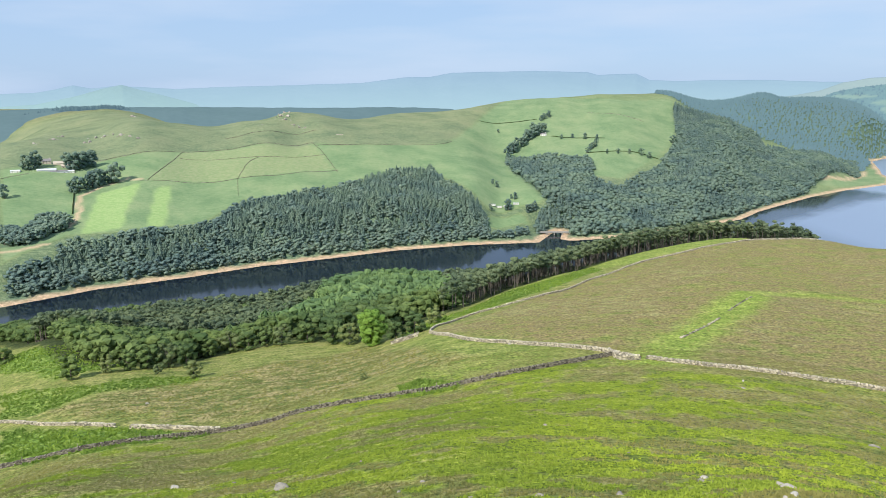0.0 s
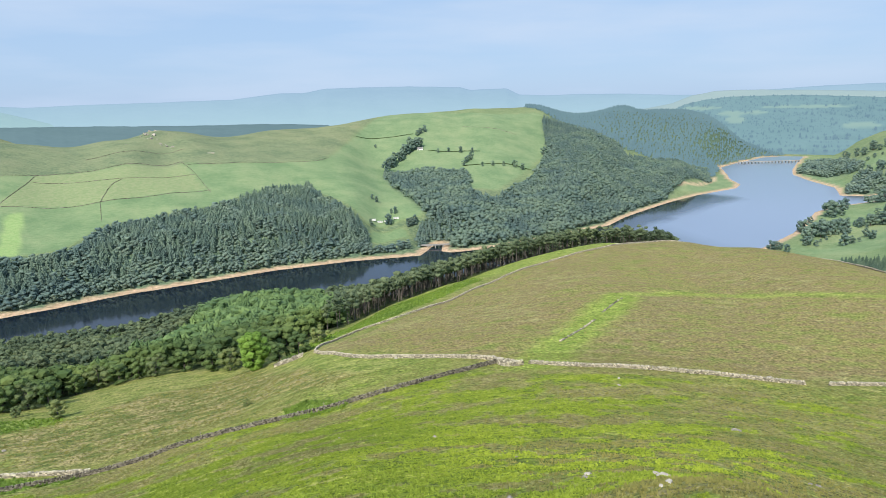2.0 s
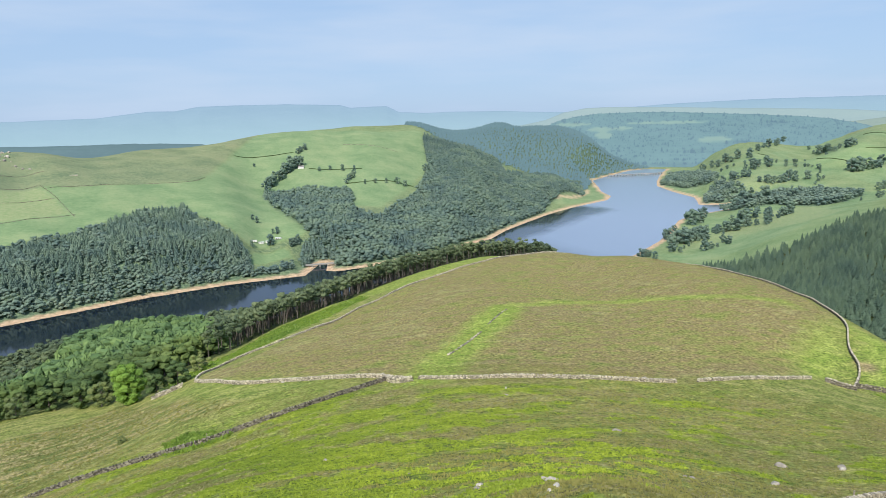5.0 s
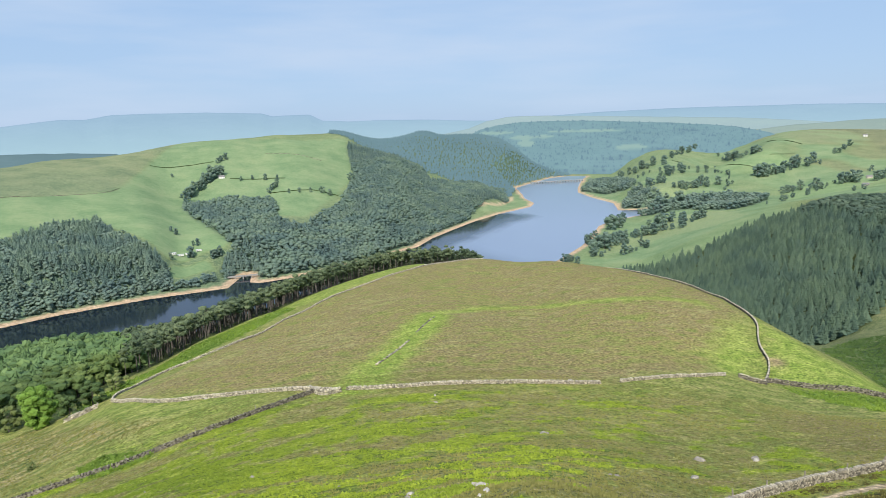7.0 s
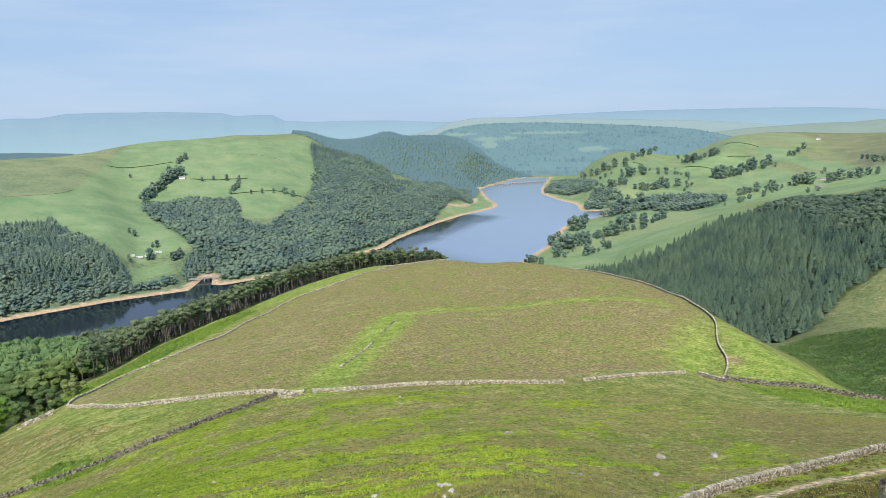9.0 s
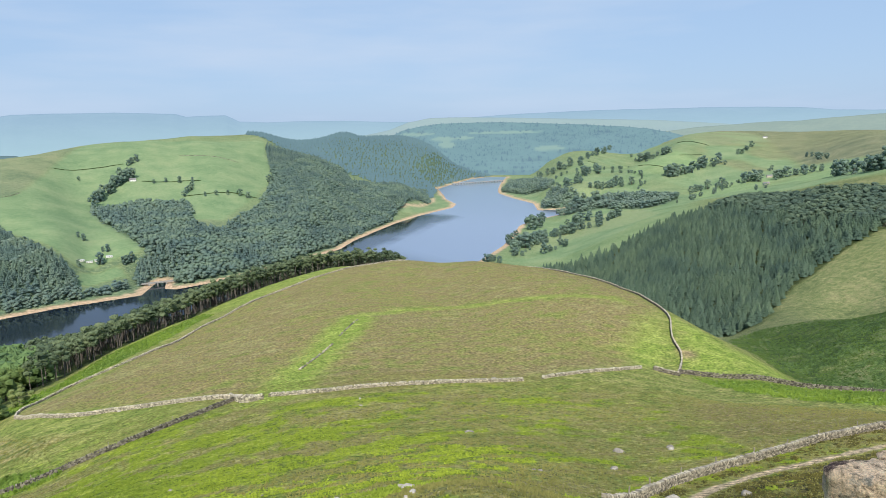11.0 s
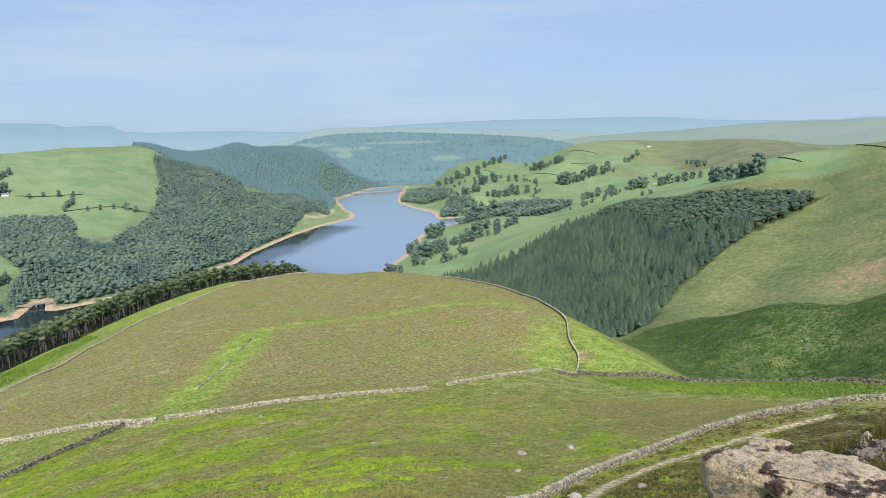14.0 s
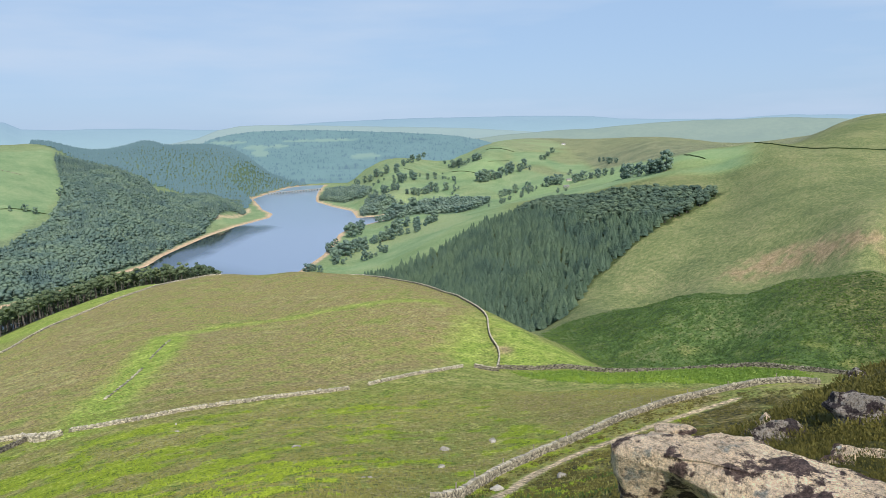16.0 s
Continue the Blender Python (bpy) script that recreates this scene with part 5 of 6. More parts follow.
EAST_TREES_E = [(1521, 1581, 21.6), (1550, 1614, 24.1), (2107, 1979, 25.5), (2142, 2009, 19.5), (2130, 1988, 25.6), (2134, 1967, 25.6), (2133, 1967, 24.3), (2145, 1972, 25.3), (2127, 1940, 22.8), (2085, 1885, 20.3), (2022, 1822, 19), (1735, 1553, 20.8), (1789, 1593, 19.7), (1766, 1561, 25.9), (1743, 1530, 26.4), (1730, 1517, 24.5), (1740, 1519, 23.5), (1755, 1517, 24.5), (2221, 2119, 17.8), (1486, 1291, 21.8), (1494, 1283, 24.1), (1500, 1287, 24.8), (1509, 1288, 25.1), (1519, 1290, 19.5), (1536, 1294, 24.5), (1553, 1299, 22.9), (1568, 1307, 18.7), (1580, 1305, 23.9), (1597, 1310, 20.9), (1598, 1309, 18.5)]
EAST_TREES_F = [(1628, 1324, 26.3), (1638, 1326, 22.4), (1642, 1320, 21.8), (1668, 1329, 20.9), (1673, 1336, 26.4), (1688, 1332, 20), (1683, 1324, 26.8), (1702, 1327, 19.6), (1717, 1336, 23.7), (1722, 1330, 20.7), (1741, 1334, 26.7), (1354, 1113, 16.6), (1376, 1120, 18.6), (1390, 1114, 15.9), (1402, 1110, 18.4), (1431, 1121, 19.7), (1409, 1090, 17.7), (1426, 1092, 17.8), (1424, 1082, 18.7), (1410, 1053, 21.3), (1467, 1061, 19.9), (1477, 1058, 16.4), (1487, 1057, 17.9), (1484, 1036, 20.6), (1501, 1038, 20.5), (1488, 1018, 19.3), (1519, 1025, 20), (1507, 1003, 17), (1536, 1012, 14.4), (1569, 1029, 15.1)]
EAST_TREES_G = [(1556, 1008, 19.2), (1557, 992, 18.8), (1562, 986, 19.6), (1574, 980, 20.8), (1568, 962, 16.5), (1553, 944, 15.3), (1575, 950, 19.8), (1568, 933, 15.1), (1573, 925, 16.8), (1289, 743, 18), (1261, 721, 17.5), (1259, 714, 21), (1249, 696, 21), (1250, 693, 26.7), (1208, 665, 21.7), (1136, 619, 20.4), (1152, 623, 24.2), (1096, 586, 21.6), (1091, 574, 19.4), (1087, 571, 23.2), (1098, 571, 23.8), (1072, 548, 16.9), (1098, 562, 18.6), (1091, 553, 23.5), (1078, 536, 26.7), (1068, 533, 34.9), (1309, 908, 13.3), (1250, 861, 11.8), (1274, 870, 12), (1730, 1306, 15.8)]
EAST_TREES_H = [(1903, 1391, 16.2), (1925, 1393, 15), (1989, 1419, 14), (2009, 1425, 14.5), (2083, 1460, 16.1), (1720, 1874, 19.4), (1814, 1957, 22.5), (1856, 1991, 22.9), (2005, 2114, 18), (2042, 2127, 24.1), (2155, 2220, 24.2), (2226, 2273, 19.2), (2267, 2305, 24.8), (2335, 2348, 16.8), (1691, 2106, 16.7), (1703, 2096, 20.3), (1633, 1976, 16.6), (1570, 1872, 19.6), (1545, 1830, 19.9), (1534, 1789, 16.3), (1564, 1814, 21.9), (1568, 1798, 23.1), (1548, 1753, 15.4), (1585, 1770, 21.9), (1597, 1759, 21.3), (1982, 1205, 15.3), (1961, 1186, 16.9), (1906, 1138, 12.6), (1858, 1099, 16.2), (1831, 1077, 14.5)]
for x, y, tall in EAST_TREES_A + EAST_TREES_B + EAST_TREES_C + EAST_TREES_D + EAST_TREES_E + EAST_TREES_F + EAST_TREES_G + EAST_TREES_H:
    if tree_dice.uniform() < 0.1:
        continue
    x, y = x + tree_dice.uniform(-9, 9), y + tree_dice.uniform(-9, 9)
    tree(x, y, tall * tree_dice.uniform(0.75, 1.45), tree_dice.uniform(0.9, 1.35), FIELD_TREES[tree_dice.randint(4)], "field_tree", "dark rounded hedgerow tree among pale green fields", "trees of the eastern fields")
for line in (PLAN["LINE_HEDGE_LOW"], PLAN["LINE_HEDGE_MID"], PLAN["LINE_HEDGE_HIGH"], PLAN["LINE_HEDGE_BECK"]):
    for x, y, _, _ in zip(*along(line, 26)):
        x, y = x + tree_dice.uniform(-14, 14), y + tree_dice.uniform(-14, 14)
        tree(x, y, tree_dice.uniform(5, 14), tree_dice.uniform(1.0, 1.5), FIELD_TREES[tree_dice.randint(4)], "field_tree", "small bushy tree in a straggling hedge line", "trees of the eastern fields")
WEST_TREES_A = [(-633, 1081, 21.1), (-626, 1085, 19.9), (-627, 1096, 23.4), (-624, 1104, 15.4), (-584, 1114, 24.5), (-577, 1118, 25.1), (-574, 1125, 20.8), (-571, 1132, 24.3), (-565, 1141, 23.1), (-562, 1142, 24.4), (-528, 1013, 18.7), (-524, 1021, 19.9), (-520, 1033, 17.3), (-516, 1045, 21.3), (-511, 1048, 24.4), (-508, 1060, 19.9), (-503, 1067, 18.4), (-494, 1071, 26.8), (-593, 956, 17.9), (15, 1180, 10.1), (22, 1152, 9.6), (29, 1133, 10.1), (34, 1115, 9.3), (88, 1245, 7.9), (95, 1234, 10.4), (114, 1170, 7.6), (120, 1160, 10.7), (134, 1713, 8), (245, 1779, 12.8), (253, 1792, 13.4)]
WEST_TREES_B = [(255, 1792, 11.6), (268, 1805, 11.7), (267, 1812, 13.9), (142, 1530, 21.7), (147, 1560, 21.3), (158, 1572, 21.9), (163, 1591, 16.1), (166, 1603, 22.5), (180, 1615, 20.5), (186, 1621, 19.9), (190, 1640, 16.1), (196, 1653, 23.3), (205, 1658, 17.7), (210, 1664, 18.6), (222, 1677, 17.4), (213, 1691, 23.8), (219, 1677, 21.5), (219, 1684, 20.9), (230, 1689, 22.5), (239, 1688, 22.1), (535, 1662, 17.3), (310, 1524, 11.3), (321, 1553, 12.5), (328, 1565, 11.8), (336, 1570, 12.1), (343, 1595, 10.9), (274, 1648, 9.4), (300, 1651, 9.4), (325, 1632, 13.5), (351, 1627, 9)]
WEST_TREES_C = [(348, 1509, 9.4), (371, 1510, 10.4), (397, 1516, 10.3), (424, 1522, 13.9), (438, 1511, 12.6), (75, 1104, 10.5), (135, 1112, 12.5), (140, 1116, 11.6), (146, 1120, 13.8), (105, 1120, 16.1)]
for x, y, tall in WEST_TREES_A + WEST_TREES_B + WEST_TREES_C:
    tree(x, y, tall * 1.15, tree_dice.uniform(0.85, 1.2), FIELD_TREES[tree_dice.randint(4)], "field_tree", "dark rounded tree on the pasture by the farm", "trees of the western fields")
BANK_TREES = [(-134, 240, 9), (-88, 235, 6.5), (-125, 249, 7), (-119, 254, 8), (-114, 258, 9.5), (-107, 261, 10), (-101, 263, 9), (-102, 294, 9), (-96, 303, 10), (-87, 300, 9), (-79, 300, 9), (-72, 299, 9.5), (-61, 302, 9), (-47, 287, 9.5), (-39, 279, 10), (-18, 254, 8), (-11, 255, 8.5), (-4, 281, 7.5), (-201, 307, 8), (-104, 243, 4), (-23, 189, 2)]
for i, (x, y, tall) in enumerate(BANK_TREES):
    if tall < 7 or i % 3 == 2:
        tree(x, y, tall, tree_dice.uniform(1.0, 1.4), THORNS[i % 3], "hawthorn", "grey-green hawthorn bush on rough grass", "bushes of the wood edge")
    else:
        tree(x, y, tall, tree_dice.uniform(1.0, 1.35), BANK_OAKS[i % 3], "oak", "small dark green oak at the wood edge", "trees of the wood edge")
tree(-28, 262, 15.0, 1.12, ASH, "ash", "bright yellow-green ash standing out before the dark wood")




# ---- dry-stone walls ----
def dry_wall(line, tall, stone, label, group="dry-stone walls", posts=0.0, ruin=0.0, seed=1, deep=0.5, mat="wall", cope="coping"):
    """A wall of rough courses with upright coping stones, built of separate blocks; ruin: how much has fallen."""
    rs = np.random.RandomState(seed)
    x0, y0 = line[0]
    thing = empty("dry_stone_wall", pose(x0, y0, level(x0, y0)), label, "wall", group)
    org = np.array([x0, y0, level(x0, y0)])
    courses = max(2, int(round(tall / (stone * 0.5))))
    lift = tall / courses
    c, h, yaw = [], [], []
    for k in range(courses):
        x, y, a, s = along(line, stone)
        shift = rs.uniform(-0.3, 0.3, len(x)) * stone
        x, y = x + np.cos(a) * shift, y + np.sin(a) * shift
        keep = rs.uniform(size=len(x)) > ruin * (0.3 + 0.9 * k / courses) * (1 + 0.8 * swell(s, s * 0, 9, seed))
        sag = swell(s, s * 0, 6, seed + 3) * 0.08 * tall * (k + 1) / courses
        z = height(x, y) - 0.1 + lift * (k + 0.5) + sag + rs.uniform(-0.03, 0.03, len(x))
        side = rs.uniform(-0.05, 0.05, len(x))
        c.append(np.stack([x - np.sin(a) * side, y + np.cos(a) * side, z], -1)[keep])
        w = deep * 0.5 * (1.15 - 0.3 * k / courses)
        h.append(np.stack([stone * rs.uniform(0.36, 0.58, len(x)), w * rs.uniform(0.85, 1.12, len(x)), lift * rs.uniform(0.42, 0.62, len(x))], -1)[keep])
        yaw.append((a + rs.uniform(-0.08, 0.08, len(x)))[keep])
    v, f = boxes(np.concatenate(c) - org, np.concatenate(h), np.concatenate(yaw), 0.16, rs)
    tagged(part("walling", raw_mesh("walling", v, f, [MAT[mat]]), thing), kind="stuff")
    x, y, a, s = along(line, stone * 0.62)
    keep = rs.uniform(size=len(x)) > 0.05 + ruin * 1.1
    if keep.sum() > 3:
        z = height(x, y) - 0.1 + tall + 0.1 + swell(s, s * 0, 6, seed + 3) * 0.08 * tall
        n = keep.sum()
        v, f = boxes(np.stack([x, y, z], -1)[keep] - org, np.stack([stone * rs.uniform(0.18, 0.32, n), deep * rs.uniform(0.36, 0.52, n), rs.uniform(0.09, 0.2, n)], -1), a[keep] + rs.uniform(-0.2, 0.2, n), 0.25, rs)
        tagged(part("coping", raw_mesh("coping", v, f, [MAT[cope]]), thing, "upright coping stones"), kind="stuff")
    if posts:
        x, y, a, s = along(line, posts)
        for px, py, pa in zip(x[1:], y[1:], a[1:]):
            post = part("fence_post", POST, thing, "weathered timber post", pose(px - x0 - 0.4 * math.sin(pa), py - y0 + 0.4 * math.cos(pa), level(px, py) - org[2] - 0.1, rs.uniform(-4, 4), rs.uniform(-4, 4), 0))
    return thing


POST = box_mesh("fence_post", (0.13, 0.13, 1.85), MAT["post"], (0, 0, 0.92), 0.02)
dry_wall(PLAN["WALL_PATH"], 1.05, 0.3, "grey dry-stone wall with leaning posts beside the footpath", posts=9.0, seed=101, deep=0.55, mat="grey_wall", cope="grey_coping")
dry_wall(PLAN["WALL_LOWER"], 0.9, 0.45, "long dark dry-stone wall crossing the moor slope", posts=14.0, seed=102, cope="wall")
dry_wall(PLAN["WALL_OLD_LEFT"], 0.8, 0.65, "low broken dry-stone wall among bracken", ruin=0.12, seed=103, mat="pale_wall")
dry_wall(PLAN["WALL_OLD_MID"], 1.0, 0.65, "dry-stone wall meeting a gateway among bracken", ruin=0.08, seed=104, mat="pale_wall")
dry_wall(PLAN["WALL_MID"], 0.95, 0.45, "pale dry-stone wall bounding the brown moor", seed=105, mat="pale_wall")
dry_wall(PLAN["WALL_FOLD"], 1.2, 0.6, "short dry-stone wall closing a small fold", ruin=0.05, seed=106, mat="pale_wall")
dry_wall(PLAN["WALL_RIGHT"], 0.8, 0.4, "pale tumbled dry-stone wall across the moor", ruin=0.1, seed=107, deep=0.55, mat="pale_wall")
dry_wall(PLAN["WALL_RIGHT_SECOND"], 0.75, 0.4, "pale tumbled dry-stone wall beyond a gap", ruin=0.15, seed=108, deep=0.55, mat="pale_wall")
dry_wall(PLAN["WALL_CORNER"], 1.25, 0.6, "short dry-stone wall beside a gateway", seed=109)
dry_wall(PLAN["WALL_SPUR_EAST"], 1.1, 0.5, "winding dry-stone wall along the moor's brow", seed=110)
dry_wall(PLAN["WALL_SPUR_WEST"], 0.75, 0.5, "low gappy dry-stone wall between brown moor and green bank", ruin=0.25, seed=111, mat="pale_wall")
dry_wall(PLAN["WALL_CLOUGH"], 1.35, 0.6, "dark dry-stone wall above a bracken clough", posts=8.0, seed=112, cope="wall")
dry_wall(PLAN["WALL_RUIN"], 0.3, 0.45, "ruined dry-stone wall sunk in bright grass", ruin=0.8, seed=113, deep=0.6)
dry_wall(PLAN["WALL_RUIN_UPPER"], 0.25, 0.45, "scattered remains of a dry-stone wall", ruin=0.85, seed=114, deep=0.6)
dry_wall(PLAN["WALL_TREE"], 1.3, 0.7, "collapsed pale stone wall by the ash tree", ruin=0.4, seed=115, deep=1.4, mat="pale_wall")


def field_wall(line, label, kind, tall, thick, mat, seed):
    """A far field boundary: an uneven low bank of stone or hedge."""
    rs = np.random.RandomState(seed)
    x, y, a, s = along(line, 2.2)
    z = height(x, y)
    c = np.stack([x, y, z + tall * 0.4], -1)
    n = len(x)
    v, f = boxes(c, np.stack([np.full(n, 1.35), thick * rs.uniform(0.7, 1.2, n), tall * rs.uniform(0.45, 0.7, n)], -1), a, 0.18, rs)
    return tagged(new(kind, raw_mesh(kind, v, f, [mat])), label, kind.split("_")[-1], "field boundaries", "")


for i, key in enumerate(sorted(k for k in PLAN if k.startswith("STONE_"))):
    field_wall(PLAN[key], "thin grey stone wall between green pastures", "field_wall", 0.65, 0.25, MAT["wall"], 200 + i)
for i, key in enumerate(sorted(k for k in PLAN if k.startswith("HEDGE_"))):
    field_wall(PLAN[key], "dark clipped hedge along a pale green field", "field_hedge", 1.4, 0.6, MAT["hedge"], 230 + i)



# ---- farms, cottages and bridges ----
def house(x, y, turn_, size, eaves, ridge, walls, roof_mat, label, name="farmhouse", windows=3, chimney=True, rows=2):
    w, d = size
    z = min(level(x + a * w * 0.5, y + b * d * 0.5) for a in (-1, 1) for b in (-1, 1))
    t = empty(name, pose(x, y, z - 0.2, 0, 0, turn_), label, "building", "")
    v = [(-w / 2, -d / 2, 0), (w / 2, -d / 2, 0), (w / 2, d / 2, 0), (-w / 2, d / 2, 0), (-w / 2, -d / 2, eaves), (w / 2, -d / 2, eaves), (w / 2, d / 2, eaves), (-w / 2, d / 2, eaves), (-w / 2, 0, eaves + ridge - 0.1), (w / 2, 0, eaves + ridge - 0.1)]
    part("wall", raw_mesh("wall", v, [np.array([(0, 1, 5, 4), (2, 3, 7, 6)]), np.array([(1, 2, 6), (1, 6, 9), (1, 9, 5), (3, 0, 4), (3, 4, 8), (3, 8, 7)])], [walls]), t)
    o, th = 0.35, 0.22
    for side in (-1, 1):
        e = [(-w / 2 - o, side * (d / 2 + o), eaves - o * ridge / (d / 2)), (w / 2 + o, side * (d / 2 + o), eaves - o * ridge / (d / 2)), (w / 2 + o, 0, eaves + ridge), (-w / 2 - o, 0, eaves + ridge)]
        e += [(p[0], p[1], p[2] + th) for p in e]
        part("roof_slope", raw_mesh("roof_slope", e, np.array([(0, 1, 2, 3), (7, 6, 5, 4), (0, 4, 5, 1), (1, 5, 6, 2), (2, 6, 7, 3), (3, 7, 4, 0)]), [roof_mat]), t)
    if chimney:
        part("chimney", box_mesh("chimney", (0.9, 0.7, 1.6), walls, (w * 0.36, 0, eaves + ridge + 0.5), 0.04), t)
    for row in range(rows):
        for i in range(windows):
            wx = -w / 2 + w * (i + 0.5) / windows
            if row == 0 and i == windows // 2:
                part("door", box_mesh("door", (0.95, 0.12, 2.0), MAT["post"], (wx, -d / 2 - 0.02, 1.1), 0.02), t)
            else:
                win = part("window", box_mesh("window", (0.95, 0.1, 1.2), MAT["glass"], (wx, -d / 2 - 0.015, 1.6 + 2.6 * row), 0.02), t)
                part("sill", box_mesh("sill", (1.2, 0.25, 0.12), MAT["farm_stone"], (wx, -d / 2 - 0.08, 0.94 + 2.6 * row), 0.02), win)
    return t


house(-625, 1127, 28, (13, 7.5), 5.4, 3.4, MAT["farm_stone"], MAT["slate"], "stone farmhouse with slate roof and chimney")
house(-607, 1130, 28, (17, 8), 4.6, 3.0, MAT["farm_stone"], MAT["farm_stone"], "pale stone barn with a buff roof", "barn", 2, False, 1)
house(-594, 1123, 30, (12, 7), 4.0, 2.4, MAT["farm_stone"], MAT["farm_stone"], "lower stone barn beside the yard", "barn", 2, False, 1)
house(-606, 1090, 28, (26, 12), 4.2, 1.8, MAT["tin"], MAT["tin"], "long grey sheeted cattle shed", "shed", 3, False, 1)
house(-590, 1094, 28, (24, 10), 3.8, 1.5, MAT["tin"], MAT["slate"], "grey sheeted shed beside the yard", "shed", 3, False, 1)
house(-578, 1101, 28, (15, 8), 3.4, 1.4, MAT["render"], MAT["tin"], "small white-walled shed beside the farmyard", "shed", 2, False, 1)
house(-642, 1070, 20, (13, 6), 3.0, 1.2, MAT["render"], MAT["tin"], "low white shed apart from the farm", "shed", 2, False, 1)
house(236, 1674, -10, (13, 7), 4.6, 2.6, MAT["render"], MAT["slate"], "white cottage beside a clump of trees", "cottage")
house(2398, 1634, -50, (14, 7), 5, 3, MAT["render"], MAT["slate"], "white hill farm high on the valley side", "cottage")
house(1392, 940, -40, (12, 7), 4.6, 2.6, MAT["farm_stone"], MAT["slate"], "stone cottage among trees at a field top", "cottage")
house(1590, 1066, -40, (13, 7), 4.6, 2.6, MAT["farm_stone"], MAT["slate"], "stone farmhouse half hidden by trees", "cottage")
house(-214, 1488, 5, (16, 5), 1.8, 0.4, MAT["farm_stone"], MAT["farm_stone"], "low ruined sheepfold on the hillside", "sheepfold", 1, False, 0)


def hut(x, y, turn_):
    z = level(x, y)
    t = empty("holiday_hut", pose(x, y, z + 0.1, 0, 0, turn_), "white holiday hut on a lakeside lawn", "hut", "huts on the lawn")
    part("body", box_mesh("body", (9, 3, 2.6), MAT["render"], (0, 0, 1.5), 0.15), t)
    part("roof", box_mesh("roof", (9.4, 3.4, 0.25), MAT["tin"], (0, 0, 2.95), 0.1), t)
    for i in (-3, 0, 3):
        part("window", box_mesh("window", (1.2, 0.08, 0.9), MAT["glass"], (i, -1.52, 1.8), 0.02), t)
    for i in (-3.5, 3.5):
        part("wheel", box_mesh("wheel", (0.5, 2.4, 0.4), MAT["slate"], (i, 0, 0.1), 0.1), t)


for x, y, a in ((80, 1127, 4), (91, 1131, -3), (103, 1136, 6), (118, 1133, -5)):
    hut(x, y, a)


def arched_bridge(a, b, deck_z, bays, label, name="bridge", wide=6.0):
    """A low viaduct: deck, parapets and a row of piers with a lintel over each bay."""
    (ax, ay), (bx, by) = a, b
    long_ = math.hypot(bx - ax, by - ay)
    t = empty(name, pose((ax + bx) / 2, (ay + by) / 2, 0, 0, 0, math.degrees(math.atan2(by - ay, bx - ax))), label, "bridge")
    part("deck", box_mesh("deck", (long_, wide, 0.7), MAT["concrete"], (0, 0, deck_z), 0.05), t)
    for s in (-1, 1):
        part("parapet", box_mesh("parapet", (long_, 0.4, 1.1), MAT["concrete"], (0, s * (wide / 2 - 0.2), deck_z + 1.0), 0.05), t)
    for i in range(bays + 1):
        part("pier", box_mesh("pier", (1.6, wide * 0.85, deck_z + 3), MAT["concrete"], (-long_ / 2 + long_ * i / bays, 0, (deck_z - 3) / 2), 0.1), t)
    return t


arched_bridge((144, 1046), (190, 1044), 3.6, 4, "low dark road bridge over a side inlet", "bridge", 4.0)
arched_bridge((1398, 2210), (1618, 2200), 6.0, 18, "long low viaduct across the reservoir head", "viaduct", 8.0)
mast = empty("radio_mast", pose(2200, 2665, level(2200, 2665)), "slim pale mast on a far wooded hillside", "mast")
part("pole", box_mesh("pole", (1.6, 1.6, 40), MAT["render"], (0, 0, 20), 0.2), mast)



# ---- what grows on the slope: tufts, fronds and scrub, too many to count ----
def tufts(rs, name, label, x, y, tall, wide, blades, mat):
    z = height(x, y)
    n = len(x)
    a = rs.uniform(0, 6.28, (n, blades))
    d = rs.uniform(0.1, 1, (n, blades)) * wide
    h = rs.uniform(0.5, 1.1, (n, blades)) * rs.uniform(*tall, n)[:, None]
    foot = np.stack([x[:, None] + d * 0.7 * np.cos(a), y[:, None] + d * 0.7 * np.sin(a), np.repeat(z[:, None], blades, 1) - 0.06], -1)
    b = a + rs.uniform(-1.2, 1.2, (n, blades))
    w = wide * rs.uniform(0.35, 0.7, (n, blades))
    left = foot + np.stack([-np.sin(b) * w, np.cos(b) * w, 0 * w], -1)
    right = foot + np.stack([np.sin(b) * w, -np.cos(b) * w, 0 * w], -1)
    lean = rs.uniform(0, 0.8, (n, blades)) * h
    tip = foot + np.stack([np.cos(a) * lean, np.sin(a) * lean, h], -1)
    v = np.stack([left, right, tip], 2).reshape(-1, 3)
    me = raw_mesh(name, v, np.arange(len(v)).reshape(-1, 3), [mat])
    tone = me.attributes.new("own", "FLOAT", "POINT")
    tone.data.foreach_set("value", np.repeat(np.clip(0.55 + 0.35 * swell(x, y, 7, 59) + rs.uniform(-0.3, 0.3, n), 0, 1), blades * 3).astype(np.float32))
    return tagged(new(name, me), label, "plants", kind="stuff")


def slope_places(rs, n, a0, a1, r0, r1):
    a, r = np.radians(rs.uniform(a0, a1, n)), rs.uniform(r0 ** 1.3, r1 ** 1.3, n) ** (1 / 1.3)
    return r * np.sin(a), r * np.cos(a)


grow = np.random.RandomState(77)
x, y = slope_places(grow, 150000, -37, 66, 34, 180)
c = cover(x, y)
luck = grow.uniform(size=len(x))
free = c["soil"] < 0.3
on = (c["bilberry"] > 0.35 + luck * 0.5) & free
tufts(grow, "bilberry_scrub", "bright yellow-green bilberry scrub over the slope", x[on], y[on], (0.12, 0.3), 0.26, 4, MAT["bilberry"])
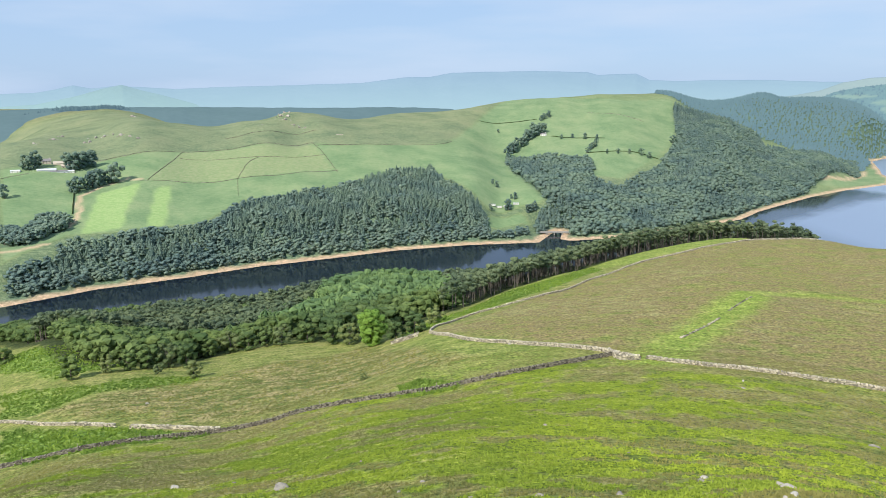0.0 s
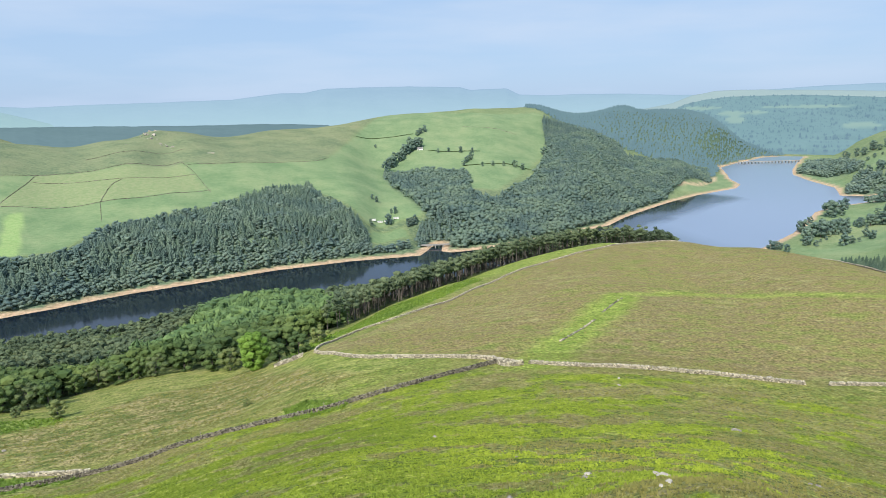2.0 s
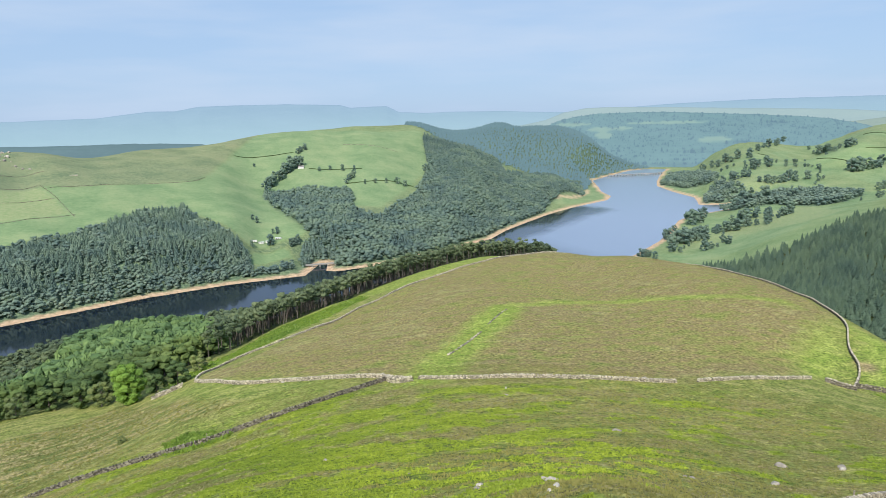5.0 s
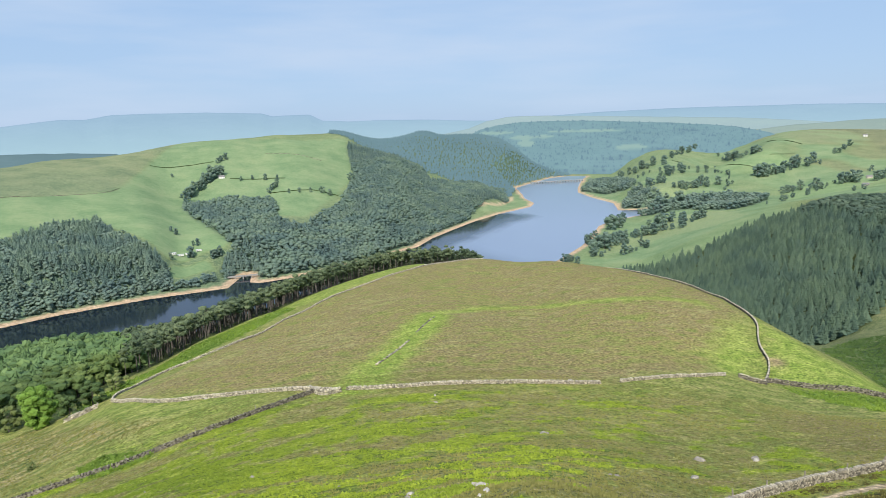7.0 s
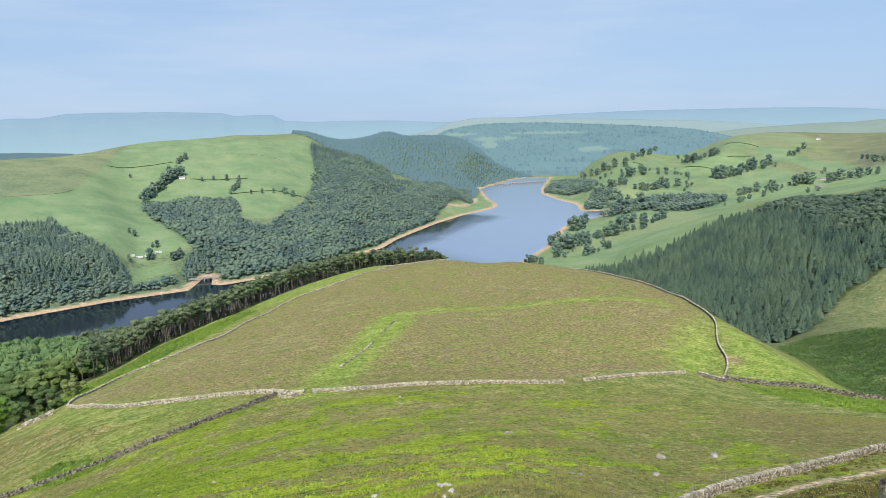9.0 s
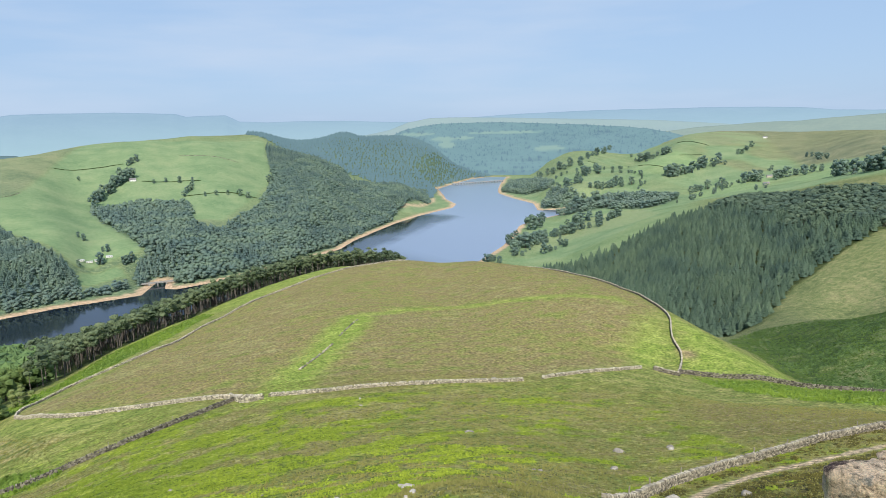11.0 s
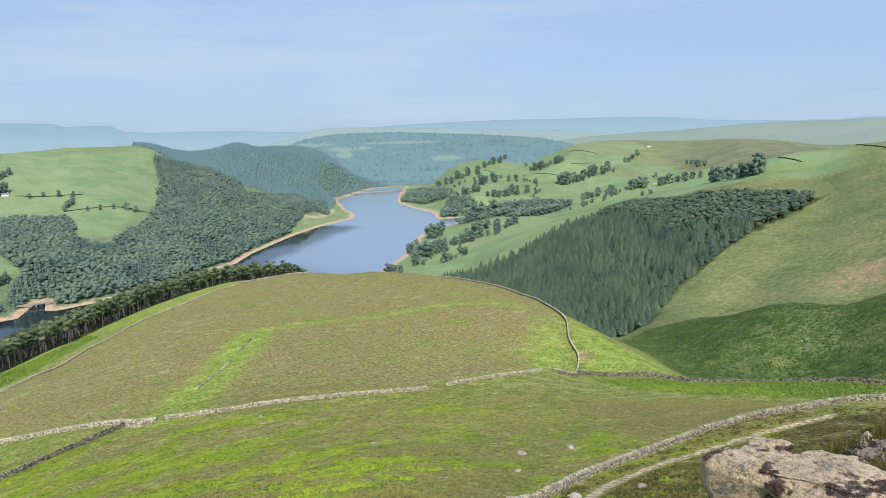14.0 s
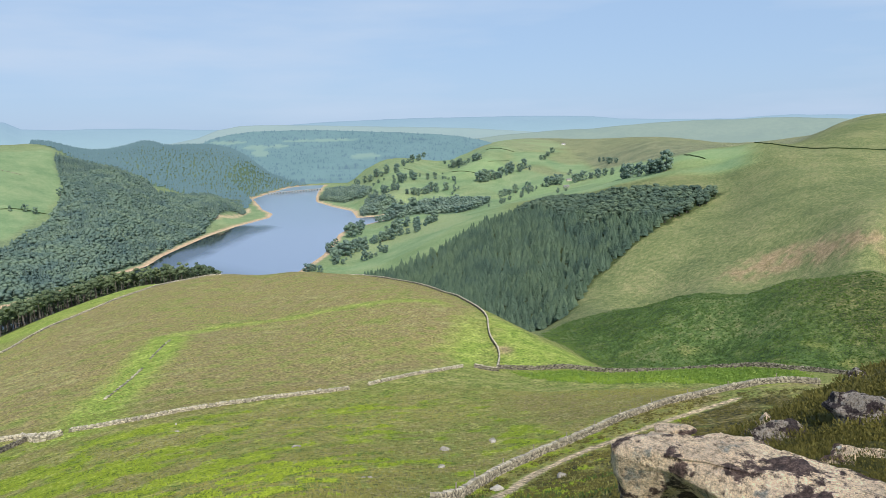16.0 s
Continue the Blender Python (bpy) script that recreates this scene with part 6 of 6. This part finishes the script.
on = (c["bilberry"] < 0.25) & (c["bracken"] < 0.3) & free & (luck < 0.8)
tufts(grow, "moor_grass", "brown-green tufts of moor grass and heath", x[on], y[on], (0.12, 0.32), 0.22, 3, MAT["grass"])


def fill(rs, name, gap):
    """Random places inside an area of the plan, about that far apart."""
    p = np.array(PLAN[name], float)
    lo, hi = p.min(0), p.max(0)
    n = int((hi - lo).prod() / gap ** 2)
    x, y = rs.uniform(lo[0], hi[0], n), rs.uniform(lo[1], hi[1], n)
    ok = edge_distance(x, y, PLAN[name]) + swell(x, y, 14, 21) * 3 > 0
    return x[ok], y[ok]


for key, gap in (("BRACKEN_STRIP", 0.95), ("BRACKEN_LEFT", 0.95), ("BRACKEN_PATCH", 0.7), ("BRACKEN_BANK", 1.2), ("BRACKEN_FIELD", 1.1), ("BRACKEN_EDGE", 1.5), ("BRACKEN_CLOUGH", 1.65)):
    x, y = fill(grow, key, gap)
    tufts(grow, "bracken_bed", "lush green bracken fronds in beds", x, y, (0.4, 0.8), 0.55 * max(1, gap * 0.8), 4, MAT["fern_mid" if gap > 1.6 else "fern"])
x, y = fill(grow, "STRAW_FIELD", 1.15)
tufts(grow, "moor_grass", "pale straw and green tussocks in the rough pasture", x, y, (0.15, 0.38), 0.55, 3, MAT["grass"])
x, y = slope_places(grow, 30000, -4, 52, 160, 480)
c = cover(x, y)
on = (c["heath"] > 0.35)
tufts(grow, "moor_grass", "dull brown heath and grass tussocks on the spur", x[on], y[on], (0.15, 0.3), 0.4, 3, MAT["heath_grass"])


# ---- loose stones ----
def rock_mesh(name, size, seed, mat, detail=4, rough=0.3, cut=5):
    """A weathered block: rounded, cut by a few flat joints, then pitted."""
    rs = np.random.RandomState(seed)
    bm = bmesh.new()
    bmesh.ops.create_icosphere(bm, subdivisions=detail, radius=1)
    planes = []
    for _ in range(cut):
        d = rs.normal(size=3)
        d /= np.linalg.norm(d)
        planes.append((Vector(d), rs.uniform(0.62, 0.85)))
    off = Vector(rs.uniform(-50, 50, 3))
    for p in bm.verts:
        co = p.co.copy()
        for d, lim in planes:
            over = co.dot(d) - lim
            if over > 0:
                co -= d * over * 0.9
        q = co * 1.3 + off
        co *= 1 + rough * (noise.fractal(q, 0.9, 2.1, 4) * 0.5)
        p.co = Vector((co.x * size[0], co.y * size[1], co.z * size[2]))
    for f in bm.faces:
        f.smooth = True
    me = bpy.data.meshes.new(name)
    bm.to_mesh(me)
    bm.free()
    me.materials.append(mat)
    return me


STONES = [rock_mesh("stone", (0.5, 0.4, 0.28), 300 + i, MAT["boulder"], 3, 0.35) for i in range(4)]
SLOPE_STONES = [(-36, 86, 1.3), (-18, 71, 1.92), (-2, 59, 0.52), (7, 48, 0.68), (13, 48, 0.61), (21, 53, 0.7), (26, 49, 1.26), (20, 37, 0.66), (61, 92, 0.87), (14, 91, 0.81), (-4, 56, 0.49), (2, 50, 0.35), (-27, 83, 0.61), (-87, 194, 1.3), (1, 107, 0.47), (60, 92, 0.86), (27, 52, 0.82), (19, 36, 0.43), (49, 61, 0.68), (82, 69, 1.12), (63, 62, 1.08), (22, 55, 0.73), (19, 193, 1.36), (61, 136, 0.78), (83, 70, 1.33), (73, 71, 1.78), (50, 61, 0.62), (61, 93, 0.78), (54, 45, 1.6), (60, 41, 1.4)]
SLOPE_STONES_WIDE = [(101, 142, 1.22), (58, 129, 0.87), (26, 64, 0.36), (-10, 78, 0.41), (20, 71, 0.45)]
SLOPE_STONES += SLOPE_STONES_WIDE
TOR_STONES = [(-365, 1672, 1.3), (-352, 1668, 1.0), (-376, 1668, 0.9), (-355, 1592, 1.48), (-340, 1596, 1.48), (-339, 1563, 1.27), (-747, 1746, 1.73), (-667, 1384, 1.22), (-648, 1379, 1.38), (-604, 1353, 1.35), (-579, 1332, 0.99), (-658, 1341, 1.36), (-664, 1332, 1.18), (-555, 1311, 0.97), (-734, 1357, 1.23), (-750, 1419, 1.09), (-722, 1268, 0.83), (-317, 1541, 0.89), (-303, 1531, 1.06), (-291, 1527, 0.88), (-374, 1503, 0.53)]

for i, (x, y, s) in enumerate(SLOPE_STONES):
    ob = new("stone", STONES[i % 4])
    ob.matrix_basis = pose(x, y, level(x, y) + 0.06 * s, random.uniform(-15, 15), random.uniform(-15, 15), random.uniform(0, 360)) @ Matrix.Diagonal((s, s, s, 1))
    tagged(ob, "pale grey gritstone boulder lying in bilberry", "stone", "stones on the slope")
TOR = [rock_mesh("outcrop", (3.5, 2.5, 2.2), 320 + i, MAT["boulder"], 3, 0.5) for i in range(3)]
for i, (x, y, s) in enumerate(TOR_STONES):
    ob = new("outcrop", TOR[i % 3])
    ob.matrix_basis = pose(x, y, level(x, y) + 0.4 * s, 0, 0, random.uniform(0, 360)) @ Matrix.Diagonal((s, s, s, 1))
    tagged(ob, "pale rock outcrop on a grassy hilltop", "rock", "rocks of the twin tors")
    for _ in range(3):
        sx, sy, small = x + random.gauss(0, 9), y + random.gauss(0, 7), s * random.uniform(0.25, 0.5)
        ob = new("outcrop", TOR[random.randrange(3)])
        ob.matrix_basis = pose(sx, sy, level(sx, sy) + 0.4 * small, 0, 0, random.uniform(0, 360)) @ Matrix.Diagonal((small, small, small, 1))
        tagged(ob, "small pale boulder strewn below a hilltop outcrop", "rock", "rocks of the twin tors")


# ---- the crag beside the camera ----
def crag_block(name, label, at, size, turn_, seed, detail=5, rough=0.22, cut=7, tilt=(0, 0), mat="grit"):
    ob = new(name, rock_mesh(name, size, seed, MAT[mat], detail, rough, cut))
    ob.matrix_basis = pose(*at, tilt[0], tilt[1], turn_)
    return tagged(ob, label, "rock", "rocks of the crag")


def slab_mesh(name, seed, outline, top, thick, undercut, mat="grit"):
    """A great overhanging block of gritstone: a rounded plan outline, a gently sloping top, faces that bulge and draw in below."""
    rs = np.random.RandomState(seed)
    p = np.array(outline, float)
    for _ in range(3):
        q = []
        for a, b in zip(p, np.roll(p, -1, 0)):
            q += [a * 0.75 + b * 0.25, a * 0.25 + b * 0.75]
        p = np.array(q)
    s = np.concatenate([[0], np.cumsum(np.hypot(*np.diff(np.vstack([p, p[:1]]), axis=0).T))])
    k = np.linspace(0, s[-1], 221)[:-1]
    loop = np.vstack([p, p[:1]])
    ox, oy = np.interp(k, s, loop[:, 0]), np.interp(k, s, loop[:, 1])
    cx, cy = ox.mean(), oy.mean()
    rows, heights = [], []
    prof = [(0.0, 0.06), (0.2, 0.05), (0.4, 0.035), (0.58, 0.02), (0.72, 0.0), (0.82, -0.012), (0.9, -0.035), (0.955, -0.07), (0.985, -0.11), (1.0, -0.17), (1.005, -0.24), (0.99, -0.33)]
    prof += [(0.97 - 0.1 * j, -0.36 - 0.42 * j) for j in np.linspace(0.1, 1, 8)]
    prof += [(0.87 - 0.05 * j, -0.78 - (thick - 0.78) * j) for j in np.linspace(0.15, 1, 6)]
    dense = []
    for (a, b), (c, d) in zip(prof, prof[1:]):
        for t in np.linspace(0, 1, 4)[:-1]:
            dense.append((a + (c - a) * t, b + (d - b) * t))
    v = []
    for f, dz in dense[1:] + [prof[-1]]:
        x, y = cx + (ox - cx) * f, cy + (oy - cy) * f
        v.append(np.stack([x, y, top(x, y) + dz], -1))
    v = np.array(v)
    flat = v.reshape(-1, 3)
    for i, c in enumerate(flat):
        q = Vector(c)
        big = noise.fractal(q * 1.1 + Vector((seed, 0, 0)), 1.0, 2.0, 3) * 0.13
        below = min(1.0, max(0.0, (top(c[0], c[1]) - 0.13 - c[2]) / 0.45)) * min(1.0, max(0.35, (2.45 - c[1]) / 0.4))
        west = min(1.0, max(0.0, (cx + 0.1 - c[0]) / 0.35))
        lump = noise.fractal(Vector((seed + 5, q.y * 2.6, q.z * 2.2)), 0.9, 2.0, 3)
        fine = noise.fractal(q * 7, 0.8, 2.2, 4) * 0.022
        out = Vector((q.x - cx, q.y - cy, 0))
        out *= 1 / max(out.length, 0.45)
        w = min(1.0, max(0.0, (top(c[0], c[1]) + 0.02 - c[2]) / 0.2))
        flat[i] = q + Vector((below * west * (undercut + 0.22 * lump), 0, 0)) + out * (big * (0.4 + 0.6 * w) + fine) + Vector((0, 0, big * 0.35 + fine) ) * (1 - 0.6 * w)
    nrow, ncol = v.shape[:2]
    idx = np.arange(nrow * ncol).reshape(nrow, ncol)
    nx = np.roll(idx, -1, 1)
    quads = np.stack([idx[:-1], idx[1:], nx[1:], nx[:-1]], -1).reshape(-1, 4)
    mid = np.array([[cx, cy, top(cx, cy) + 0.06]])
    cap = np.stack([np.full(ncol, nrow * ncol), idx[0], nx[0]], -1)
    return raw_mesh(name, np.concatenate([flat, mid]), [quads, cap], [MAT[mat]], shade=True)


def slab_top(x, y):
    return 207.95 - 0.05 * (x - 4.5) + 0.14 * np.maximum(y - 1.7, 0)


SLAB_PLAN = [(4.06, 2.62), (4.3, 2.62), (4.58, 2.33), (4.86, 2.08), (4.99, 1.88), (5.02, 1.68), (4.97, 1.46), (4.88, 1.2), (4.78, 0.85), (4.6, 0.4), (4.25, 0.0), (3.95, 0.1), (3.98, 0.6), (4.08, 1.1), (4.13, 1.5), (4.15, 1.8), (4.17, 2.05), (4.17, 2.25), (4.1, 2.4)]


def lower_top(x, y):
    return slab_top(x, y) - 0.8


slab = new("gritstone_boulder", slab_mesh("gritstone_boulder", 3, SLAB_PLAN, slab_top, 1.62, 0.5))
# this bed's dark colour is lichen crust plus painted overhang shade
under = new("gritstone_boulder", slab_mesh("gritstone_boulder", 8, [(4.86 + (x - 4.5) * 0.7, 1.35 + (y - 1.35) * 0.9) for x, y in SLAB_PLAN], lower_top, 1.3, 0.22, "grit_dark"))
tagged(under, "lower gritstone bed, dark with crust and painted overhang shade", "rock", "rocks of the crag")
tagged(slab, "great overhanging gritstone boulder with purple-brown lichen", "rock", "rocks of the crag")
crag_block("gritstone_boulder", "knob of lichened gritstone on the boulder's end", (4.58, 2.3, 208.0), (0.14, 0.09, 0.035), 125, 402, 5)
# dark stone here carries the overhang's shade as well
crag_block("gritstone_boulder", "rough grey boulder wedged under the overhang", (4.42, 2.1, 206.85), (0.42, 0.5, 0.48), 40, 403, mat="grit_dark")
for place, size, angle, seed, label in (((5.35, 3.08), (0.24, 0.2, 0.26), 10, 404, "pale rounded boulder below the overhang"), ((10.5, 3.55), (0.46, 0.36, 0.3), -20, 405, "grey slabby boulder sunk in heather"), ((11.0, 2.55), (0.58, 0.46, 0.33), 60, 416, "large grey boulder rising from heather"), ((8.1, 1.95), (0.34, 0.16, 0.14), 110, 407, "flat pale rock edge between heather clumps"),
                                        ((12.9, 4.5), (0.2, 0.18, 0.2), 0, 408, "small pale boulder on the heather brow"), ((23.0, 5.35), (0.4, 0.32, 0.22), 30, 409, "dark rounded boulder on the heather brow"), ((12.1, 4.55), (0.16, 0.14, 0.14), 30, 410, "small dark boulder beside the path bank")):
    crag_block("gritstone_boulder", label, (*place, level(*place) + size[2] * 0.3), size, angle, seed, 5, 0.55, 9, mat="grit" if seed in (407, 408) else "grit_grey")


HEATHER_DOME = ICO_V * (1, 1, 0.8)


def heather(rs, name, label, x, y, tall, mat, count=110, size=0.022):
    """Heather bushes: fine upright sprigs all over a low dome darkened as inner shade."""
    z = height(x, y)
    n = len(x)
    h = rs.uniform(*tall, n)
    wide = h * rs.uniform(1.2, 1.7, n)
    core = np.stack([x, y, z - 0.04], -1)[:, None] + HEATHER_DOME[None] * np.stack([wide, wide, h], -1)[:, None] * rs.uniform(0.45, 0.7, (n, 12, 1))
    core_f = (ICO_HULL[None] + 12 * np.arange(n)[:, None, None]).reshape(-1, 3)
    d = rs.normal(size=(n, count, 3))
    d[..., 2] = np.abs(d[..., 2])
    d /= np.linalg.norm(d, axis=2)[..., None]
    at = np.stack([x, y, z - 0.04], -1)[:, None] + d * np.stack([wide, wide, h * 0.85], -1)[:, None] * rs.uniform(0.75, 1.05, (n, count, 1))
    way = d * (0.5, 0.5, 0.3) + np.array([0, 0, 0.7]) + rs.normal(size=(n, count, 3)) * 0.2
    side = np.cross(way, rs.normal(size=(n, count, 3)))
    side /= np.linalg.norm(side, axis=2)[..., None] + 1e-9
    s = size * rs.uniform(0.6, 1.4, (n, count, 1)) * (np.hypot(x, y) / 7).clip(0.8, 3)[:, None, None]
    v = np.stack([at - side * s * 0.6, at + side * s * 0.6, at + way * s * 2.0], 2).reshape(-1, 3)
    k = 12 * n
    me = raw_mesh(name, np.concatenate([core.reshape(-1, 3), v]), np.concatenate([core_f, k + np.arange(len(v)).reshape(-1, 3)]), [mat])
    own = me.attributes.new("own", "FLOAT", "POINT")
    tone = np.clip(0.5 + 0.4 * swell(x, y, 1.6, 57) + rs.uniform(-0.25, 0.25, n), 0, 1)
    # the dome's lower tone is painted shade among the sprigs
    own.data.foreach_set("value", np.concatenate([np.repeat(tone * 0.3, 12), np.repeat(tone, count * 3)]).astype(np.float32))
    return tagged(new(name, me), label, "plants", kind="stuff")


def near_places(rs, n, x0, x1, y0, y1, keep_off=((10.5, 3.5, 0.5), (11.0, 2.55, 0.6), (8.1, 1.95, 0.3), (12.9, 4.45, 0.2), (5.35, 3.08, 0.25))):
    x, y = rs.uniform(x0, x1, n), rs.uniform(y0, y1, n)
    ok = np.ones(n, bool)
    for cx, cy, r in keep_off:
        ok &= np.hypot(x - cx, y - cy) > r
    ok &= (edge_distance(x, y, [(3.8, 2.9), (4.7, 2.95), (5.3, 1.9), (5.3, 1.2), (5.1, 0), (4, -0.4), (3.3, 0.2), (3.3, 1.2), (3.7, 2.2)]) < 0)
    return x[ok], y[ok]


x, y = near_places(grow, 700, 5.0, 10.5, 0.0, 4.6)
heather(grow, "heather", "dense olive-brown heather beside the crag", x, y, (0.14, 0.3), MAT["heather"], 170, 0.01)
x, y = near_places(grow, 1500, 9.5, 19, 0, 9)
heather(grow, "heather", "olive and bronze heather down the brow", x, y, (0.16, 0.34), MAT["heather"], 85, 0.012)
x, y = near_places(grow, 1100, 18, 34, 0, 16)
heather(grow, "heather", "olive heather farther down the brow", x, y, (0.18, 0.34), MAT["heather"], 44, 0.014)
x, y = near_places(grow, 500, 3.5, 9, 2.6, 9)
heather(grow, "heather", "heather and bilberry below the overhang", x, y, (0.14, 0.26), MAT["heather"], 90, 0.01)
x, y = slope_places(grow, 7000, 40, 78, 26, 130)
c = cover(x, y)
ok = (c["soil"] < 0.15) & (line_distance(x, y, PLAN["WALL_PATH"]) > 0.8) & (edge_distance(x, y, PLAN["WALL_PATH"] + [(140, 0), (0, 0)]) > 0) & (swell(x, y, 9, 58) > -0.25) & (line_distance(x, y, PLAN["LINE_PATH"]) > 1.6)
heather(grow, "heather_slope", "bronze heather below the crag", x[ok], y[ok], (0.26, 0.5), MAT["heather"], 16, 0.02)
x, y = slope_places(grow, 4000, 40, 72, 16, 70)
ok = (swell(x, y, 14, 55) > 0.15) & (edge_distance(x, y, PLAN["WALL_PATH"] + [(140, 0), (0, 0)]) > 0) & (cover(x, y)["soil"] < 0.1)
tufts(grow, "bracken_bed", "dark bracken and bilberry below the crag", x[ok], y[ok], (0.2, 0.45), 0.3, 7, MAT["fern_dark"])
